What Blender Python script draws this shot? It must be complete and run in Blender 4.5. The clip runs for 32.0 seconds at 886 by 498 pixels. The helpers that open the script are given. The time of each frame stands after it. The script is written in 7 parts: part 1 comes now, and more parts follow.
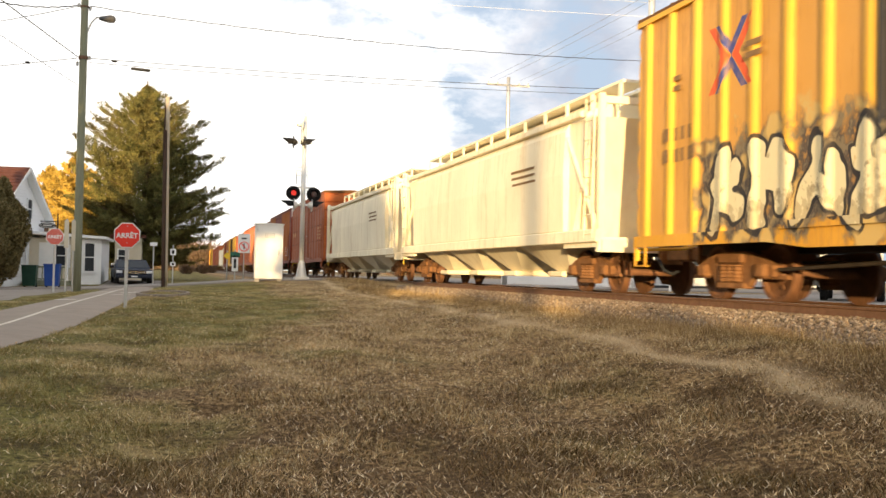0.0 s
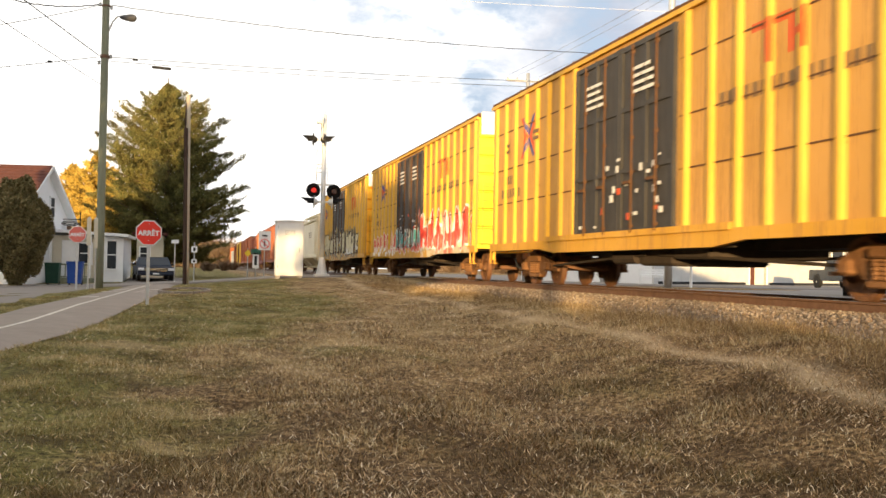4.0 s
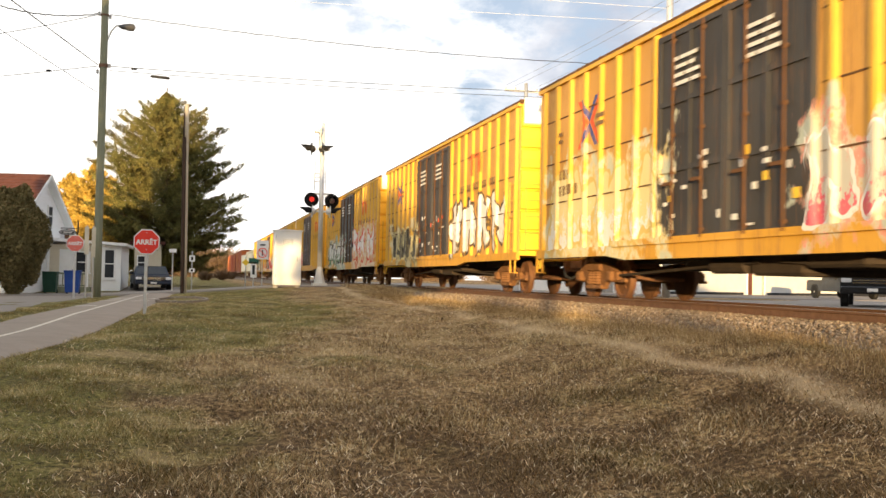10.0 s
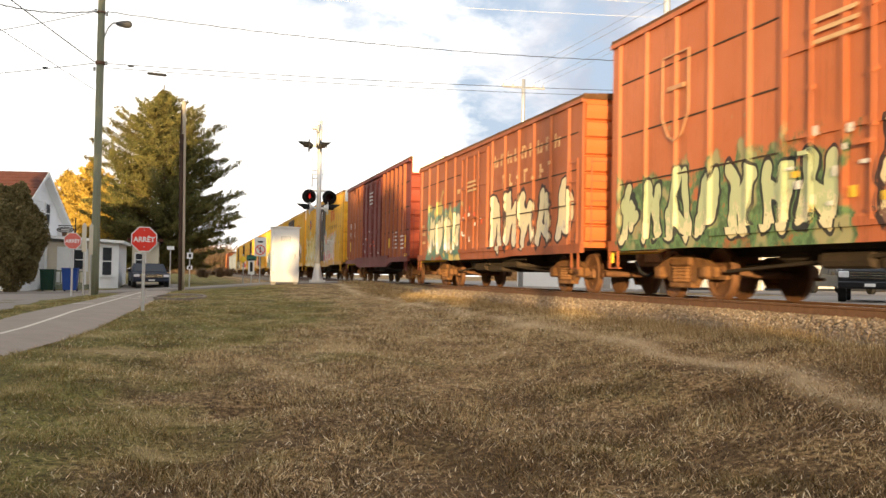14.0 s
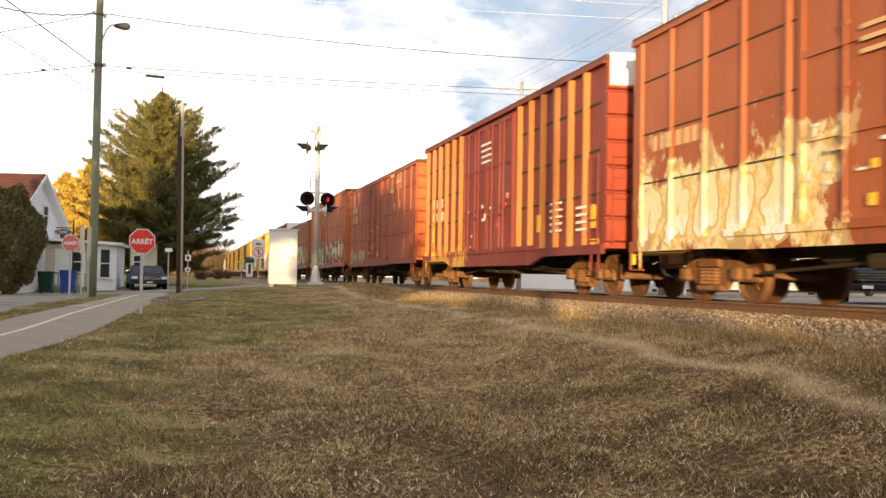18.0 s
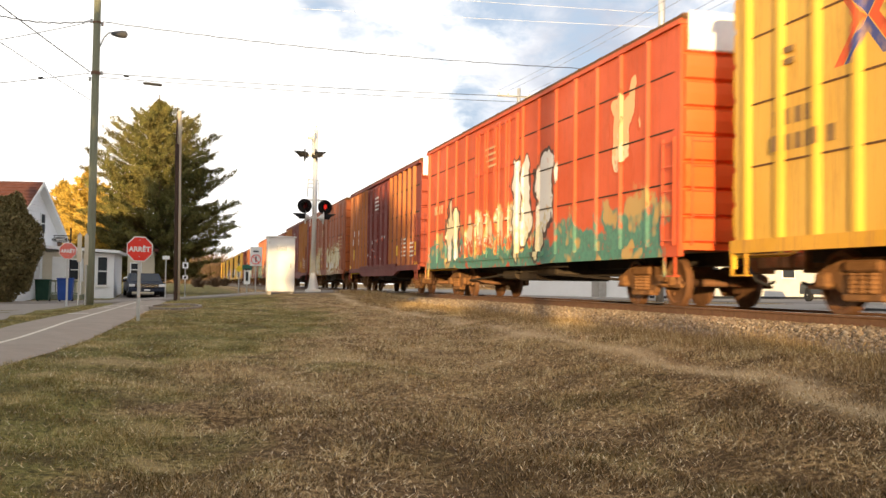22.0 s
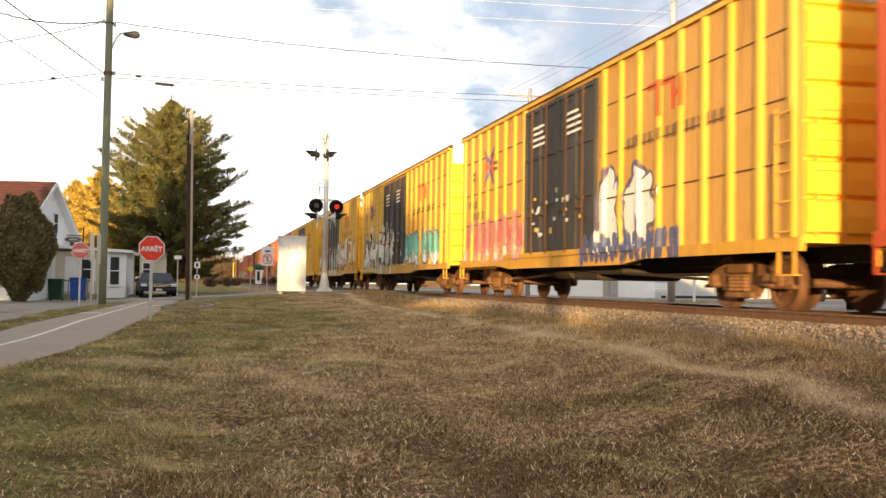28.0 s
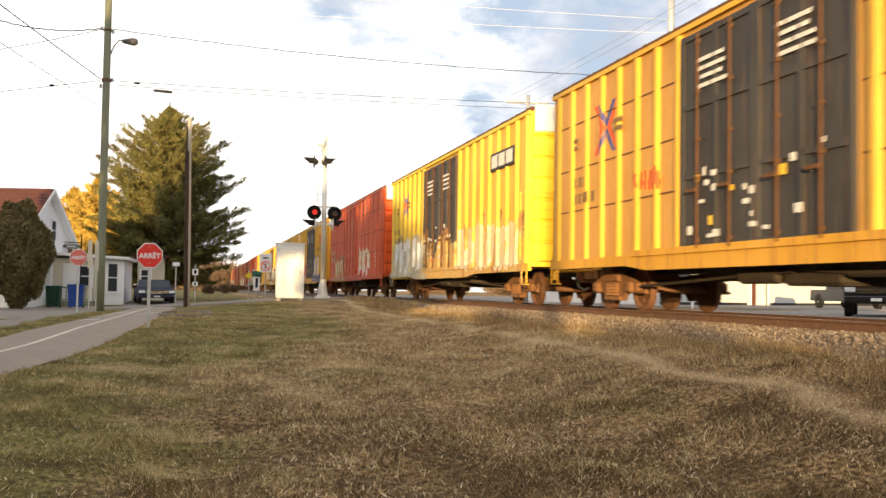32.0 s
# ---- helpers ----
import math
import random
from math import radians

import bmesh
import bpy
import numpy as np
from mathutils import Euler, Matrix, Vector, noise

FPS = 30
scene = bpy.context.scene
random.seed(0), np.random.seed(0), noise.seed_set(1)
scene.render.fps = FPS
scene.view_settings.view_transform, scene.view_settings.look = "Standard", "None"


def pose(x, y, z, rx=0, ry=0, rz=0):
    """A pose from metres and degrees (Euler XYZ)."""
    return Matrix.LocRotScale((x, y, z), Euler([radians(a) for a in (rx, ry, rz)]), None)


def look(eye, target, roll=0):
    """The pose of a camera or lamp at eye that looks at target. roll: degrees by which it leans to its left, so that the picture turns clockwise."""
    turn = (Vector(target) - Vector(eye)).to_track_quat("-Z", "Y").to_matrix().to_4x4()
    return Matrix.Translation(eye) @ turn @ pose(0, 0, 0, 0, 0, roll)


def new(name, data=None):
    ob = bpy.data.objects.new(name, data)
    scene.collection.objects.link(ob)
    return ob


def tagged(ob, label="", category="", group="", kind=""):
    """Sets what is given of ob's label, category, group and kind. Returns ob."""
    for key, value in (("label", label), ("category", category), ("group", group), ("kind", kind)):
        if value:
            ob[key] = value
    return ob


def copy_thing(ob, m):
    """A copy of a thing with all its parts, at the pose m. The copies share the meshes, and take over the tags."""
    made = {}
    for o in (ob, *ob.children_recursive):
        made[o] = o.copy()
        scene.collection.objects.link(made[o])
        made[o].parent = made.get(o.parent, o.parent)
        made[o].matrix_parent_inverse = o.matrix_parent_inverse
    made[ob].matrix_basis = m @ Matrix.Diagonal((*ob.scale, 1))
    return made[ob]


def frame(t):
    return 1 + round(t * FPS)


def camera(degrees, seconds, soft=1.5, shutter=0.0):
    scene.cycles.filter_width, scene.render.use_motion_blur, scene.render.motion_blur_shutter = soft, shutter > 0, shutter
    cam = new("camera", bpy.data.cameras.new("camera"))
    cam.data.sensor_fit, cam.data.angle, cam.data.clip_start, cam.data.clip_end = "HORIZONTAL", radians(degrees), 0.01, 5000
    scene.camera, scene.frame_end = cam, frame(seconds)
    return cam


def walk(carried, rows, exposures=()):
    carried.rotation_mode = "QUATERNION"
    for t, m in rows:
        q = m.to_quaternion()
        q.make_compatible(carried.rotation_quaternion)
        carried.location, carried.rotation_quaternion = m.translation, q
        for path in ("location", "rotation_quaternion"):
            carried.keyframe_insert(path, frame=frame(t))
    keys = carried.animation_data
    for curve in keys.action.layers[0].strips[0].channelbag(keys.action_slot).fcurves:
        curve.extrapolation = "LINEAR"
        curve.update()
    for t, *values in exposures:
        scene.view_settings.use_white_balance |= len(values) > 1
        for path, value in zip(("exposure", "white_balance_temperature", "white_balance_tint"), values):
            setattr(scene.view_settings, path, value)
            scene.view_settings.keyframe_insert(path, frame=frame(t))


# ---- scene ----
FOV = 2 * math.degrees(math.atan(784 / 1794))
cam = camera(FOV, 32.0, soft=1.5, shutter=0.32)
EYE = (0.0, 0.0, 0.24)
# seconds, heading to the right of the track, tilt up, lean (degrees)
PATH = (
    (0, 14.734, 1.391, 1.212), (0.5, 14.167, 1.314, 1.149), (1, 13.864, 1.266, 1.073),
    (1.5, 13.784, 1.413, 1.108), (2, 13.781, 1.268, 1.092), (2.5, 13.650, 1.156, 1.097),
    (3, 13.596, 1.121, 1.072), (3.5, 13.562, 1.124, 1.070), (5.5, 13.987, 1.491, 1.165),
    (6, 14.024, 1.507, 1.185), (6.5, 13.962, 1.561, 1.215), (7, 13.915, 1.650, 1.227),
    (7.5, 13.832, 1.626, 1.166), (8, 13.722, 1.608, 1.197), (8.5, 13.680, 1.548, 1.172),
    (9, 13.665, 1.489, 1.200), (9.5, 13.631, 1.589, 1.200), (10, 13.719, 1.721, 1.174),
    (10.5, 13.838, 1.761, 1.146), (11, 13.885, 1.751, 1.169), (11.5, 13.806, 1.725, 1.180),
    (12, 13.790, 1.662, 1.159), (12.5, 13.787, 1.511, 1.116), (13, 13.850, 1.438, 1.093),
    (13.5, 13.852, 1.486, 1.063), (14, 13.846, 1.520, 0.992), (14.5, 13.834, 1.592, 1.049),
    (16.5, 13.726, 1.684, 0.997), (17, 13.807, 1.740, 1.001), (17.5, 13.947, 1.674, 0.966),
    (18, 13.944, 1.637, 0.976), (18.5, 13.900, 1.807, 0.946), (19, 13.944, 1.955, 0.937),
    (19.5, 13.944, 1.955, 0.937), (20, 13.950, 1.709, 0.931), (20.5, 13.973, 1.500, 0.900),
    (21, 14.045, 1.601, 0.875), (21.5, 14.170, 1.892, 0.819), (22, 14.074, 2.039, 0.853),
    (22.5, 13.884, 2.100, 0.895), (23, 13.698, 2.093, 0.886), (23.5, 13.648, 2.094, 0.878),
    (24, 13.658, 2.197, 0.836), (24.5, 13.678, 2.346, 0.920), (25, 13.682, 2.333, 0.902),
    (25.5, 13.577, 2.188, 0.896), (27.5, 13.494, 2.133, 0.914), (28, 13.446, 2.018, 0.896),
    (28.5, 13.488, 1.934, 0.873), (29, 13.596, 1.915, 0.870), (29.5, 13.626, 1.809, 0.831),
    (30, 13.537, 1.775, 0.795), (30.5, 13.549, 1.965, 0.850), (31, 13.588, 2.200, 0.841),
    (31.5, 13.616, 2.350, 0.858), (32, 13.540, 2.395, 0.852),
)
walk(cam, [(t, pose(*EYE, 90 + b, 0, -a) @ pose(0, 0, 0, 0, 0, c)) for t, a, b, c in PATH], [(0.0, 0.0), (32.0, 0.0)])

# ---- light ----
SUN_TURN = 19.0      # the sunlight runs this far to the right of the track
SUN_UP = 4.5
def node(nt, kind, **kw):
    n = nt.nodes.new(kind)
    ins = kw.pop("ins", {})
    for k, v in kw.items():
        setattr(n, k, v)
    for k, v in ins.items():
        if isinstance(v, bpy.types.NodeSocket):
            nt.links.new(v, n.inputs[k])
        else:
            n.inputs[k].default_value = v
    return n


def maths(nt, op, a, b=0.0, clamp=False):
    return node(nt, "ShaderNodeMath", operation=op, use_clamp=clamp, ins={0: a, 1: b}).outputs[0]


def mixed(nt, fac, a, b, blend="MIX"):
    return node(nt, "ShaderNodeMix", data_type="RGBA", blend_type=blend, ins={0: fac, 6: a, 7: b}).outputs[2]


def ramp(nt, fac, *stops):
    n = node(nt, "ShaderNodeValToRGB", ins={0: fac})
    while len(n.color_ramp.elements) < len(stops):
        n.color_ramp.elements.new(0.5)
    for e, (p, c) in zip(n.color_ramp.elements, stops):
        e.position, e.color = p, c if len(c) == 4 else (*c, 1)
    return n.outputs[0]


def rgb(*c):
    return (*c, 1.0)


def sky():
    world = bpy.data.worlds.new("sky")
    scene.world = world
    world.use_nodes = True
    nt = world.node_tree
    nt.nodes.clear()
    clear = node(nt, "ShaderNodeTexSky", sky_type="NISHITA", sun_disc=False, sun_elevation=radians(SUN_UP),
                 sun_rotation=radians(180 + SUN_TURN), air_density=1.0, dust_density=1.5)
    way = node(nt, "ShaderNodeTexCoord").outputs["Generated"]
    x, y, z = node(nt, "ShaderNodeSeparateXYZ", ins={0: way}).outputs
    up = maths(nt, "ADD", maths(nt, "MAXIMUM", z, 0.0), 0.42)
    flat = node(nt, "ShaderNodeCombineXYZ", ins={0: maths(nt, "DIVIDE", x, up), 1: maths(nt, "DIVIDE", y, up), 2: 0.0}).outputs[0]
    big = node(nt, "ShaderNodeTexNoise", ins={"Vector": flat, "Scale": 4.2, "Detail": 9.0, "Roughness": 0.55, "Distortion": 0.25}).outputs[0]
    soft = node(nt, "ShaderNodeTexNoise", ins={"Vector": flat, "Scale": 2.3, "Detail": 6.0, "Roughness": 0.5}).outputs[0]
    cloud = ramp(nt, maths(nt, "ADD", maths(nt, "MULTIPLY", soft, 0.55), maths(nt, "MULTIPLY", big, 0.45)), (0.41, (1.25, 1.23, 1.2)), (0.50, (0.92, 0.93, 0.97)), (0.60, (0.54, 0.58, 0.68)))
    blue = mixed(nt, 1.0, clear.outputs[0], rgb(0.10, 0.10, 0.10), "MULTIPLY")
    blue = mixed(nt, 0.8, blue, rgb(0.56, 0.68, 0.86))
    gaps = node(nt, "ShaderNodeTexNoise", ins={"Vector": node(nt, "ShaderNodeMapping", ins={"Vector": flat, "Location": (3.1, 7.7, 0.0)}).outputs[0], "Scale": 6.5, "Detail": 9.0, "Roughness": 0.6, "Distortion": 0.3}).outputs[0]
    open_sky = ramp(nt, gaps, (0.40, (0, 0, 0)), (0.55, (1, 1, 1)))
    both = mixed(nt, open_sky, blue, cloud)
    # bright veil that thickens towards the horizon and away from the sun's right
    veil = ramp(nt, maths(nt, "ADD", maths(nt, "ADD", maths(nt, "MULTIPLY", z, 0.8), maths(nt, "MULTIPLY", x, 1.5)), big),
                (0.86, (1, 1, 1)), (1.16, (0, 0, 0)))
    both = mixed(nt, veil, both, rgb(1.32, 1.28, 1.22))
    back = node(nt, "ShaderNodeBackground", ins={0: both, 1: SKY_STRENGTH})
    nt.links.new(back.outputs[0], node(nt, "ShaderNodeOutputWorld").inputs[0])


SKY_STRENGTH = 1.12
sky()
sun = new("sun", bpy.data.lights.new("sun", "SUN"))
sun.data.energy, sun.data.angle, sun.data.color = 10.5, radians(0.6), (1.0, 0.69, 0.33)
toward = Vector((math.sin(radians(SUN_TURN)) * math.cos(radians(SUN_UP)), math.cos(radians(SUN_TURN)) * math.cos(radians(SUN_UP)), -math.sin(radians(SUN_UP))))
sun.matrix_world = look((-40, -90, 30), tuple(Vector((-40, -90, 30)) + toward))


# ---- materials ----
def material(name):
    m = bpy.data.materials.new(name)
    m.use_nodes = True
    return m, m.node_tree, m.node_tree.nodes["Principled BSDF"]


def bumped(nt, bsdf, height, strength=0.4, distance=0.01):
    b = node(nt, "ShaderNodeBump", ins={"Height": height, "Strength": strength, "Distance": distance})
    nt.links.new(b.outputs[0], bsdf.inputs["Normal"])


def plain(name, a, b, rough=0.6, metal=0.0, scale=8.0, bump=0.2, stretch=(1, 1, 1), spread=0.25, emit=None):
    """A surface of two tones mixed by coarse and fine noise."""
    m, nt, p = material(name)
    co = node(nt, "ShaderNodeTexCoord").outputs["Object"]
    co = node(nt, "ShaderNodeMapping", ins={"Vector": co, "Scale": stretch}).outputs[0]
    n1 = node(nt, "ShaderNodeTexNoise", ins={"Vector": co, "Scale": scale, "Detail": 6.0, "Roughness": 0.65}).outputs[0]
    n2 = node(nt, "ShaderNodeTexNoise", ins={"Vector": co, "Scale": scale * 9, "Detail": 3.0}).outputs[0]
    f = maths(nt, "ADD", maths(nt, "MULTIPLY", n1, 0.7), maths(nt, "MULTIPLY", n2, 0.3))
    col = ramp(nt, f, (0.5 - spread, rgb(*a)), (0.5 + spread, rgb(*b)))
    nt.links.new(col, p.inputs["Base Color"])
    p.inputs["Roughness"].default_value, p.inputs["Metallic"].default_value = rough, metal
    p.inputs["Specular IOR Level"].default_value = 0.5 if metal > 0.1 or rough < 0.3 else 0.25
    if bump:
        bumped(nt, p, f, bump)
    if emit:
        p.inputs["Emission Color"].default_value, p.inputs["Emission Strength"].default_value = rgb(*emit[:3]), emit[3]
    return m


def islands(name, *tones, rough=0.9, scale=0.5, patch=None, shine=0.2, translucent=0.0):
    """Many small pieces, toned piece by piece, and in patches by place."""
    m, nt, p = material(name)
    r = node(nt, "ShaderNodeNewGeometry").outputs["Random Per Island"]
    col = ramp(nt, r, *[(i / max(1, len(tones) - 1), rgb(*t)) for i, t in enumerate(tones)])
    if patch:
        co = node(nt, "ShaderNodeNewGeometry").outputs["Position"]
        n = node(nt, "ShaderNodeTexNoise", ins={"Vector": co, "Scale": scale, "Detail": 4.0, "Roughness": 0.6}).outputs[0]
        col = mixed(nt, ramp(nt, n, (0.40, (0, 0, 0)), (0.62, (1, 1, 1))), col, mixed(nt, 0.5, col, rgb(*patch)))
        dark = node(nt, "ShaderNodeTexNoise", ins={"Vector": co, "Scale": scale * 2.4, "Detail": 4.0, "Roughness": 0.6}).outputs[0]
        col = mixed(nt, ramp(nt, dark, (0.50, (0, 0, 0)), (0.64, (0.8, 0.8, 0.8))), col, mixed(nt, 1.0, col, rgb(0.42, 0.35, 0.30), "MULTIPLY"))
        col = mixed(nt, ramp(nt, dark, (0.34, (0.7, 0.7, 0.7)), (0.46, (0, 0, 0))), col, mixed(nt, 1.0, col, rgb(1.35, 1.3, 1.25), "MULTIPLY"))
    nt.links.new(col, p.inputs["Base Color"])
    p.inputs["Roughness"].default_value = rough
    p.inputs["Specular IOR Level"].default_value = shine
    return m


def turf_tones(nt, co):
    """How green the turf is, and its dark and straw-pale patches, by place."""
    x, y, _ = node(nt, "ShaderNodeSeparateXYZ", ins={0: co}).outputs
    wide = node(nt, "ShaderNodeTexNoise", ins={"Vector": co, "Scale": 0.42, "Detail": 6.0, "Roughness": 0.62}).outputs[0]
    far = maths(nt, "MULTIPLY", maths(nt, "MAXIMUM", maths(nt, "SUBTRACT", y, 9.5), 0.0), 0.26)
    edge = maths(nt, "MINIMUM", maths(nt, "ADD", far, 0.2), 4.2)
    lean = maths(nt, "MULTIPLY", maths(nt, "SUBTRACT", edge, x), 0.13)
    lean = maths(nt, "MAXIMUM", maths(nt, "MINIMUM", lean, 0.20), -0.10)
    green = ramp(nt, maths(nt, "ADD", wide, lean), (0.47, (0, 0, 0)), (0.66, (1, 1, 1)))
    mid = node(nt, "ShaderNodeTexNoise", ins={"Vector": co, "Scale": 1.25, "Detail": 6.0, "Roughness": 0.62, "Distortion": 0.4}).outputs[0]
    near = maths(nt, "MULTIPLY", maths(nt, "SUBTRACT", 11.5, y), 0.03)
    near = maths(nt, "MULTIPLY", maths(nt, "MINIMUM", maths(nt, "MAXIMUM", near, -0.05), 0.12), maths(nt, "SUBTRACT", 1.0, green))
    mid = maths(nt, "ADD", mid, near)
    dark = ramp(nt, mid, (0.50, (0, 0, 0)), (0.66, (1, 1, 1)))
    pale = ramp(nt, mid, (0.34, (1, 1, 1)), (0.47, (0, 0, 0)))
    return green, dark, pale


def turf_blades(name, *tones):
    """Grass blades, toned blade by blade and in green, dark and straw patches."""
    m, nt, p = material(name)
    co = node(nt, "ShaderNodeNewGeometry").outputs["Position"]
    r = node(nt, "ShaderNodeNewGeometry").outputs["Random Per Island"]
    col = ramp(nt, r, *[(i / (len(tones) - 1), rgb(*t)) for i, t in enumerate(tones)])
    green, dark, pale = turf_tones(nt, co)
    col = mixed(nt, maths(nt, "MULTIPLY", green, 0.85), col, mixed(nt, 0.68, col, rgb(0.27, 0.235, 0.066)))
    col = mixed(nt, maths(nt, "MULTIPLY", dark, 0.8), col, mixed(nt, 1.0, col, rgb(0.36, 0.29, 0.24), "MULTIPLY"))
    col = mixed(nt, maths(nt, "MULTIPLY", pale, 0.85), col, mixed(nt, 0.5, col, rgb(0.80, 0.62, 0.34)))
    nt.links.new(col, p.inputs["Base Color"])
    p.inputs["Roughness"].default_value = 0.9
    p.inputs["Specular IOR Level"].default_value = 0.15
    return m


def soil():
    m, nt, p = material("dry_turf")
    co = node(nt, "ShaderNodeNewGeometry").outputs["Position"]
    b = node(nt, "ShaderNodeTexNoise", ins={"Vector": co, "Scale": 17.0, "Detail": 8.0, "Roughness": 0.7}).outputs[0]
    c = node(nt, "ShaderNodeTexNoise", ins={"Vector": co, "Scale": 60.0, "Detail": 3.0}).outputs[0]
    green, dark, pale = turf_tones(nt, co)
    straw = ramp(nt, b, (0.36, (0.022, 0.013, 0.007)), (0.5, (0.19, 0.12, 0.055)), (0.64, (0.52, 0.36, 0.18)))
    olive = ramp(nt, b, (0.36, (0.024, 0.022, 0.008)), (0.66, (0.30, 0.265, 0.08)))
    col = mixed(nt, green, straw, olive)
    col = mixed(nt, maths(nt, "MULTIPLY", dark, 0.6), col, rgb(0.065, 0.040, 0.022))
    col = mixed(nt, maths(nt, "MULTIPLY", pale, 0.5), col, rgb(0.46, 0.34, 0.18))
    # worn sandy track along the foot of the ballast
    x, y, _ = node(nt, "ShaderNodeSeparateXYZ", ins={0: co}).outputs
    w = node(nt, "ShaderNodeTexNoise", ins={"Vector": co, "Scale": 0.5, "Detail": 3.0}).outputs[0]
    bend = maths(nt, "ADD", 5.62, maths(nt, "MULTIPLY", maths(nt, "ADD", w, -0.5), 0.9))
    off = maths(nt, "ABSOLUTE", maths(nt, "SUBTRACT", x, bend))
    bare = ramp(nt, maths(nt, "ADD", off, maths(nt, "MULTIPLY", b, 0.9)), (0.40, (1, 1, 1)), (0.72, (0, 0, 0)))
    col = mixed(nt, maths(nt, "MULTIPLY", bare, 0.75), col, mixed(nt, c, rgb(0.44, 0.33, 0.19), rgb(0.74, 0.58, 0.37)))
    nt.links.new(col, p.inputs["Base Color"])
    p.inputs["Roughness"].default_value = 0.95
    p.inputs["Specular IOR Level"].default_value = 0.1
    bumped(nt, p, maths(nt, "ADD", b, maths(nt, "MULTIPLY", c, 0.6)), 0.8, 0.05)
    return m


def stroke(nt, p, a, b):
    """Distance from p to the line between two points."""
    pa = node(nt, "ShaderNodeVectorMath", operation="SUBTRACT", ins={0: p, 1: a}).outputs[0]
    ba = node(nt, "ShaderNodeVectorMath", operation="SUBTRACT", ins={0: b, 1: a}).outputs[0]
    top = node(nt, "ShaderNodeVectorMath", operation="DOT_PRODUCT", ins={0: pa, 1: ba}).outputs["Value"]
    low = node(nt, "ShaderNodeVectorMath", operation="DOT_PRODUCT", ins={0: ba, 1: ba}).outputs["Value"]
    h = maths(nt, "DIVIDE", top, low, True)
    on = node(nt, "ShaderNodeVectorMath", operation="SCALE", ins={0: ba, "Scale": h}).outputs[0]
    return node(nt, "ShaderNodeVectorMath", operation="DISTANCE", ins={0: pa, 1: on}).outputs["Value"]


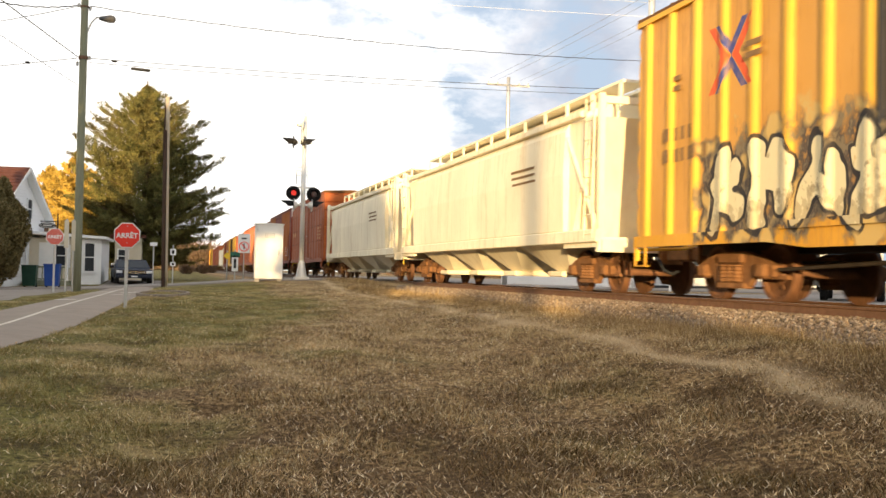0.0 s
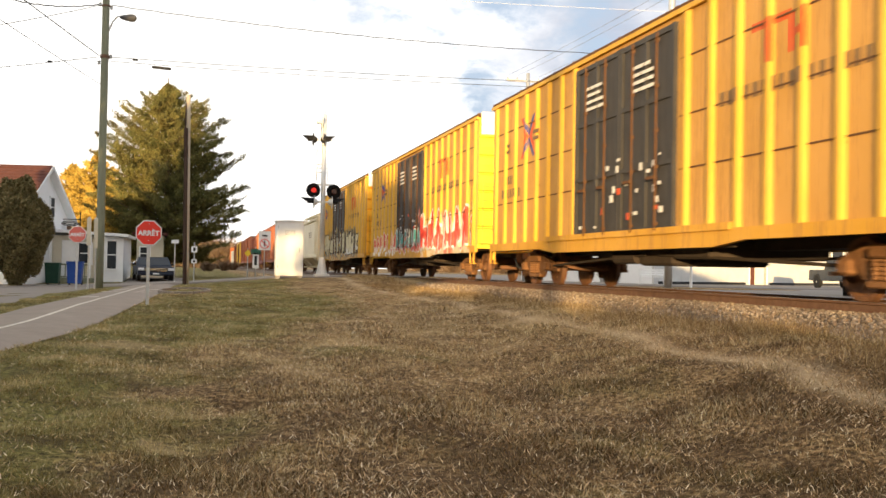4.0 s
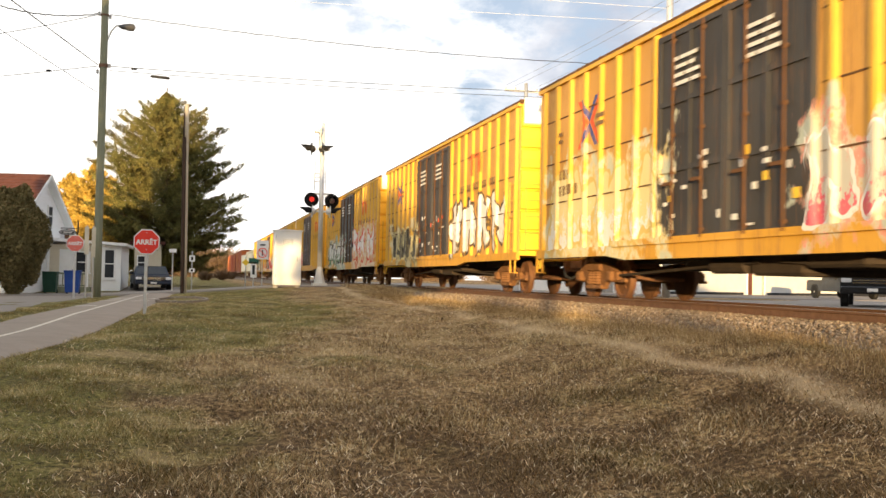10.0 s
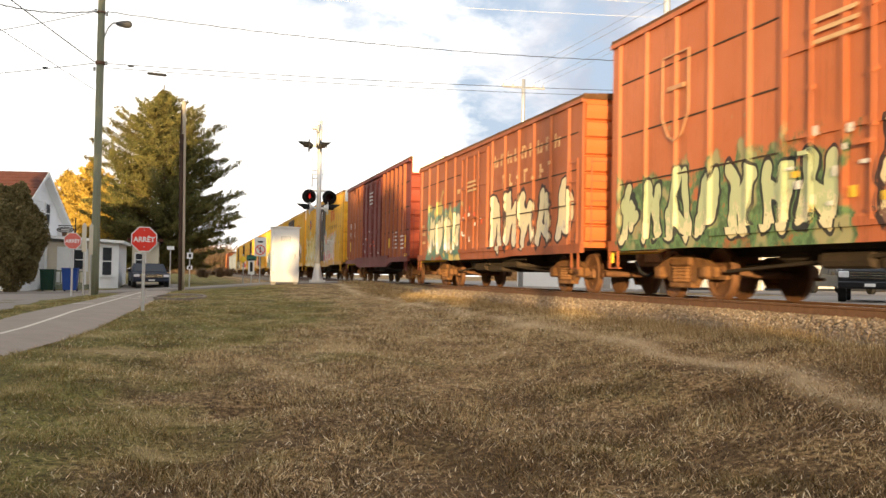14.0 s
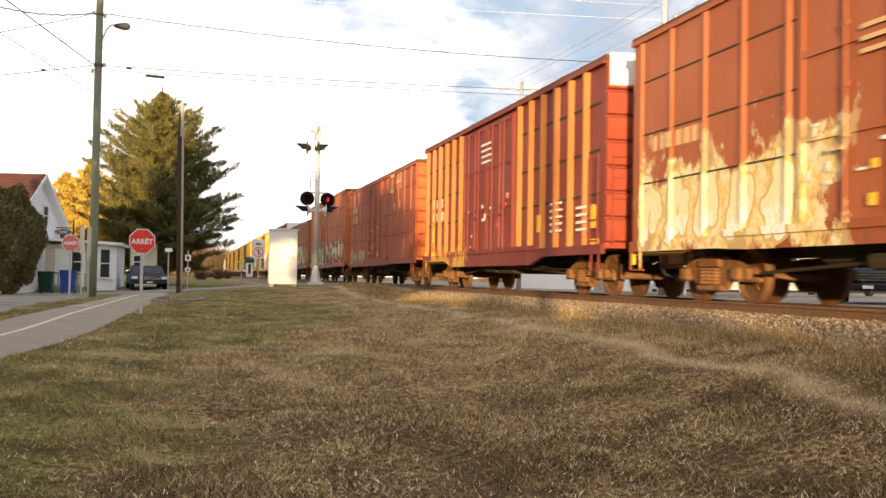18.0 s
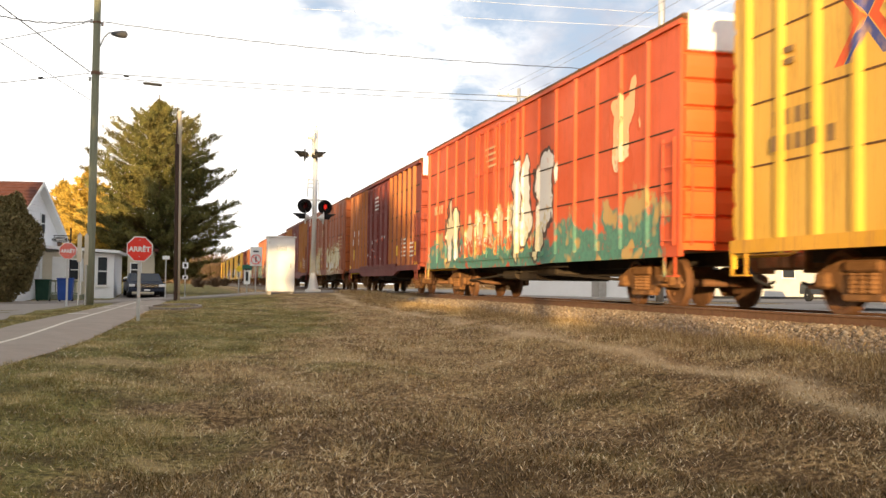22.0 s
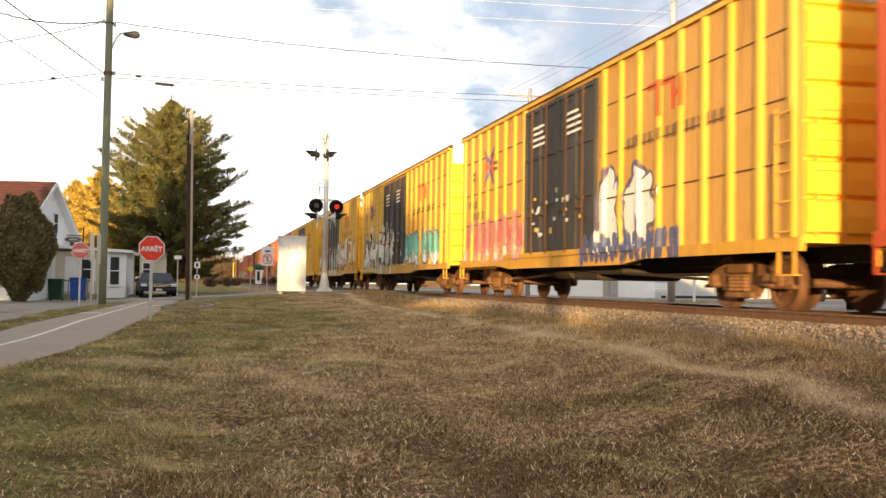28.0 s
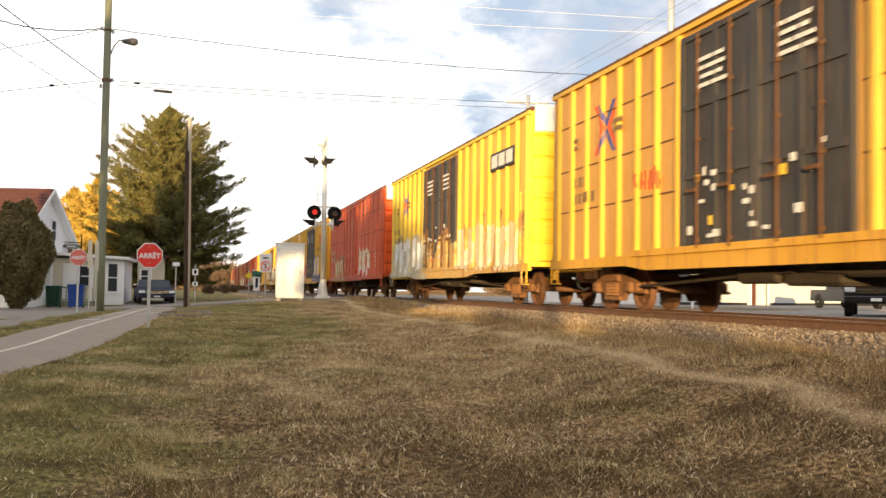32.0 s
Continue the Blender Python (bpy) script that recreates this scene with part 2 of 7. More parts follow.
def spray_group(cloud):
    """Spray paint on a car's side: a row of swollen letters of three strokes each, with an outline; or a loose cloud."""
    nt = bpy.data.node_groups.new("spray_cloud" if cloud else "spray_letters", "ShaderNodeTree")
    for nm, kind in (("Vector", "NodeSocketVector"), ("Under", "NodeSocketColor"), ("Fill", "NodeSocketColor"), ("Second", "NodeSocketColor"), ("Line", "NodeSocketColor"),
                     ("Y0", "NodeSocketFloat"), ("Y1", "NodeSocketFloat"), ("Z0", "NodeSocketFloat"), ("Z1", "NodeSocketFloat"), ("Wide", "NodeSocketFloat"), ("Seed", "NodeSocketFloat")):
        nt.interface.new_socket(nm, in_out="INPUT", socket_type=kind)
    nt.interface.new_socket("Color", in_out="OUTPUT", socket_type="NodeSocketColor")
    given = node(nt, "NodeGroupInput").outputs
    out = node(nt, "NodeGroupOutput")
    y0, y1, z0, z1, wide, seed = (given[k] for k in ("Y0", "Y1", "Z0", "Z1", "Wide", "Seed"))
    fill, second, line = given["Fill"], given["Second"], given["Line"]
    co = given["Vector"]
    _, y, z = node(nt, "ShaderNodeSeparateXYZ", ins={0: co}).outputs
    away = node(nt, "ShaderNodeCombineXYZ", ins={0: maths(nt, "MULTIPLY", seed, 3.7), 1: maths(nt, "MULTIPLY", seed, 1.3), 2: seed}).outputs[0]
    shift = node(nt, "ShaderNodeVectorMath", operation="ADD", ins={0: co, 1: away}).outputs[0]
    wob = node(nt, "ShaderNodeTexNoise", ins={"Vector": shift, "Scale": 1.3, "Detail": 2.0})
    fine = node(nt, "ShaderNodeTexNoise", ins={"Vector": shift, "Scale": 5.0, "Detail": 4.0, "Roughness": 0.65}).outputs[0]
    worn = ramp(nt, fine, (0.30, (0.45, 0.45, 0.45)), (0.42, (1, 1, 1)))
    inside = maths(nt, "MINIMUM", maths(nt, "MINIMUM", maths(nt, "SUBTRACT", y, y0), maths(nt, "SUBTRACT", y1, y)),
                   maths(nt, "MINIMUM", maths(nt, "SUBTRACT", z, z0), maths(nt, "SUBTRACT", z1, z)))
    r, g, b = node(nt, "ShaderNodeSeparateColor", ins={0: wob.outputs["Color"]}).outputs
    if cloud:
        edge = maths(nt, "ADD", inside, maths(nt, "MULTIPLY", maths(nt, "SUBTRACT", wob.outputs[0], 0.56), 2.6))
        edge = maths(nt, "ADD", edge, maths(nt, "MULTIPLY", maths(nt, "SUBTRACT", fine, 0.5), 0.9))
        paint = mixed(nt, ramp(nt, fine, (0.45, (0, 0, 0)), (0.58, (1, 1, 1))), fill, second)
        paint = mixed(nt, ramp(nt, r, (0.56, (0, 0, 0)), (0.62, (1, 1, 1))), paint, line)
        mask = maths(nt, "MULTIPLY", ramp(nt, edge, (0.0, (0, 0, 0)), (0.25, (1, 1, 1))), worn)
    else:
        high = maths(nt, "SUBTRACT", z1, z0)
        along = maths(nt, "ADD", maths(nt, "DIVIDE", maths(nt, "SUBTRACT", y1, y), wide), maths(nt, "MULTIPLY", maths(nt, "SUBTRACT", r, 0.5), 0.6))
        cell = maths(nt, "FLOOR", along)
        u = maths(nt, "MULTIPLY", maths(nt, "SUBTRACT", maths(nt, "SUBTRACT", along, cell), 0.5), wide)
        v = maths(nt, "ADD", maths(nt, "SUBTRACT", z, maths(nt, "MULTIPLY", maths(nt, "ADD", z0, z1), 0.5)), maths(nt, "MULTIPLY", maths(nt, "SUBTRACT", g, 0.5), maths(nt, "MULTIPLY", high, 0.4)))
        p = node(nt, "ShaderNodeCombineXYZ", ins={0: u, 1: v, 2: 0.0}).outputs[0]
        start = maths(nt, "MULTIPLY", seed, 7.1)
        dice = [node(nt, "ShaderNodeSeparateColor", ins={0: node(nt, "ShaderNodeTexWhiteNoise", noise_dimensions="1D", ins={"W": maths(nt, "ADD", maths(nt, "ADD", cell, start), 31.7 * k)}).outputs["Color"]}).outputs for k in range(3)]

        def spot(x, dx, zz, dz, a, c):
            return node(nt, "ShaderNodeCombineXYZ", ins={0: maths(nt, "MULTIPLY", maths(nt, "ADD", maths(nt, "MULTIPLY", a, dx), x), wide), 1: maths(nt, "MULTIPLY", maths(nt, "ADD", maths(nt, "MULTIPLY", c, dz), zz), high), 2: 0.0}).outputs[0]

        d0, d1, d2 = dice
        one = stroke(nt, p, spot(-0.32, 0.16, -0.36, 0.1, d0[0], d0[1]), spot(-0.30, 0.30, 0.26, 0.10, d0[2], d1[0]))
        two = stroke(nt, p, spot(0.05, 0.28, -0.36, 0.25, d1[1], d1[2]), spot(0.10, 0.22, 0.05, 0.30, d2[0], d2[1]))
        bar = stroke(nt, p, spot(-0.30, 0.15, -0.34, 0.68, d0[1], d2[2]), spot(0.18, 0.12, -0.34, 0.68, d1[0], d0[0]))
        d = maths(nt, "DIVIDE", maths(nt, "MINIMUM", maths(nt, "MINIMUM", one, two), bar), wide)
        d = maths(nt, "ADD", d, maths(nt, "MULTIPLY", maths(nt, "SUBTRACT", b, 0.5), 0.16))
        body = ramp(nt, d, (0.205, (1, 1, 1)), (0.217, (0, 0, 0)))
        rim = ramp(nt, d, (0.142, (0, 0, 0)), (0.154, (1, 1, 1)))
        tone = maths(nt, "ADD", maths(nt, "DIVIDE", maths(nt, "SUBTRACT", z, z0), high), maths(nt, "MULTIPLY", maths(nt, "SUBTRACT", fine, 0.5), 1.6))
        paint = mixed(nt, ramp(nt, tone, (0.26, (1, 1, 1)), (0.36, (0, 0, 0))), fill, second)
        paint = mixed(nt, rim, paint, line)
        room = ramp(nt, maths(nt, "ADD", inside, maths(nt, "MULTIPLY", maths(nt, "SUBTRACT", r, 0.35), 0.5)), (0.0, (0, 0, 0)), (0.06, (1, 1, 1)))
        mask = maths(nt, "MULTIPLY", maths(nt, "MULTIPLY", room, body), worn)
    nt.links.new(mixed(nt, maths(nt, "MULTIPLY", mask, 0.93), given["Under"], paint), out.inputs[0])
    return nt


SPRAY = {k: spray_group(k) for k in (False, True)}


def graffito(nt, co, col, y0, y1, z0, z1, fill, second, line, seed, cloud=False):
    n = nt.nodes.new("ShaderNodeGroup")
    n.node_tree = SPRAY[cloud]
    wide = (y1 - y0) / max(1, round((y1 - y0) / (0.74 * (z1 - z0))))
    for k, v in (("Y0", y0), ("Y1", y1), ("Z0", z0), ("Z1", z1), ("Wide", wide), ("Seed", seed), ("Fill", rgb(*fill)), ("Second", rgb(*second)), ("Line", rgb(*line))):
        n.inputs[k].default_value = v
    nt.links.new(co, n.inputs["Vector"])
    nt.links.new(col, n.inputs["Under"])
    return n.outputs[0]


def marks(nt, co, col, emblem):
    """Painted emblems on a car's side: the crossed bands and the faded block letters."""
    _, y, z = node(nt, "ShaderNodeSeparateXYZ", ins={0: co}).outputs

    def rect(y0, y1, z0, z1):
        a = maths(nt, "LESS_THAN", maths(nt, "ABSOLUTE", maths(nt, "SUBTRACT", y, (y0 + y1) / 2)), abs(y1 - y0) / 2)
        b = maths(nt, "LESS_THAN", maths(nt, "ABSOLUTE", maths(nt, "SUBTRACT", z, (z0 + z1) / 2)), abs(z1 - z0) / 2)
        return maths(nt, "MULTIPLY", a, b)

    worn = ramp(nt, node(nt, "ShaderNodeTexNoise", ins={"Vector": co, "Scale": 4.0, "Detail": 5.0}).outputs[0], (0.30, (0.65, 0.65, 0.65)), (0.5, (1, 1, 1)))
    # crossed bands: two bent strokes, blue outside and red inside
    v = maths(nt, "SUBTRACT", z, 3.85)
    u = maths(nt, "ABSOLUTE", maths(nt, "SUBTRACT", y, -3.25))
    low = maths(nt, "ABSOLUTE", v)
    box = maths(nt, "LESS_THAN", low, 0.54)
    line = maths(nt, "SUBTRACT", u, maths(nt, "ADD", maths(nt, "MULTIPLY", low, 0.88), 0.12))
    red = maths(nt, "MULTIPLY", box, maths(nt, "LESS_THAN", maths(nt, "ABSOLUTE", line), 0.10))
    blue = maths(nt, "MULTIPLY", box, maths(nt, "LESS_THAN", maths(nt, "ABSOLUTE", maths(nt, "ADD", line, 0.21)), 0.09))
    col = mixed(nt, maths(nt, "MULTIPLY", red, worn), col, rgb(0.62, 0.10, 0.035))
    col = mixed(nt, maths(nt, "MULTIPLY", blue, worn), col, rgb(0.06, 0.075, 0.24))
    if emblem == "cross":
        m = rect(-14.1, -15.2, 4.10, 4.24)
        for r in ((-14.55, -14.75, 3.55, 4.12), (-15.1, -15.28, 3.6, 4.2), (-15.5, -15.64, 3.6, 4.2), (-15.28, -15.5, 3.82, 3.94)):
            m = maths(nt, "MAXIMUM", m, rect(*r))
        col = mixed(nt, maths(nt, "MULTIPLY", m, maths(nt, "MULTIPLY", worn, 0.85)), col, rgb(0.58, 0.075, 0.02))
    return col


def car_paint(name, origin, base, grime, rust=0.35, tags=(), rough=0.55, emblem=""):
    """Weathered paint of one car; origin is the car, in whose space stains and sprayed letters lie."""
    m, nt, p = material(name)
    co = node(nt, "ShaderNodeTexCoord", object=origin).outputs["Object"]
    shift = node(nt, "ShaderNodeMapping", ins={"Vector": co, "Location": (0, hash_of(name), 0), "Scale": (1, 2.2, 0.22)}).outputs[0]
    streak = node(nt, "ShaderNodeTexNoise", ins={"Vector": shift, "Scale": 1.6, "Detail": 6.0, "Roughness": 0.7}).outputs[0]
    spot = node(nt, "ShaderNodeTexNoise", ins={"Vector": co, "Scale": 3.5, "Detail": 8.0, "Roughness": 0.72}).outputs[0]
    wide = node(nt, "ShaderNodeTexNoise", ins={"Vector": co, "Scale": 0.45, "Detail": 3.0}).outputs[0]
    fade = tuple(min(1.0, c * 1.12 + 0.02) for c in base)
    col = mixed(nt, ramp(nt, wide, (0.35, (0, 0, 0)), (0.65, (1, 1, 1))), rgb(*base), rgb(*fade))
    dirt = ramp(nt, maths(nt, "ADD", maths(nt, "MULTIPLY", streak, 0.75), maths(nt, "MULTIPLY", spot, 0.25)), (0.50, (0, 0, 0)), (0.78, (1, 1, 1)))
    col = mixed(nt, maths(nt, "MULTIPLY", dirt, min(1.0, rust * 1.6)), col, rgb(*grime))
    col = mixed(nt, maths(nt, "MULTIPLY", ramp(nt, spot, (0.66, (0, 0, 0)), (0.74, (1, 1, 1))), rust), col, rgb(0.13, 0.05, 0.025))
    if emblem:
        col = marks(nt, co, col, emblem)
    origin_seed = float(name.split("_")[-1]) * 1.7
    for i, tag in enumerate(tags):
        col = graffito(nt, co, col, *tag[:7], seed=origin_seed + i * 2.3, cloud=len(tag) > 7)
    nt.links.new(col, p.inputs["Base Color"])
    nt.links.new(maths(nt, "ADD", rough - 0.12, maths(nt, "MULTIPLY", spot, 0.3)), p.inputs["Roughness"])
    p.inputs["Specular IOR Level"].default_value = 0.18
    bumped(nt, p, maths(nt, "ADD", wide, maths(nt, "MULTIPLY", spot, 0.15)), 0.25, 0.03)
    return m


def hash_of(name):
    return (sum(ord(c) * (i + 3) for i, c in enumerate(name)) % 97) * 0.31


TURF = soil()
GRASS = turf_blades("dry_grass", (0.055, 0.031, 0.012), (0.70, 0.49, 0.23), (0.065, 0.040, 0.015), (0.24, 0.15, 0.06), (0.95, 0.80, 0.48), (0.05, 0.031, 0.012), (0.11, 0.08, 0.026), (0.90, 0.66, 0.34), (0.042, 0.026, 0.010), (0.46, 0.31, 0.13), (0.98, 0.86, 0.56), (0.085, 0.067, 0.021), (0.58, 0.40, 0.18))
LITTER = islands("leaf_litter", (0.92, 0.74, 0.46), (0.60, 0.40, 0.20), (0.97, 0.84, 0.60), (0.30, 0.16, 0.07), (0.85, 0.64, 0.36))
WEED = islands("dry_weeds", (0.13, 0.08, 0.035), (0.38, 0.26, 0.12), (0.20, 0.13, 0.055), (0.70, 0.52, 0.27), (0.24, 0.16, 0.07))
STONE = islands("ballast_stone", (0.10, 0.075, 0.055), (0.34, 0.26, 0.18), (0.16, 0.12, 0.085), (0.48, 0.39, 0.29), (0.11, 0.08, 0.055), (0.30, 0.21, 0.14), (0.20, 0.15, 0.105), rough=0.95)
BED = plain("ballast_bed", (0.07, 0.055, 0.04), (0.26, 0.21, 0.16), 0.95, scale=14.0, bump=0.9)
ASPHALT = plain("worn_asphalt", (0.215, 0.175, 0.14), (0.315, 0.26, 0.21), 0.9, scale=2.0, bump=0.3)
ROADTOP = plain("street_asphalt", (0.175, 0.152, 0.13), (0.255, 0.22, 0.19), 0.9, scale=1.2, bump=0.3)
LINE = plain("road_paint", (0.48, 0.43, 0.34), (0.76, 0.69, 0.57), 0.8, scale=4.0, bump=0.1)
CONCRETE = plain("concrete", (0.30, 0.28, 0.25), (0.46, 0.43, 0.39), 0.9, scale=5.0)
STEEL = plain("rail_steel", (0.10, 0.05, 0.03), (0.22, 0.12, 0.07), 0.7, 0.3, scale=6.0)
BRIGHT = plain("polished_rail", (0.45, 0.43, 0.40), (0.62, 0.60, 0.57), 0.28, 1.0, scale=6.0, bump=0.05)
TIE = plain("creosoted_timber", (0.05, 0.035, 0.025), (0.14, 0.10, 0.07), 0.9, scale=5.0, stretch=(0.3, 3, 3))
TIMBER = plain("weathered_pole_timber", (0.15, 0.16, 0.105), (0.28, 0.285, 0.20), 0.85, scale=3.0, stretch=(4, 4, 0.25), bump=0.5)
PALE_TIMBER = plain("pale_split_timber", (0.34, 0.28, 0.20), (0.56, 0.48, 0.36), 0.85, scale=3.0, stretch=(4, 4, 0.25), bump=0.5)
BROWN_TIMBER = plain("brown_pole_timber", (0.03, 0.018, 0.013), (0.085, 0.052, 0.036), 0.85, scale=3.0, stretch=(4, 4, 0.25), bump=0.5)
GALV = plain("galvanised_steel", (0.42, 0.42, 0.41), (0.62, 0.62, 0.60), 0.45, 0.7, scale=7.0, bump=0.08)
LAMP_GREY = plain("lamp_housing", (0.05, 0.052, 0.055), (0.10, 0.10, 0.105), 0.5, scale=6.0, bump=0.05)
WHITE = plain("white_enamel", (0.74, 0.74, 0.72), (0.86, 0.86, 0.84), 0.45, scale=3.0, bump=0.05)
DULL_WHITE = plain("dull_white_siding", (0.50, 0.49, 0.46), (0.62, 0.61, 0.57), 0.6, scale=1.5, bump=0.1)
ALU = plain("aluminium_paint", (0.60, 0.60, 0.58), (0.74, 0.74, 0.72), 0.4, 0.35, scale=4.0, bump=0.05)
MATT = plain("matt_black", (0.004, 0.004, 0.004), (0.011, 0.010, 0.010), 0.8, scale=6.0, bump=0.05)
BLACK = plain("black_paint", (0.012, 0.012, 0.013), (0.035, 0.034, 0.033), 0.55, scale=6.0, bump=0.08)
WIRE = plain("cable_sheath", (0.012, 0.012, 0.014), (0.03, 0.03, 0.032), 0.6, scale=9.0, bump=0.0)
# whitened copy of the grey conductor: the sun's glare put into its colour
SUNLIT_WIRE = plain("sunlit_conductor", (0.74, 0.73, 0.70), (0.84, 0.83, 0.80), 0.5, scale=9.0, bump=0.0)
GREYWIRE = plain("bare_conductor", (0.30, 0.30, 0.31), (0.42, 0.42, 0.42), 0.5, 0.6, scale=9.0, bump=0.0)
SIGN_RED = plain("sign_red", (0.74, 0.04, 0.025), (0.82, 0.055, 0.035), 0.4, scale=3.0, bump=0.03)
FADED_RED = plain("faded_sign_red", (0.62, 0.13, 0.10), (0.72, 0.20, 0.16), 0.55, scale=3.0, bump=0.03)
SIGN_WHITE = plain("sign_white", (0.76, 0.76, 0.74), (0.84, 0.84, 0.82), 0.4, scale=3.0, bump=0.03)
SIGN_YELLOW = plain("sign_yellow", (0.75, 0.50, 0.03), (0.82, 0.58, 0.05), 0.4, scale=3.0, bump=0.03)
SIGN_GREEN = plain("sign_green", (0.03, 0.12, 0.08), (0.05, 0.17, 0.12), 0.4, scale=3.0, bump=0.03)
LENS_DARK = plain("unlit_red_lens", (0.03, 0.002, 0.002), (0.05, 0.004, 0.004), 0.25, scale=12.0, bump=0.2)
LENS_LIT = plain("lit_red_lens", (0.6, 0.03, 0.015), (0.7, 0.05, 0.02), 0.3, scale=12.0, bump=0.0, emit=(1.0, 0.03, 0.025, 0.5))
SIDING = plain("white_clapboard", (0.80, 0.80, 0.79), (0.88, 0.88, 0.87), 0.6, scale=2.0, bump=0.1)
CREAM = plain("cream_clapboard", (0.56, 0.50, 0.38), (0.66, 0.60, 0.47), 0.65, scale=2.0, bump=0.1)
SHINGLE = plain("red_brown_shingle", (0.065, 0.024, 0.018), (0.12, 0.045, 0.032), 0.9, scale=3.0, bump=0.5)
GLASS = plain("window_glass", (0.015, 0.018, 0.022), (0.035, 0.04, 0.045), 0.31, scale=1.0, bump=0.0)
NAVY = plain("dark_blue_car_paint", (0.010, 0.014, 0.028), (0.022, 0.03, 0.05), 0.42, 0.0, scale=2.0, bump=0.0)
GREY_CAR = plain("grey_car_paint", (0.045, 0.055, 0.07), (0.08, 0.09, 0.105), 0.25, 0.3, scale=2.0, bump=0.0)
DARK_CAR = plain("black_car_paint", (0.012, 0.013, 0.016), (0.03, 0.032, 0.036), 0.2, 0.2, scale=2.0, bump=0.0)
CHROME = plain("chrome", (0.6, 0.6, 0.6), (0.75, 0.75, 0.75), 0.15, 1.0, scale=4.0, bump=0.0)
LAMP_GLASS = plain("headlamp_glass", (0.55, 0.56, 0.58), (0.75, 0.76, 0.78), 0.12, scale=6.0, bump=0.0)
RUBBER = plain("tyre_rubber", (0.015, 0.015, 0.015), (0.035, 0.035, 0.035), 0.85, scale=9.0)
BLUE_BIN = plain("blue_plastic", (0.015, 0.05, 0.22), (0.025, 0.075, 0.30), 0.5, scale=4.0, bump=0.05)
GREEN_BIN = plain("green_plastic", (0.012, 0.05, 0.03), (0.025, 0.08, 0.05), 0.5, scale=4.0, bump=0.05)
BARK = plain("bark", (0.06, 0.04, 0.028), (0.17, 0.12, 0.085), 0.95, scale=7.0, stretch=(2, 2, 0.5), bump=0.9)
NEEDLE = islands("pine_needles", (0.045, 0.06, 0.022), (0.19, 0.185, 0.06), (0.085, 0.10, 0.036), (0.31, 0.265, 0.085), scale=0.5, patch=(0.25, 0.21, 0.07))
LARCH = islands("golden_needles", (0.38, 0.25, 0.05), (0.66, 0.46, 0.10), (0.50, 0.34, 0.075), (0.27, 0.21, 0.055))
THUJA = islands("cedar_leaf", (0.085, 0.078, 0.030), (0.21, 0.165, 0.07), (0.125, 0.108, 0.045), (0.29, 0.215, 0.095))
TWIG = islands("bare_twigs", (0.10, 0.07, 0.045), (0.22, 0.15, 0.10), (0.16, 0.11, 0.07), (0.28, 0.20, 0.13))
BOGIE = plain("rusty_cast_steel", (0.08, 0.036, 0.017), (0.33, 0.165, 0.068), 0.85, 0.1, scale=5.0, bump=0.4)
UNDER = plain("grimy_underframe", (0.02, 0.016, 0.013), (0.07, 0.05, 0.035), 0.9, scale=4.0, bump=0.3)
WHEEL = plain("wheel_steel", (0.07, 0.035, 0.02), (0.27, 0.125, 0.055), 0.7, 0.3, scale=6.0)
DOOR_BLACK = plain("black_door_paint", (0.025, 0.024, 0.024), (0.075, 0.068, 0.06), 0.6, scale=2.5, stretch=(1, 2, 0.5), bump=0.2)
STENCIL_W = plain("white_stencil", (0.58, 0.56, 0.52), (0.74, 0.72, 0.68), 0.7, scale=7.0, bump=0.0)
STENCIL_CREAM = plain("faded_cream_stencil", (0.48, 0.30, 0.15), (0.62, 0.42, 0.23), 0.7, scale=7.0, bump=0.0)
STENCIL_K = plain("dark_stencil", (0.15, 0.09, 0.04), (0.26, 0.16, 0.07), 0.7, scale=7.0, bump=0.0)
FADED_EMBLEM = plain("faded_emblem", (0.40, 0.20, 0.10), (0.52, 0.30, 0.17), 0.7, scale=5.0, bump=0.0)
LOGO_RED = plain("emblem_red", (0.60, 0.07, 0.02), (0.72, 0.12, 0.04), 0.6, scale=5.0, bump=0.0)
RUST_SEAM = plain("rusted_lap_seam", (0.07, 0.035, 0.015), (0.16, 0.075, 0.03), 0.85, scale=5.0, bump=0.1)
DUST_YELLOW = plain("yellow_lever_paint", (0.66, 0.40, 0.03), (0.80, 0.54, 0.06), 0.6, scale=5.0, bump=0.05)


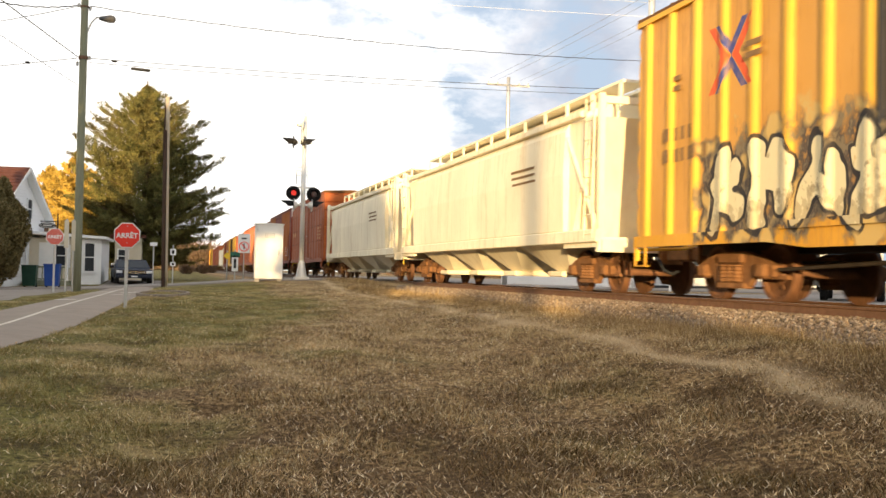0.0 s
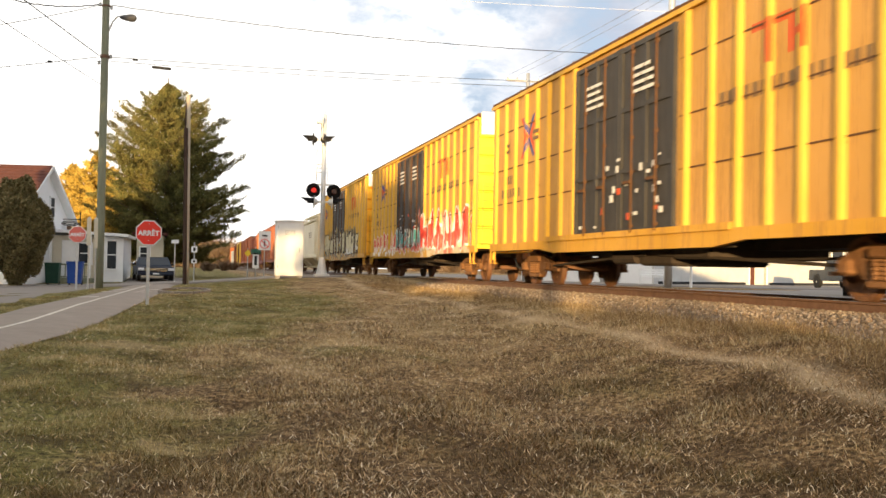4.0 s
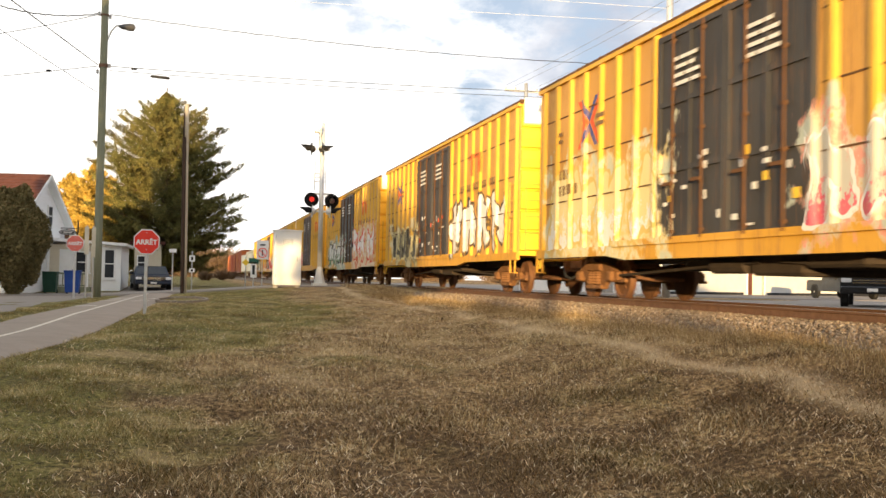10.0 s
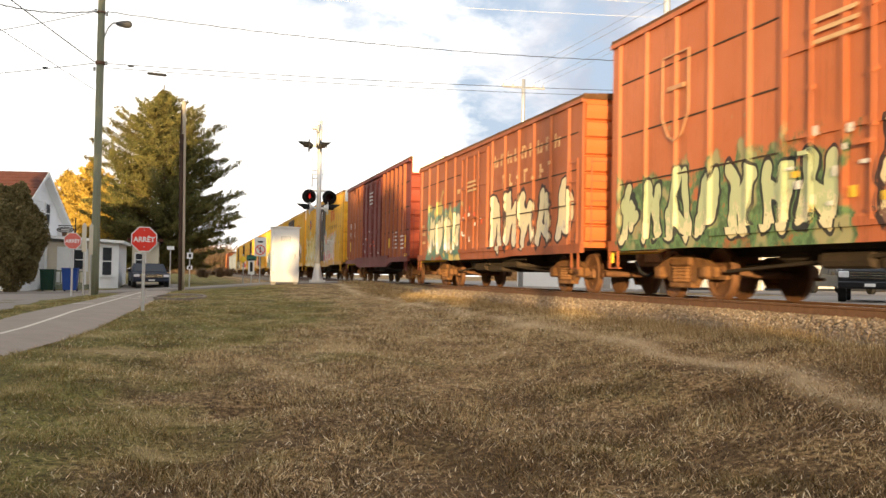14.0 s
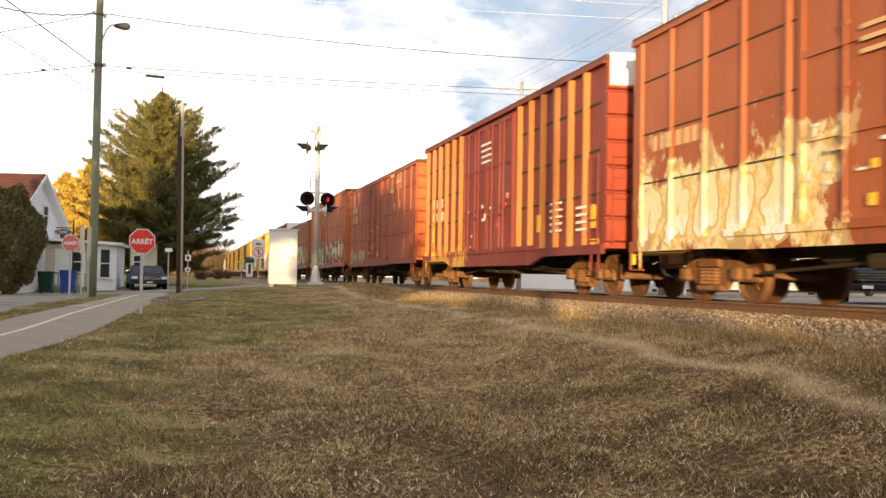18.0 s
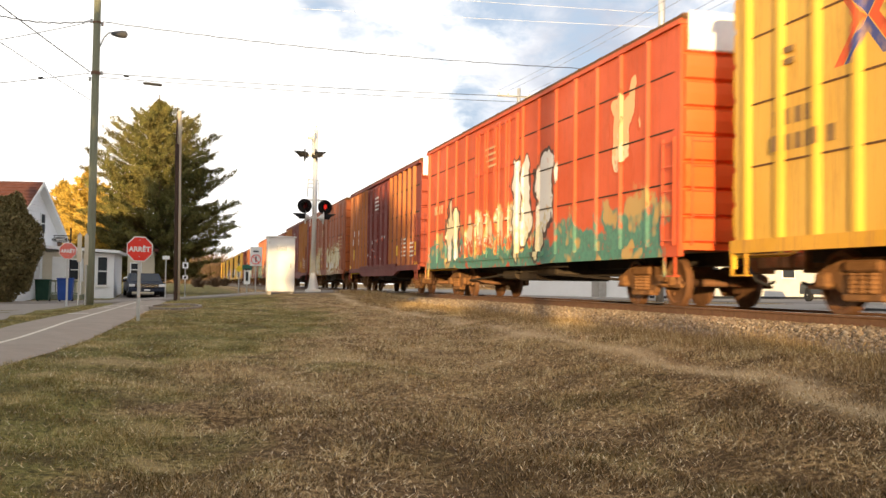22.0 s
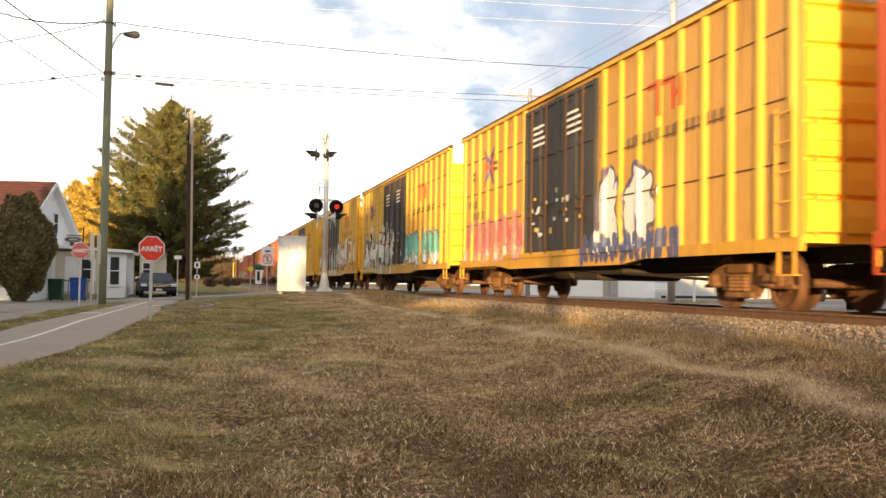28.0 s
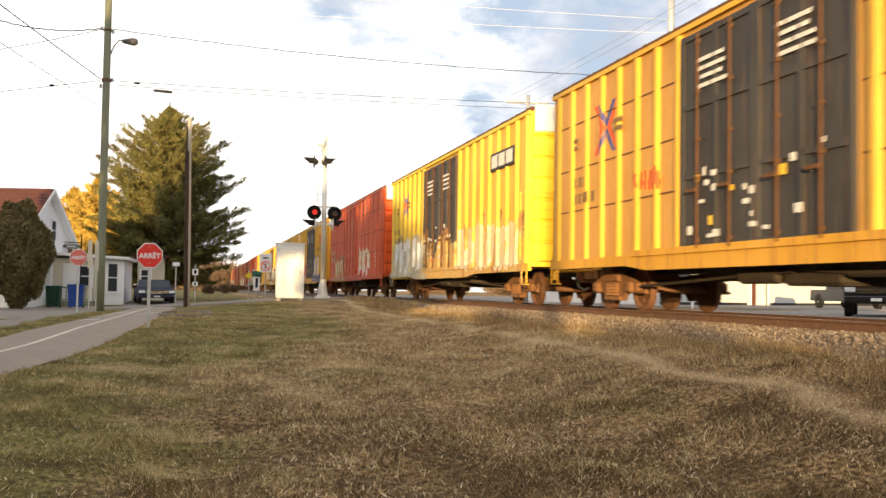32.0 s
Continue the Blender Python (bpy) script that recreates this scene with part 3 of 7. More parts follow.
# ---- mesh helpers ----
class Form:
    """Vertices and faces gathered from boxes, tubes and prisms."""

    def __init__(self):
        self.v, self.f = [], []

    def add(self, vs, fs):
        n = len(self.v)
        self.v += [tuple(p) for p in vs]
        self.f += [tuple(i + n for i in q) for q in fs]
        return self

    def box(self, x0, x1, y0, y1, z0, z1, c=0.0):
        """A block; c cuts its upright and level edges."""
        x0, x1, y0, y1, z0, z1 = min(x0, x1), max(x0, x1), min(y0, y1), max(y0, y1), min(z0, z1), max(z0, z1)
        if c <= 0:
            vs = [(x, y, z) for z in (z0, z1) for y in (y0, y1) for x in (x0, x1)]
            return self.add(vs, [(0, 2, 3, 1), (4, 5, 7, 6), (0, 1, 5, 4), (2, 6, 7, 3), (0, 4, 6, 2), (1, 3, 7, 5)])
        c = min(c, (x1 - x0) * 0.4, (y1 - y0) * 0.4, (z1 - z0) * 0.4)
        ring = [(x0 + c, y0), (x1 - c, y0), (x1, y0 + c), (x1, y1 - c), (x1 - c, y1), (x0 + c, y1), (x0, y1 - c), (x0, y0 + c)]
        cx, cy = (x0 + x1) / 2, (y0 + y1) / 2
        kx, ky = 1 - 2 * c / (x1 - x0), 1 - 2 * c / (y1 - y0)
        small = [(cx + (x - cx) * kx, cy + (y - cy) * ky) for x, y in ring]
        vs = [(x, y, z0) for x, y in small] + [(x, y, z0 + c) for x, y in ring] + [(x, y, z1 - c) for x, y in ring] + [(x, y, z1) for x, y in small]
        fs = [tuple(range(7, -1, -1)), tuple(range(24, 32))]
        for k in range(3):
            for i in range(8):
                j = (i + 1) % 8
                fs.append((k * 8 + i, k * 8 + j, k * 8 + 8 + j, k * 8 + 8 + i))
        return self.add(vs, fs)

    def tube(self, a, b, r, n=8, r2=None):
        a, b = Vector(a), Vector(b)
        d = (b - a).normalized()
        u = d.orthogonal().normalized()
        w = d.cross(u)
        r2 = r if r2 is None else r2
        vs = [a + (u * math.cos(2 * math.pi * i / n) + w * math.sin(2 * math.pi * i / n)) * r for i in range(n)]
        vs += [b + (u * math.cos(2 * math.pi * i / n) + w * math.sin(2 * math.pi * i / n)) * r2 for i in range(n)]
        fs = [(i, (i + 1) % n, n + (i + 1) % n, n + i) for i in range(n)] + [tuple(range(n - 1, -1, -1)), tuple(range(n, 2 * n))]
        return self.add(vs, fs)

    def prism(self, ring, axis, a, b):
        """A closed outline swept along an axis from a to b. The ring's pairs are the two other axes in order."""
        n = len(ring)
        put = {"x": lambda p, k: (k, p[0], p[1]), "y": lambda p, k: (p[0], k, p[1]), "z": lambda p, k: (p[0], p[1], k)}[axis]
        vs = [put(p, a) for p in ring] + [put(p, b) for p in ring]
        fs = [(i, (i + 1) % n, n + (i + 1) % n, n + i) for i in range(n)] + [tuple(range(n - 1, -1, -1)), tuple(range(n, 2 * n))]
        return self.add(vs, fs)

    def lathe(self, profile, n=20, axis="x", at=(0, 0, 0)):
        """Profile pairs (along, radius) turned round an axis."""
        vs, fs = [], []
        for a, r in profile:
            for i in range(n):
                c, s = r * math.cos(2 * math.pi * i / n), r * math.sin(2 * math.pi * i / n)
                p = {"x": (a, c, s), "y": (c, a, s), "z": (c, s, a)}[axis]
                vs.append((p[0] + at[0], p[1] + at[1], p[2] + at[2]))
        for k in range(len(profile) - 1):
            for i in range(n):
                j = (i + 1) % n
                fs.append((k * n + i, k * n + j, k * n + n + j, k * n + n + i))
        fs += [tuple(range(n - 1, -1, -1)), tuple(range((len(profile) - 1) * n, len(profile) * n))]
        return self.add(vs, fs)

    def relief(self, us, vs, depth, back=0.02):
        """A stepped panel: cell i, j of the grid stands depth(i, j) out to -x; us run along y, vs along z."""
        seen, vl, fl = {}, [], []

        def at(*p):
            k = tuple(round(c, 5) for c in p)
            if k not in seen:
                seen[k] = len(vl)
                vl.append(k)
            return seen[k]

        nu, nv = len(us) - 1, len(vs) - 1
        d = [[-depth(i, j) for j in range(nv)] for i in range(nu)]
        for i in range(nu):
            for j in range(nv):
                u0, u1, v0, v1, x = us[i], us[i + 1], vs[j], vs[j + 1], d[i][j]
                fl.append((at(x, u0, v0), at(x, u1, v0), at(x, u1, v1), at(x, u0, v1)))
                for (di, dj, a, b) in ((1, 0, (u1, v0), (u1, v1)), (0, 1, (u0, v1), (u1, v1))):
                    x2 = d[i + di][j + dj] if i + di < nu and j + dj < nv else back
                    if abs(x - x2) > 1e-6:
                        fl.append((at(x, *a), at(x, *b), at(x2, *b), at(x2, *a)))
                if i == 0:
                    fl.append((at(x, u0, v0), at(x, u0, v1), at(back, u0, v1), at(back, u0, v0)))
                if j == 0:
                    fl.append((at(x, u0, v0), at(x, u1, v0), at(back, u1, v0), at(back, u0, v0)))
        return self.add(vl, fl)

    def mesh(self, name, mat, smooth=False):
        me = bpy.data.meshes.new(name)
        me.from_pydata(self.v, [], self.f)
        bm = bmesh.new()
        bm.from_mesh(me)
        bmesh.ops.recalc_face_normals(bm, faces=bm.faces)
        bm.to_mesh(me)
        bm.free()
        me.materials.append(mat)
        if smooth:
            me.polygons.foreach_set("use_smooth", [True] * len(me.polygons))
        return me


def part(name, form, mat, parent, label="", m=None, smooth=False):
    """One mesh object under a thing or a part."""
    ob = new(name, form if isinstance(form, bpy.types.Mesh) else form.mesh(name, mat, smooth))
    ob.parent = parent
    if m is not None:
        ob.matrix_basis = m
    if label:
        ob["label"] = label
    return ob


def thing(name, form=None, mat=None, m=None, label="", category="", group="", kind="", smooth=False):
    ob = new(name, form.mesh(name, mat, smooth) if form else None)
    if m is not None:
        ob.matrix_basis = m
    return tagged(ob, label, category, group, kind)


def raw_mesh(name, co, tri, mat):
    """A large mesh straight from arrays of corners and equal faces."""
    me = bpy.data.meshes.new(name)
    k = tri.shape[1]
    me.vertices.add(len(co))
    me.vertices.foreach_set("co", np.ascontiguousarray(co, dtype=np.float32).ravel())
    me.loops.add(tri.size)
    me.loops.foreach_set("vertex_index", np.ascontiguousarray(tri, dtype=np.int32).ravel())
    me.polygons.add(len(tri))
    me.polygons.foreach_set("loop_start", np.arange(0, tri.size, k, dtype=np.int32))
    me.update(calc_edges=True)
    me.materials.append(mat)
    return me


# ---- ground ----
def ease(a, b, x):
    k = np.clip((np.asarray(x, dtype=float) - a) / (b - a), 0, 1)
    return k * k * (3 - 2 * k)


def level(x, y):
    """Height of the ground."""
    x, y = np.asarray(x, dtype=float), np.asarray(y, dtype=float)
    base = np.interp(y, (-20, 0, 6.4, 13, 22, 35, 44), (-1.45, -1.36, -1.2, -0.86, -0.64, -0.50, -0.46))
    base = base + (-0.26) * ease(0.5, -5, x) * ease(20, 40, y)
    toe = base + (-0.46 - base) * ease(3.2, 7.2, x)
    street = np.interp(x, (-8, -3, 0, 3, 6.5, 8.2, 11.5, 15, 30), (-0.80, -0.68, -0.50, -0.26, -0.13, -0.13, -0.13, -0.3, -0.4))
    k = ease(33, 41, y) * (1 - ease(50, 58, y))
    z = toe * (1 - k) + street * k
    z = np.where(y > 50, z * (1 - ease(50, 58, y)) + (-0.5) * ease(50, 58, y), z)
    z = np.where(x > 11.5, z + (-0.40 - z) * ease(11.5, 13.0, x) * (1 - k), z)
    return z


def lumps(x, y):
    z = 0.035 * np.sin(x * 1.7 + 0.6 * y) * np.sin(y * 0.9 - 0.3 * x) + 0.018 * np.sin(x * 3.1 - y * 1.9 + 1.0) + 0.012 * np.sin(5.2 * x + 1.3 * y + np.sin(2.1 * x + y))
    for hx, hy, r, d in ((0.45, 9.5, 0.42, -0.17), (0.75, 8.9, 0.5, 0.09), (1.9, 8.2, 0.6, 0.07), (-0.6, 12.5, 0.8, -0.07), (2.6, 12.0, 0.9, 0.06)):
        z = z + d * np.exp(-((x - hx) ** 2 + (y - hy) ** 2) / (2 * (r * 0.6) ** 2))
    return z


def turf_level(x, y):
    x, y = np.asarray(x, dtype=float), np.asarray(y, dtype=float)
    off = np.abs(x - path_mid(y))
    paved = (1 - ease(0.92, 1.15, off)) * (1 - ease(42, 44, y))
    return level(x, y) + lumps(x, y) * (1 - ease(28, 36, y)) * (1 - ease(7.0, 7.6, x)) * ease(1.2, 2.2, off) - 0.06 * paved


def sheet(name, xs, ys, z_of, mat, kind="structure", label="", smooth=True):
    gx, gy = np.meshgrid(xs, ys)
    co = np.stack([gx, gy, z_of(gx, gy)], -1).reshape(-1, 3)
    w = len(xs)
    i = (np.arange(len(ys) - 1)[:, None] * w + np.arange(w - 1)[None]).reshape(-1)
    me = raw_mesh(name, co, np.stack([i, i + 1, i + w + 1, i + w], 1), mat)
    if smooth:
        me.polygons.foreach_set("use_smooth", [True] * len(me.polygons))
    return tagged(new(name, me), label=label, kind=kind)


def path_mid(y):
    y = np.asarray(y, dtype=float)
    return np.interp(y, (-30, 10, 13.85, 16.1, 17.6, 19.8, 23, 28.8, 34.4, 44), (-10.5, -4.1, -3.25, -2.82, -2.62, -2.46, -2.28, -2.10, -1.93, -1.8))


def ground():
    xs = np.concatenate([np.array([-3000, -900, -300, -120, -60, -40, -28, -20]), np.arange(-16, 16.01, 0.2), np.array([18, 22, 30, 45, 70, 120, 300, 900, 3000])])
    ys = np.concatenate([np.array([-3000, -900, -300, -120, -60, -30, -18, -10]), np.arange(-6, 62.01, 0.25), np.array([66, 72, 85, 110, 160, 260, 500, 900, 1500, 3000])])
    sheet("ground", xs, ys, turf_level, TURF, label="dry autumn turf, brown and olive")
    # paved path for bicycles, with its middle line
    ys = np.arange(-30, 43.01, 0.5)
    for name, a, b, mat, lift in (("bicycle_path", -0.99, 0.99, ASPHALT, 0.035), ("path_line", -0.038, 0.038, LINE, 0.041)):
        us = np.linspace(a, b, 7 if a < -0.5 else 2)
        gy, gu = np.meshgrid(ys, us, indexing="ij")
        gx = path_mid(gy) + gu
        co = np.stack([gx, gy, level(gx, gy) + lift - 0.06 * (np.abs(gu) > 0.93) * 1.0], -1).reshape(-1, 3)
        w = len(us)
        i = (np.arange(len(ys) - 1)[:, None] * w + np.arange(w - 1)[None]).reshape(-1)
        tagged(new(name, raw_mesh(name, co, np.stack([i, i + 1, i + w + 1, i + w], 1), mat)), kind="structure",
               label="grey asphalt path" if mat is ASPHALT else "worn pale line along the path")
    # cross street and the paved yard before the house
    sheet("street", np.arange(-60, 60.1, 1.0), np.concatenate([[42.57], np.arange(42.6, 47.7, 0.85), [47.73]]), lambda x, y: level(x, y) + np.where((y < 42.59) | (y > 47.71), -0.12, 0.05), ROADTOP, label="pale asphalt street over the tracks")
    yard_x = np.append(np.linspace(0, 0.985, 15), 1.0)
    ys = np.arange(20, 43.0, 0.75)
    gy, gk = np.meshgrid(ys, yard_x, indexing="ij")
    gx = (path_mid(gy) - np.interp(gy, (20, 25.5, 31.7, 36.6, 43), (1.05, 1.6, 1.95, 1.8, 1.6))) * gk + (-30) * (1 - gk)
    co = np.stack([gx, gy, level(gx, gy) + np.where((gk > 0.99) | (gy < 20.1), -0.10, 0.02)], -1).reshape(-1, 3)
    i = (np.arange(len(ys) - 1)[:, None] * 16 + np.arange(15)[None]).reshape(-1)
    tagged(new("yard", raw_mesh("yard", co, np.stack([i, i + 1, i + 17, i + 16], 1), ROADTOP)), kind="structure", label="paved yard before the white house")
    sheet("driveway", np.linspace(-3.4, -0.7, 4), np.arange(47.4, 57, 1.0), lambda x, y: level(x, y) + 0.045, ROADTOP, label="asphalt driveway")
    for k, (x0, y0, w, d) in enumerate(((-2.75, 31.6, 0.6, 0.35), (-2.6, 33.6, 0.7, 0.5), (-1.75, 30.2, 0.5, 0.3), (-1.6, 32.0, 0.5, 0.4), (-2.85, 26.2, 0.5, 0.4))):
        f = Form().add([(x, y, float(level(x, y)) + 0.043) for x, y in ((x0, y0), (x0 + w, y0 + 0.1), (x0 + w, y0 + d), (x0, y0 + d - 0.1))], [(0, 1, 2, 3)])
        thing("road_marking", f, LINE, label="worn white marking on the path", kind="structure")
    # far road beyond the tracks
    sheet("road", np.array([17.0, 19, 21, 23, 25.5]), np.array([-300, -100, 0, 20, 36, 60, 100, 250, 600, 1500]), lambda x, y: level(x, y) + 0.03, ROADTOP, label="asphalt road beside the railway")


ground()

# ---- railway ----
NEAR = 8.23          # near side of the cars
MID = NEAR + 1.60    # middle of the track
RAIL = -0.10         # height of the rail heads


def railway():
    prof = ((-5.3, -0.52), (-2.62, -0.50), (-1.75, -0.20), (-1.35, -0.165), (1.35, -0.165), (1.75, -0.20), (2.6, -0.5))
    ys = np.concatenate([np.array([-700, -300, -100, -40]), np.arange(-20, 80, 1.0), np.array([90, 110, 150, 220, 320, 500, 1200])])
    xs = np.array([p[0] for p in prof[1:]])
    zs = np.array([p[1] for p in prof[1:]])
    gy, gx = np.meshgrid(ys, xs, indexing="ij")
    gz = np.broadcast_to(zs, gx.shape) + RAIL * (np.abs(gx) < 2.55)
    co = np.stack([gx + MID, gy, gz], -1).reshape(-1, 3)
    w = len(xs)
    i = (np.arange(len(ys) - 1)[:, None] * w + np.arange(w - 1)[None]).reshape(-1)
    tagged(new("track_bed", raw_mesh("track_bed", co, np.stack([i, i + 1, i + w + 1, i + w], 1), BED)), kind="structure", label="crushed stone ballast bed")
    ring = [(-0.07, -0.172), (0.07, -0.172), (0.07, -0.158), (0.012, -0.14), (0.012, -0.04), (0.036, -0.03), (0.036, -0.004), (0.03, 0.0), (-0.03, 0.0), (-0.036, -0.004), (-0.036, -0.03), (-0.012, -0.04), (-0.012, -0.14), (-0.07, -0.158)]
    for sx in (-0.7535, 0.7535):
        rail = thing("rail", label="rusty steel rail on wooden sleepers", category="rail", kind="structure")
        rail.location = (MID + sx, 0, RAIL)
        part("rail_profile", Form().prism(ring, "y", -700, 1200), STEEL, rail)
        part("running_surface", Form().box(-0.028, 0.028, -700, 1200, 0.0005, 0.003), BRIGHT, rail, "worn shiny rail head")
    tie = Form().box(-1.3, 1.3, -0.11, 0.11, -0.33, -0.15, 0.012).mesh("sleeper", TIE)
    plate = Form().box(-0.17, 0.17, -0.1, 0.1, -0.15, -0.172, 0.0)
    for sx in (-0.7535, 0.7535):
        plate.box(sx - 0.18, sx + 0.18, -0.09, 0.09, -0.152, -0.17)
        for dx in (-0.095, 0.095):
            plate.box(sx + dx - 0.016, sx + dx + 0.016, -0.05, -0.02, -0.17, -0.13)
    plate = plate.mesh("tie_plate", STEEL)
    bed = thing("sleepers", label="dark creosoted timber sleepers", category="sleeper", kind="structure")
    for k in range(110):
        t = part("sleeper", tie, None, bed, m=pose(MID, 6 + k * 0.52, RAIL, rz=random.uniform(-1, 1)))
        part("tie_plate", plate, None, t)
    far = Form()
    for k in range(220):
        far.box(MID - 1.3, MID + 1.3, 63.3 + k * 0.52, 63.52 + k * 0.52, -0.33 + RAIL, -0.15 + RAIL)
    tagged(part("far_sleepers", far, TIE, bed), kind="stuff")
    # plank crossing where the street meets the rails
    deck = thing("crossing_deck", label="timber planks of the level crossing", category="crossing", kind="structure")
    for a, b in ((-1.75, -0.85), (-0.66, 0.66), (0.85, 1.75)):
        n = max(1, round((b - a) / 0.3))
        for i in range(n):
            part("plank", Form().box(MID + a + i * (b - a) / n + 0.008, MID + a + (i + 1) * (b - a) / n - 0.008, 42.4, 47.8, -0.16 + RAIL, -0.012 + RAIL, 0.01), TIE, deck)
    # loose stones
    rng = np.random.default_rng(5)
    base = np.array([(1, 0, 0), (-1, 0, 0), (0, 1, 0), (0, -1, 0), (0, 0, 1), (0, 0, -1), (0.6, 0.6, 0.55), (-0.6, 0.6, 0.5), (0.6, -0.6, 0.5), (-0.6, -0.6, 0.55)])
    tri = np.array([(4, 0, 6), (6, 0, 2), (4, 6, 2), (4, 2, 7), (7, 2, 1), (4, 7, 1), (4, 1, 9), (9, 1, 3), (4, 9, 3), (4, 3, 8), (8, 3, 0), (4, 8, 0), (5, 2, 0), (5, 1, 2), (5, 3, 1), (5, 0, 3)])
    n1 = 46000
    y = 6.0 + 50 * rng.random(n1) ** 1.7
    x = rng.uniform(-2.85, -0.85, n1)
    z = np.interp(x, (-2.75, -2.55, -1.75, -1.35, -0.8), (-0.53, -0.50, -0.29, -0.265, -0.265))
    size = rng.uniform(0.010, 0.031, n1) * rng.uniform(0.7, 1.15, n1) * (1 + 0.25 * ease(20, 50, y))
    co = base[None] * (1 + rng.uniform(-0.25, 0.25, (n1, 10, 1))) * size[:, None, None] * rng.uniform(0.7, 1.3, (n1, 1, 3))
    a = rng.uniform(0, 6.28, n1)
    ca, sa = np.cos(a)[:, None], np.sin(a)[:, None]
    cx, cy = co[..., 0] * ca - co[..., 1] * sa, co[..., 0] * sa + co[..., 1] * ca
    tilt = rng.uniform(-0.8, 0.8, n1)[:, None]
    cz = co[..., 2] * np.cos(tilt) + cx * np.sin(tilt)
    cx = cx * np.cos(tilt) - co[..., 2] * np.sin(tilt)
    co = np.stack([cx + (MID + x)[:, None], cy + y[:, None], cz + (z + size * 0.3)[:, None]], -1).reshape(-1, 3)
    fs = (tri[None] + np.arange(n1)[:, None, None] * 10).reshape(-1, 3)
    tagged(new("ballast_stones", raw_mesh("ballast_stones", co, fs, STONE)), label="loose sunlit grey-brown ballast stones", category="ballast", kind="stuff")


railway()


def blades(name, x, y, height, width, lean, mat, label, rng):
    """Grass: each blade is a bent strip of two faces."""
    n = len(x)
    z = turf_level(x, y) - 0.005
    a = rng.uniform(0, 6.28, n)
    b = rng.uniform(0, 6.28, n)
    ux, uy = np.cos(a) * width, np.sin(a) * width
    lx, ly = np.cos(b) * lean * height, np.sin(b) * lean * height
    k = np.sqrt(np.clip(1 - lean ** 2 * 0.8, 0.05, 1)) * height
    p = [np.stack([x - ux, y - uy, z], -1), np.stack([x + ux, y + uy, z], -1),
         np.stack([x + lx * 0.5 + ux * 0.8, y + ly * 0.5 + uy * 0.8, z + k * 0.58], -1), np.stack([x + lx * 0.5 - ux * 0.8, y + ly * 0.5 - uy * 0.8, z + k * 0.58], -1),
         np.stack([x + lx, y + ly, z + k], -1)]
    co = np.stack(p, 1).reshape(-1, 3)
    i = np.arange(n)[:, None] * 5
    tri = np.concatenate([i + np.array([[0, 1, 2]]), i + np.array([[0, 2, 3]]), i + np.array([[3, 2, 4]])], 1).reshape(-1, 3)
    return tagged(new(name, raw_mesh(name, co, tri, mat)), label=label, category="grass", kind="stuff")


def grass():
    rng = np.random.default_rng(11)
    n = 520000
    y = 4.2 + 34 * rng.random(n) ** 2.1
    x = -0.22 * y - 0.6 + rng.random(n) * (0.22 * y + 0.6 + np.minimum(0.80 * y + 0.8, 7.45))
    clump = np.sin(x * 2.3 + 1.3 * np.sin(y * 1.1)) * np.sin(y * 2.0 + np.sin(x * 1.7)) + 0.5 * np.sin(x * 6.1 + y * 4.7)
    keep = (np.abs(x - path_mid(y)) > 1.0) & (x > path_mid(y) - 1.6) & (rng.random(n) < 0.65 + 0.3 * clump)
    bare = np.abs(x - 5.62 - 0.15 * np.sin(y * 0.45)) < 0.32
    keep &= ~(bare & (rng.random(n) < 0.55))
    x, y, clump = x[keep], y[keep], clump[keep]
    n = len(x)
    far = 1 + 0.9 * ease(8, 34, y)
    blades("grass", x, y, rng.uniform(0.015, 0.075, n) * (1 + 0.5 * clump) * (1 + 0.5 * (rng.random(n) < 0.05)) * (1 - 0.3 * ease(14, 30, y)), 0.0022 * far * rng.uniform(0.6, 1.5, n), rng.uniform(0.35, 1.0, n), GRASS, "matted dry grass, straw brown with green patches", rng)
    # loose straw and leaf litter lying on the turf
    m = 120000
    y = 4.4 + 30 * rng.random(m) ** 2.0
    x = -0.22 * y - 0.6 + rng.random(m) * (0.22 * y + 0.6 + np.minimum(0.80 * y + 0.8, 7.3))
    ok = (np.abs(x - path_mid(y)) > 1.05) & (x > path_mid(y)) & (rng.random(m) < 0.35 + 0.65 * ease(-1.0, 1.5, x - 0.26 * np.clip(y - 9.5, 0, 15))) & (rng.random(m) < 0.55 + 0.4 * np.sin(x * 1.9 + y) * np.sin(y * 1.4 - x))
    x, y = x[ok], y[ok]
    litter = blades("leaf_litter", x, y, rng.uniform(0.015, 0.06, len(x)), 0.0026 * (1 + 0.8 * ease(8, 30, y)) * rng.uniform(0.6, 1.5, len(x)), rng.uniform(0.8, 1.0, len(x)), LITTER, "loose straw and pale dead leaves on the turf", rng)
    litter.location.z = 0.03
    m = 52000
    y = 5 + 38 * rng.random(m) ** 1.5
    x = rng.normal(6.85, 0.40, m) + 0.12 * np.sin(y * 0.8)
    x = np.where(y > 24, x + (rng.random(m) - 0.6) * 1.2, x)
    ok = (x > 5.9) & (x < 7.7) & (rng.random(m) < 0.45 + 0.5 * np.sin(y * 1.3 + x * 2) * np.sin(y * 0.37 + 1))
    x, y = x[ok], y[ok]
    blades("weeds", x, y, rng.uniform(0.05, 0.20, len(x)) * (1 + 1.4 * (rng.random(len(x)) < 0.03)), 0.0026 * (1 + ease(10, 40, y)), rng.uniform(0.2, 0.9, len(x)), WEED, "tall straw-coloured weeds at the foot of the ballast", rng)


grass()


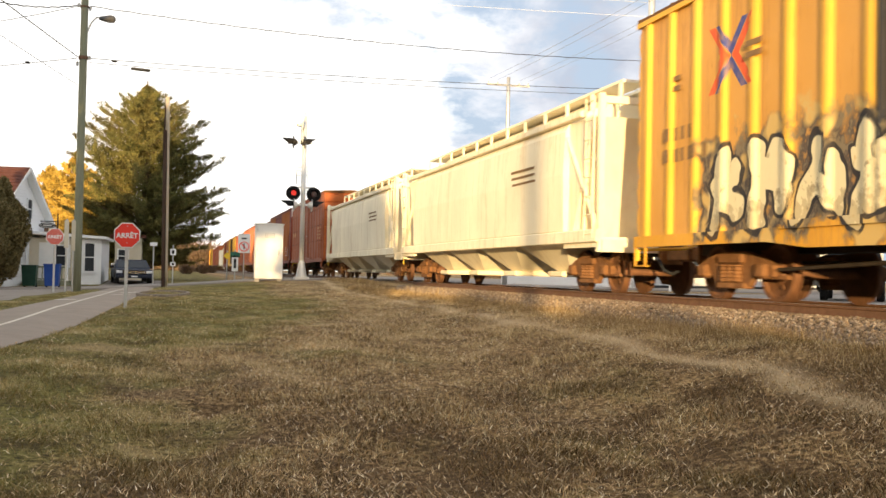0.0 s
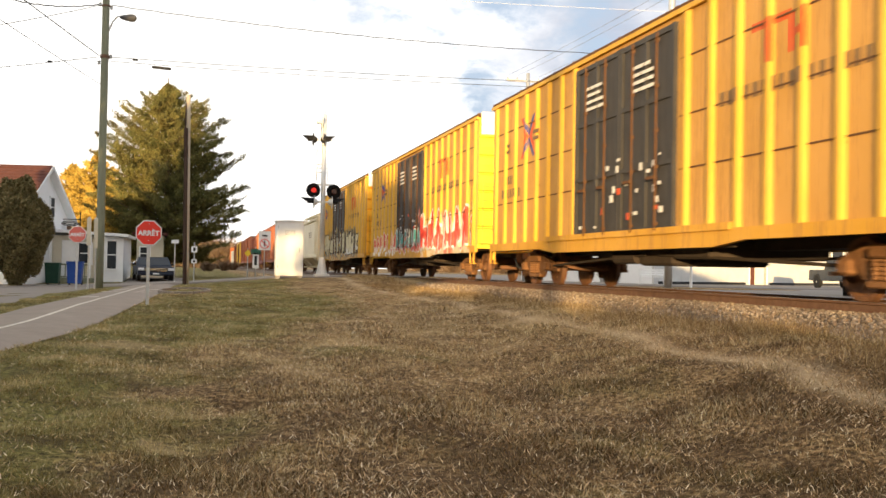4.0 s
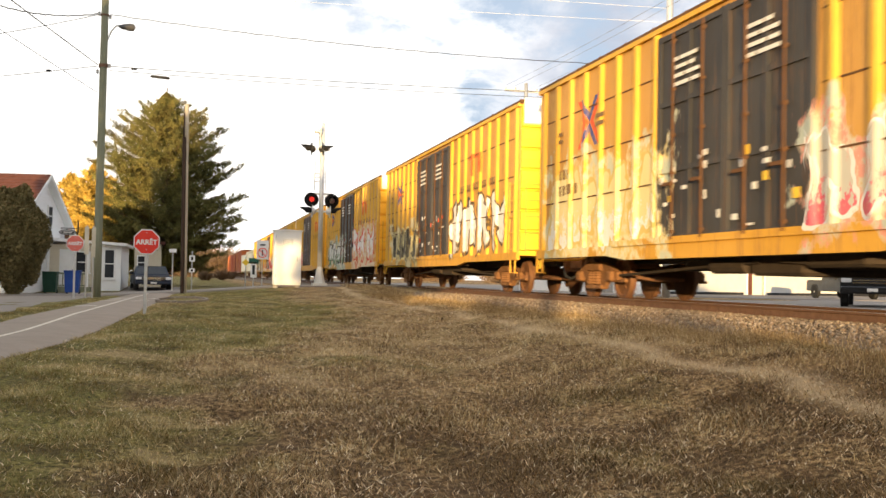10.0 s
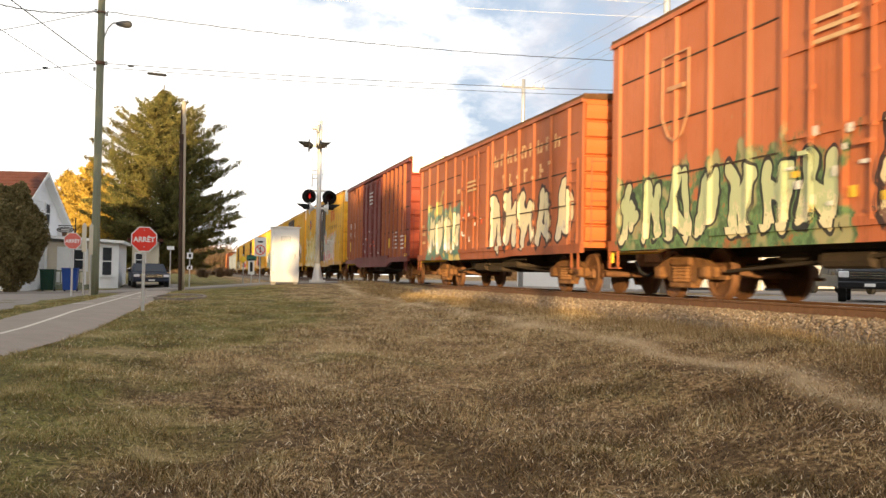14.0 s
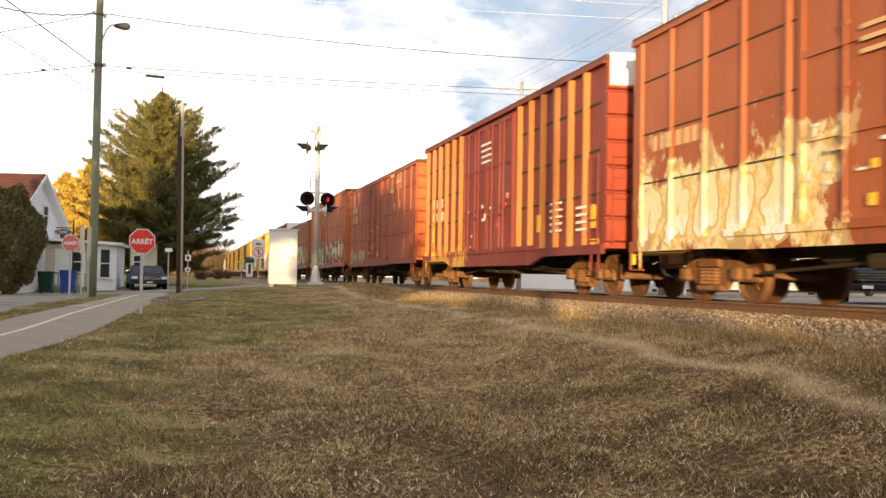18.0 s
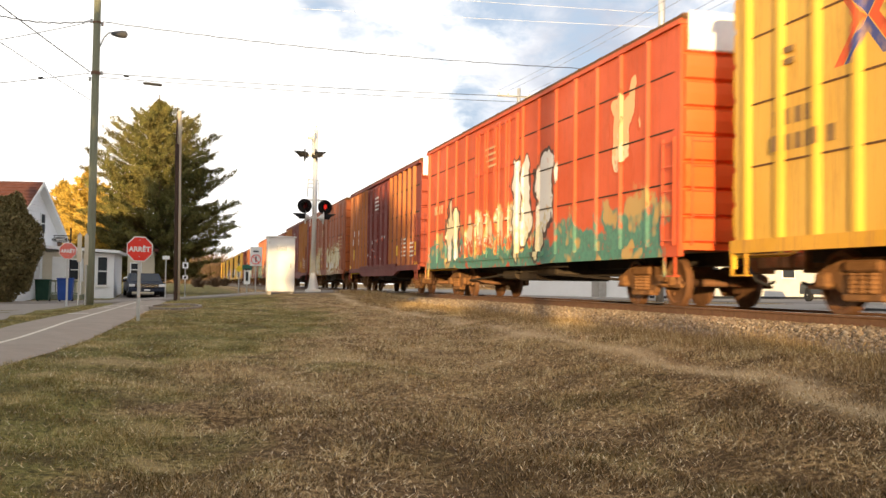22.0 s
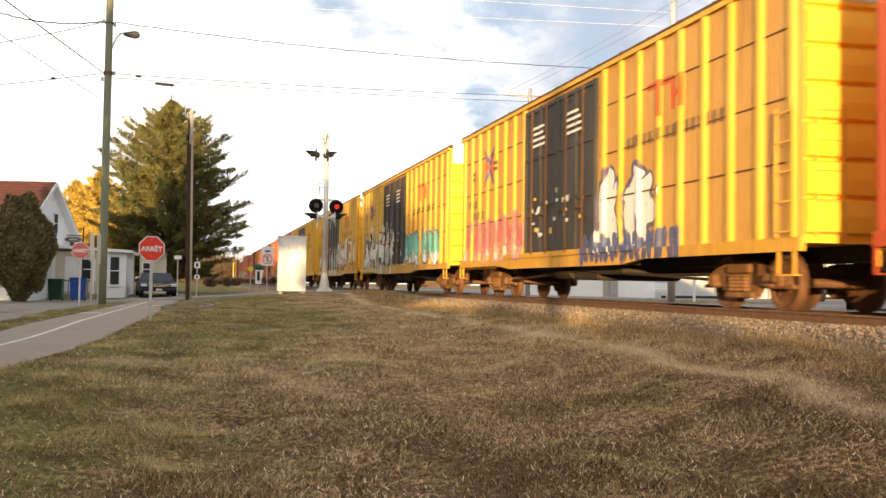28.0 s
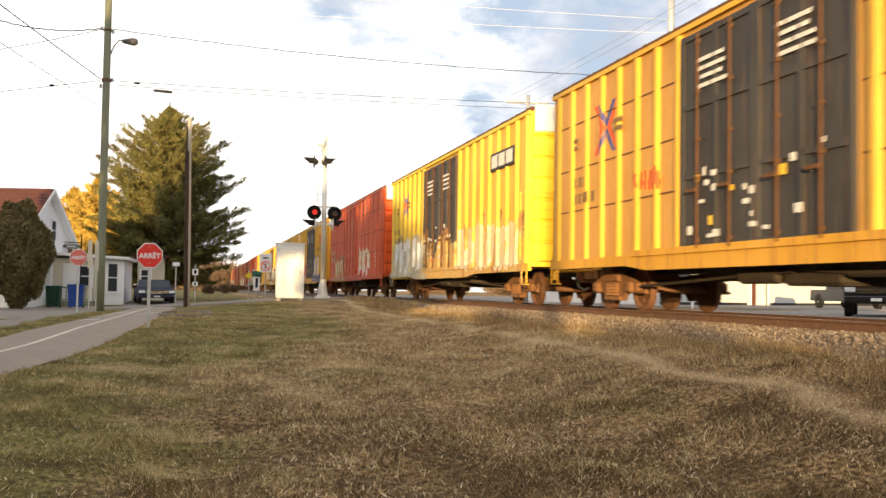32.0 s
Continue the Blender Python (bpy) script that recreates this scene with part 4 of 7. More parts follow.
# ---- the train ----
def wheelset_mesh():
    f = Form()
    f.tube((-0.98, 0, 0), (0.98, 0, 0), 0.075, 10)
    for s in (-1, 1):
        prof = [(0.66, 0.13), (0.66, 0.38), (0.675, 0.49), (0.70, 0.49), (0.705, 0.457), (0.80, 0.455), (0.80, 0.39), (0.755, 0.36), (0.745, 0.17), (0.81, 0.13)]
        f.lathe([(s * a, r) for a, r in prof], 24, "x")
        f.tube((s * 0.98, 0, 0), (s * 1.08, 0, 0), 0.10, 10)
        for k in range(3):
            a = k * 2.094
            f.tube((s * 0.755, 0.25 * math.cos(a), 0.25 * math.sin(a)), (s * 0.785, 0.25 * math.cos(a), 0.25 * math.sin(a)), 0.035, 6)
    return f.mesh("wheelset", WHEEL)


def truck_mesh():
    f = Form()
    ring = [(-1.14, 0.40), (-1.14, 0.57), (-0.80, 0.70), (-0.36, 0.80), (0.36, 0.80), (0.80, 0.70), (1.14, 0.57), (1.14, 0.40), (0.98, 0.40), (0.93, 0.50), (0.72, 0.50), (0.46, 0.24), (-0.46, 0.24), (-0.72, 0.50), (-0.93, 0.50), (-0.98, 0.40)]
    for s in (-1, 1):
        f.prism(ring, "x", s * 0.93, s * 1.04)
        f.box(s * 0.90, s * 1.10, -0.42, 0.42, 0.20, 0.30, 0.02)
        f.box(s * 0.90, s * 1.12, -0.36, 0.36, 0.60, 0.76, 0.03)
        for y in (-0.89, 0.89):
            f.box(s * 0.95, s * 1.13, y - 0.13, y + 0.13, 0.38, 0.60, 0.03)
        f.box(s * 0.90, s * 0.96, -1.42, 1.42, 0.36, 0.42)
    f.box(-1.0, 1.0, -0.22, 0.22, 0.50, 0.74, 0.03)
    f.box(-0.35, 0.35, -0.3, 0.3, 0.70, 0.86, 0.02)
    return f.mesh("truck", BOGIE)


def spring_mesh():
    prof = []
    for k in range(5):
        prof += [(0.305 + k * 0.06, 0.072), (0.32 + k * 0.06, 0.09), (0.345 + k * 0.06, 0.09)]
    return Form().lathe(prof, 8, "z").mesh("spring", BOGIE)


def coupler_mesh():
    f = Form()
    f.box(-0.10, 0.10, -0.1, 0.55, 0.70, 0.92, 0.02).box(-0.16, 0.16, 0.55, 0.86, 0.68, 0.96, 0.04).box(-0.26, 0.26, -0.02, 0.08, 0.62, 1.02, 0.02)
    return f.mesh("coupler", BOGIE)


def lever_mesh():
    f = Form()
    f.tube((-1.45, 0.10, 0.86), (-0.3, 0.42, 0.92), 0.032, 6).tube((-0.3, 0.42, 0.92), (0.0, 0.60, 1.0), 0.032, 6).tube((-1.45, 0.10, 0.86), (-1.45, 0.10, 0.66), 0.032, 6)
    return f.mesh("uncoupling_lever", DUST_YELLOW)


def hose_mesh():
    f = Form()
    pts = [(0.35, 0.2, 0.72), (0.38, 0.5, 0.50), (0.34, 0.78, 0.42), (0.3, 0.92, 0.48)]
    for a, b in zip(pts, pts[1:]):
        f.tube(a, b, 0.03, 6)
    return f.mesh("brake_hose", RUBBER)


WHEELS, TRUCK, SPRING, COUPLER, LEVER, HOSE = wheelset_mesh(), truck_mesh(), spring_mesh(), coupler_mesh(), lever_mesh(), hose_mesh()
WHEELSETS = []       # (wheelset, its car's number)


def running_gear(car, length, inset, number):
    for y in (-inset, inset - length):
        t = part("truck", TRUCK, None, car, "rusty cast truck side frames", pose(0, y, 0))
        for dy in (-0.2, 0.0, 0.2):
            part("spring", SPRING, None, t, "", pose(-1.06, dy, 0))
        for dy in (-0.89, 0.89):
            w = part("wheelset", WHEELS, None, t, "steel wheels on an axle", pose(0, dy, 0.457))
            WHEELSETS.append((w, number))
    for y, turn in ((0, 0), (-length, 180)):
        part("coupler", COUPLER, None, car, "", pose(0, y, 0, rz=turn))
        part("uncoupling_lever", LEVER, None, car, "yellow steel lever", pose(0, y, 0, rz=turn))
        part("brake_hose", HOSE, None, car, "", pose(0, y, 0, rz=turn))


def rib_mesh(height, depth, base, top, mat):
    """Hat-shaped upright stiffener; its back is at x 0, its face at -depth."""
    ring = [(0.0, -base / 2), (-depth, -top / 2), (-depth, top / 2), (0.0, base / 2)]
    return Form().prism(ring, "z", 0, height).mesh("side_post", mat)


def door_mesh(w, h, mat, bars=3):
    """Plug door; x 0 is its back, y 0 its leading edge, z 0 its foot."""
    us = [-w + 0.02, -w + 0.14, -w / 2 - 0.06, -w / 2 + 0.06, -0.14, -0.02]
    vs, z = [0.0], 0.06
    for k in range(bars + 1):
        z = 0.06 + k * (h - 0.12) / bars
        vs += [max(0.01, z - 0.05), min(h - 0.01, z + 0.05)]
    vs.append(h)
    f = Form().relief(us, vs, lambda i, j: 0.085 if i in (0, 2, 4) else 0.075 if j % 2 else 0.045)
    return f.mesh("door", mat)


def rods_mesh(h, mat):
    f = Form().tube((-0.11, 0, 0.02), (-0.11, 0, h - 0.05), 0.022, 6)
    for z in (0.15, h * 0.32, h * 0.5, h * 0.72, h - 0.2):
        f.box(-0.135, -0.08, -0.05, 0.05, z - 0.03, z + 0.03)
    f.box(-0.15, -0.10, -0.02, 0.32, 0.98, 1.04)
    return f.mesh("locking_rod", mat)


def ladder_mesh(h, mat, rungs=5):
    f = Form()
    for y in (-0.22, 0.22):
        f.box(-0.10, -0.07, y - 0.02, y + 0.02, 0, h)
    rung = Form().tube((-0.09, -0.22, 0), (-0.09, 0.22, 0), 0.014, 6).mesh("rung", mat)
    return f.mesh("ladder", mat), rung, [0.08 + k * (h - 0.16) / (rungs - 1) for k in range(rungs)]


def add_ladder(car, made, m):
    rails, rung, heights = made
    ladder = part("ladder", rails, None, car, "", m)
    for z in heights:
        part("rung", rung, None, ladder, "", pose(0, 0, z))


def end_mesh(h, ribs, mat):
    """End wall with level corrugations; y 0 is its back, it stands out to +y; z from 0 to h."""
    prof = [(-0.02, 0.0), (0.03, 0.0)]
    for k in range(ribs):
        z0 = 0.12 + k * (h - 0.2) / ribs
        z1 = z0 + (h - 0.2) / ribs * 0.95
        prof += [(0.02, z0), (0.10, z0 + 0.03), (0.125, (z0 + z1) / 2), (0.11, z1 - 0.04), (0.02, z1)]
    prof += [(0.03, h), (-0.02, h)]
    return Form().prism(prof, "x", -1.50, 1.50).mesh("end_wall", mat)


def roof_mesh(length, h, mat):
    f = Form().prism([(-1.56, h - 0.10), (-1.56, h), (0, h + 0.07), (1.56, h), (1.56, h - 0.10)], "y", -length - 0.03, 0.03)
    n = round(length / 1.25)
    for k in range(n + 1):
        y = -length * k / n
        f.prism([(-1.565, h - 0.06), (-1.565, h + 0.012), (0, h + 0.095), (1.565, h + 0.012), (1.565, h - 0.06)], "y", y - 0.04, y + 0.04)
    return f.mesh("roof", mat)


def bars_form(rows, surface):
    """Rows of small painted characters that cannot be read: (y, z, width, height), laid on the side's surface."""
    f = Form()
    for y, z, w, h in rows:
        x = surface(y - w / 2)
        f.box(x - 0.004, x + 0.006, y - w, y, z, z + h)
    return f


def stencil_part(name, form, mat, car, label=""):
    return tagged(part(name, form, mat, car, label), kind="stuff")


def letters(y, z, count, size, gap=0.25):
    return [(y - i * size * (1 + gap), z, size * random.uniform(0.55, 0.95), size * 1.15) for i in range(count)]


def boxcar(number, length, height, base, grime, label, tags=(), rust=0.35, door=(6.75, 11.65), door_paint=None, depth=0.12, wide=0.36, top=0.15, step=0.88,
           ends=7, doors=2, emblem="", seams=True, stencils=(), stencil=STENCIL_K, group="boxcars of the train", ladder_low=1.1, high=False, posts=None, panels=None, belly=0.70):
    car = thing("boxcar", label=label, category="boxcar", group=group)
    car.location = (MID, 0, RAIL)
    paint = car_paint("car_paint_%d" % number, car, base, grime, rust, tags, emblem=emblem)
    # lighter post tones: sun caught on the slanted faces, put into the colour
    post_paint = car_paint("post_paint_%d" % number, car, posts[0], posts[1], rust, tags, emblem=emblem) if posts else paint
    # panel tones: grime plus the weaker grazing sun, both put into the colour
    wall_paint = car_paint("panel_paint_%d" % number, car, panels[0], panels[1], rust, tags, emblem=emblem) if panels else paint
    if door_paint and tags:
        door_paint = car_paint("door_paint_%d" % number, car, (0.040, 0.038, 0.038), (0.15, 0.085, 0.045), 0.75, tags)
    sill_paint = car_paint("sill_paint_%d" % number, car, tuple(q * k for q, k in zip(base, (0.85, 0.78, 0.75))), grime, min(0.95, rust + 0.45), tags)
    panel = -1.60 + depth
    height += 0.10
    z0, z1 = 1.02, height - 0.10
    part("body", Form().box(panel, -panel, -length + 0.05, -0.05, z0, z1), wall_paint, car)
    part("underframe", Form().box(-0.35, 0.35, -length + 0.3, -0.3, 0.78, 1.02).box(-1.2, 1.2, -length / 2 - 2.6, -length / 2 - 1.2, 0.62, 1.0, 0.04).box(0.2, 1.1, -length / 2 + 0.6, -length / 2 + 2.2, 0.6, 1.0, 0.1)
         .tube((-0.8, -length / 2 + 3.0, 0.82), (-0.8, -length / 2 + 1.8, 0.82), 0.2, 12).tube((-0.5, -3.5, 0.62), (-0.5, -length + 3.5, 0.62), 0.025, 6).box(-1.15, 0.9, -length / 2 - 1.1, -length / 2 + 0.4, 0.50, 0.95, 0.05).tube((-1.2, -length / 2, 0.72), (-0.95, -3.6, 0.50), 0.03, 6).tube((-1.2, -length / 2 - 0.6, 0.72), (-0.95, -length + 3.6, 0.50), 0.03, 6).tube((-1.1, -length / 2 + 1.6, 0.66), (-1.1, -length / 2 + 0.5, 0.66), 0.13, 10).box(-1.3, -1.25, -length / 2 - 3.6, -length / 2 + 3.0, 0.80, 0.86), UNDER, car, "grimy black underframe with brake gear")
    a, b = door
    for s in (-1, 1):
        sill = [(-length, 0.90), (-length, 1.10), (0, 1.10), (0, 0.90), (-a + 2.4, 0.90), (-a + 1.4, belly), (-b - 1.4, belly), (-b - 2.4, 0.90)]
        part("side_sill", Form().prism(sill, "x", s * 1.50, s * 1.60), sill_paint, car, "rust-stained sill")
        part("top_chord", Form().box(s * 1.46, s * 1.60, -length, 0, z1 - 0.07, z1 + 0.02), paint, car)
    part("roof", roof_mesh(length, height, RUST_SEAM), None, car, "rusty brown steel roof")
    # end walls take a lifted, warmer base: full sun put into the colour
    sunlit_end = tuple(min(0.9, q * k) for q, k in zip(base, (1.45, 1.30, 0.80)))
    e = end_mesh(z1 - z0, ends, car_paint("end_paint_%d" % number, car, sunlit_end, grime, rust * 0.35))
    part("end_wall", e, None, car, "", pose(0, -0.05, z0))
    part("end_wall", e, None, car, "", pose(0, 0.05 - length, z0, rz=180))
    if high:
        band = Form().prism([(0.10, 0.0), (0.135, 0.02), (0.135, 0.68), (0.10, 0.70)], "x", -1.46, 1.46).mesh("end_band", WHITE)
        part("end_band", band, None, car, "white band on the end's top", pose(0, -0.05, z1 - 0.54))
        part("end_band", band, None, car, "white band on the end's top", pose(0, 0.05 - length, z1 - 0.54, rz=180))
    rib = rib_mesh(z1 - 1.10 - 0.08, depth, wide, top, post_paint)
    spots = list(np.arange(0.42, a - 0.15, step)) + list(np.arange(b + 0.35, length - 0.2, step))
    for s, turn in ((1, 0), (-1, 180)):
        for y in spots:
            part("side_post", rib, None, car, "", pose(s * panel, -y, 1.10, rz=turn))
    def surface(y):
        near = min(abs(-y - q) for q in spots)
        if a < -y < b:
            return -1.62
        return -1.602 if near < top / 2 + 0.02 else panel - 0.003 if near > wide / 2 else -1.56

    def leaf_face(y):
        return -1.619

    # dark strips draw the lap joints together with their thin shadow lines
    if seams:
        thin = 0.03 if depth > 0.1 else 0.014
        for k in (0.28, 0.52, 0.78):
            z = 1.1 + (z1 - 1.1) * k
            for u, v in ((0.3, a - 0.1), (b + 0.1, length - 0.3)):
                part("lap_seam", Form().box(panel - 0.012, panel + 0.02, -v, -u, z - thin, z + thin), UNDER if not door_paint else RUST_SEAM, car, "dark rusted lap seam, shadow line drawn in")
    dm = door_paint or paint
    w, h = (b - a) / doors, z1 - 1.10 - 0.20
    d, rod = door_mesh(w, h, dm), rods_mesh(h, dm if door_paint is None else RUST_SEAM)
    for s, turn in ((1, 0), (-1, 180)):
        for k in range(doors):
            y = -a - k * w if s == 1 else -b + k * w
            leaf = part("door", d, None, car, "black plug door" if door_paint else "", pose(-1.53 * s, y, 1.12, rz=turn))
            for q in (0.28, 0.72):
                part("locking_rod", rod, None, leaf, "", pose(0, -w * q, 0))
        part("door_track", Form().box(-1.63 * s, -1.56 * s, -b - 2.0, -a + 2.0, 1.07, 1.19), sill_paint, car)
    lad = ladder_mesh(1.9, paint)
    add_ladder(car, lad, pose(-1.55, -length + 0.33, ladder_low))
    add_ladder(car, lad, pose(1.55, -0.33, ladder_low, rz=180))
    add_ladder(car, lad, pose(-1.15, -length + 0.02, ladder_low, rz=90))
    for y in (-0.25, -length + 0.35):
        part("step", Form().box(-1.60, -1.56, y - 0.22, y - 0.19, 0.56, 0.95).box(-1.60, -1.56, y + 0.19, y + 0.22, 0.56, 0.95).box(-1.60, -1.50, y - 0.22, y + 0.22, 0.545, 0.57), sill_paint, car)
    if emblem:
        ty = -13.9
        tz = 3.72
        if emblem == "cross":
            stencil_part("stencil", bars_form(letters(ty + 0.75, tz - 0.62, 16, 0.20), surface), STENCIL_K, car, "faded dark lettering")
        stencil_part("stencil", bars_form(letters(-1.15, 2.72, 4, 0.20) + letters(-1.15, 2.35, 6, 0.20), surface), STENCIL_K, car, "dark stencilled numbers")
        stencil_part("stencil", bars_form([(-1.2, 3.75, 0.45, 0.09), (-1.2, 3.58, 0.45, 0.09), (-3.75, 3.85, 0.45, 0.09), (-3.75, 3.68, 0.45, 0.09)], surface), STENCIL_K, car)
        rows = [(-a - 0.60 - k * w - 0.03 * i - u, z1 - 0.74 - 0.15 * i, v, 0.065) for k in range(doors) for i in range(4) for u, v in (((0.0, 0.38), (0.44, 0.50)), ((0.0, 0.55), (0.62, 0.30)), ((0.0, 0.24), (0.30, 0.62)), ((0.1, 0.44), (0.60, 0.22)))[(i + k + number) % 4]]
        stencil_part("stencil", bars_form(rows, leaf_face), STENCIL_W, car, "white stencilled lines on the doors")
    if stencils:
        stencil_part("stencil", bars_form(stencils, surface), stencil, car, "pale stencilled lettering")
    rng = random.Random(number)
    bits = [(-a - rng.uniform(0.2, b - a - 0.4), rng.uniform(1.25, 2.6), rng.uniform(0.05, 0.20), rng.uniform(0.035, 0.15)) for _ in range(18 if door_paint else 9)]
    stencil_part("placard", bars_form(bits, leaf_face), STENCIL_W, car, "small white placards and labels")
    bits = [(-a - rng.uniform(0.3, b - a - 0.4), rng.uniform(1.3, 2.5), rng.uniform(0.08, 0.18), rng.uniform(0.08, 0.16)) for _ in range(4)]
    stencil_part("placard", bars_form(bits, lambda y: -1.6215), LOGO_RED if number % 3 else DUST_YELLOW, car, "small coloured placards")
    running_gear(car, length, 2.55 if length > 18 else 2.2, number)
    return car


def hopper(number, length, label):
    car = thing("hopper_car", label=label, category="hopper car", group="hopper cars of the train")
    car.location = (MID, 0, RAIL)
    paint = car_paint("car_paint_%d" % number, car, (0.76, 0.69, 0.52), (0.48, 0.36, 0.19), 0.45)
    a, b = 2.0, length - 2.0
    ring = [(-1.35, 1.12), (-1.57, 1.35), (-1.60, 2.6), (-1.55, 3.55), (-1.42, 3.80), (-0.8, 4.12), (0, 4.22), (0.8, 4.12), (1.42, 3.80), (1.55, 3.55), (1.60, 2.6), (1.57, 1.35), (1.35, 1.12)]
    part("body", Form().prism(ring, "y", -b, -a), paint, car, "curved cream-grey steel sides")
    for s in (-1, 1):
        part("side_sill", Form().box(s * 1.48, s * 1.61, -length + 0.1, -0.1, 1.05, 1.32, 0.02), paint, car)
        part("top_chord", Form().box(s * 1.40, s * 1.58, -b - 0.9, -a + 0.9, 3.74, 3.88, 0.02), paint, car)
    for y0, y1 in ((-a, -0.15), (-b, -length + 0.15)):
        lo = Form()
        lo.add([(x, y0, 1.15) for x in (-1.45, 1.45)] + [(x, y0, 3.7) for x in (-1.45, 1.45)] + [(x, y1 * 0.75 + y0 * 0.25, 3.7) for x in (-1.45, 1.45)] + [(x, y0 * 0.9 + y1 * 0.1, 1.15) for x in (-1.45, 1.45)],
               [(0, 1, 3, 2), (2, 3, 5, 4), (4, 5, 7, 6), (6, 7, 1, 0), (0, 2, 4, 6), (1, 7, 5, 3)])
        part("end_slope", lo, paint, car)
        fr = Form()
        d = 1 if y1 > y0 else -1
        for x in (-1.5, 1.5):
            fr.box(x - 0.06, x + 0.06, y1 - 0.06 * d, y1 + 0.06 * d, 0.85, 4.1).box(x - 0.05, x + 0.05, y0, y1, 0.95, 1.12)
            fr.tube((x, y0, 3.4), (x, y1, 1.2), 0.05, 6)
        fr.box(-1.5, 1.5, y1 - 0.05, y1 + 0.05, 3.9, 4.05).box(-1.5, 1.5, y1 - 0.12, y1 + 0.12, 0.85, 1.1)
        part("end_frame", fr, paint, car)
        part("end_platform", Form().box(-1.5, 1.5, y0, y1, 1.10, 1.16), paint, car)
    lad = ladder_mesh(2.9, paint, 8)
    for x, y, t in ((-1.52, -0.5, 0), (-1.52, -length + 0.5, 0), (1.52, -0.5, 180), (1.52, -length + 0.5, 180)):
        add_ladder(car, lad, pose(x, y, 1.15, rz=t))
    n = 4
    w = (b - a - 0.6) / n
    for k in range(n):
        y = -a - 0.3 - k * w
        f = Form()
        f.add([(x, y - q, 1.15) for x in (-1.4, 1.4) for q in (0.05, w - 0.05)] + [(x, y - w / 2 - q, 0.45) for x in (-0.7, 0.7) for q in (-0.42, 0.42)],
              [(0, 1, 5, 4), (2, 6, 7, 3), (0, 4, 6, 2), (1, 3, 7, 5), (4, 5, 7, 6), (0, 2, 3, 1)])
        f.box(-0.95, 0.95, y - w / 2 - 0.5, y - w / 2 + 0.5, 0.32, 0.46, 0.03)
        part("discharge_gate", f, paint, car)
    walkway = part("running_board", Form().box(-0.75, -0.10, -b - 1.2, -a + 1.2, 4.50, 4.56).box(0.10, 0.75, -b - 1.2, -a + 1.2, 4.50, 4.56), paint, car, "roof walkway")
    post = Form().box(-0.03, 0.03, -0.05, 0.05, 3.9, 4.5).mesh("post", paint)
    for y in np.arange(-b - 1.1, -a + 1.2, (b - a + 2.2) / 11):
        for x in (-0.75, 0.75):
            part("post", post, None, walkway, "", pose(x, float(y), 0))
    part("hatch_curb", Form().box(-0.45, 0.45, -b + 0.3, -a - 0.3, 4.1, 4.42, 0.03), paint, car)
    stencil_part("stencil", bars_form([(-b + 3.6 - 0.05 * i, 2.9 - 0.16 * i, 1.7, 0.06) for i in range(3)], lambda y: -1.60), STENCIL_K, car)
    part("underframe", Form().box(-0.3, 0.3, -length + 0.2, -0.2, 0.80, 1.05), UNDER, car)
    running_gear(car, length, 1.75, number)
    return car


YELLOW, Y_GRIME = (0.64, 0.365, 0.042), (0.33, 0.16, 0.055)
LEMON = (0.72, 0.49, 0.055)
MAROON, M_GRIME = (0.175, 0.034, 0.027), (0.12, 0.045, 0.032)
SUN_GILT, DIM_TAN = (0.36, 0.145, 0.040), (0.50, 0.265, 0.06)
BROWN, B_GRIME = (0.29, 0.090, 0.036), (0.12, 0.055, 0.036)
ORANGE, O_GRIME = (0.50, 0.085, 0.028), (0.20, 0.07, 0.035)
CREAM_C, BLACK_C, WHITE_C, RED_C = (0.66, 0.60, 0.40), (0.025, 0.025, 0.03), (0.70, 0.70, 0.68), (0.60, 0.05, 0.035)
TEAL_C, PINK_C, GREEN_C, BLUE_C = (0.06, 0.20, 0.17), (0.62, 0.12, 0.17), (0.10, 0.22, 0.10), (0.07, 0.10, 0.20)
STARTS = (17.35, -3.67, -24.64, -45.49, -66.31, -87.40, -108.31, -129.43, -147.95, -166.01, -184.26, -202.33, -220.35, -238.71, -256.53, -277.66, -298.80, -319.60, -340.65, -361.56, -382.83, -403.87, -424.9)
CARS = []            # (car, place of its leading end at the clip's start)


# panels dimmer than the posts, for grime and for sunlight that only grazes them
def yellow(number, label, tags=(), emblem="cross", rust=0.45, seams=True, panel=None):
    return boxcar(number, 19.3, 5.05, YELLOW if rust > 0.305 else LEMON, Y_GRIME, "yellow boxcar, black doors, " + label, tags, rust, emblem=emblem, door_paint=DOOR_BLACK, high=True, depth=0.065, wide=0.25, top=0.11, seams=seams, panels=(panel or DIM_TAN, (0.26, 0.12, 0.045)), belly=0.80, group="yellow boxcars of the train")


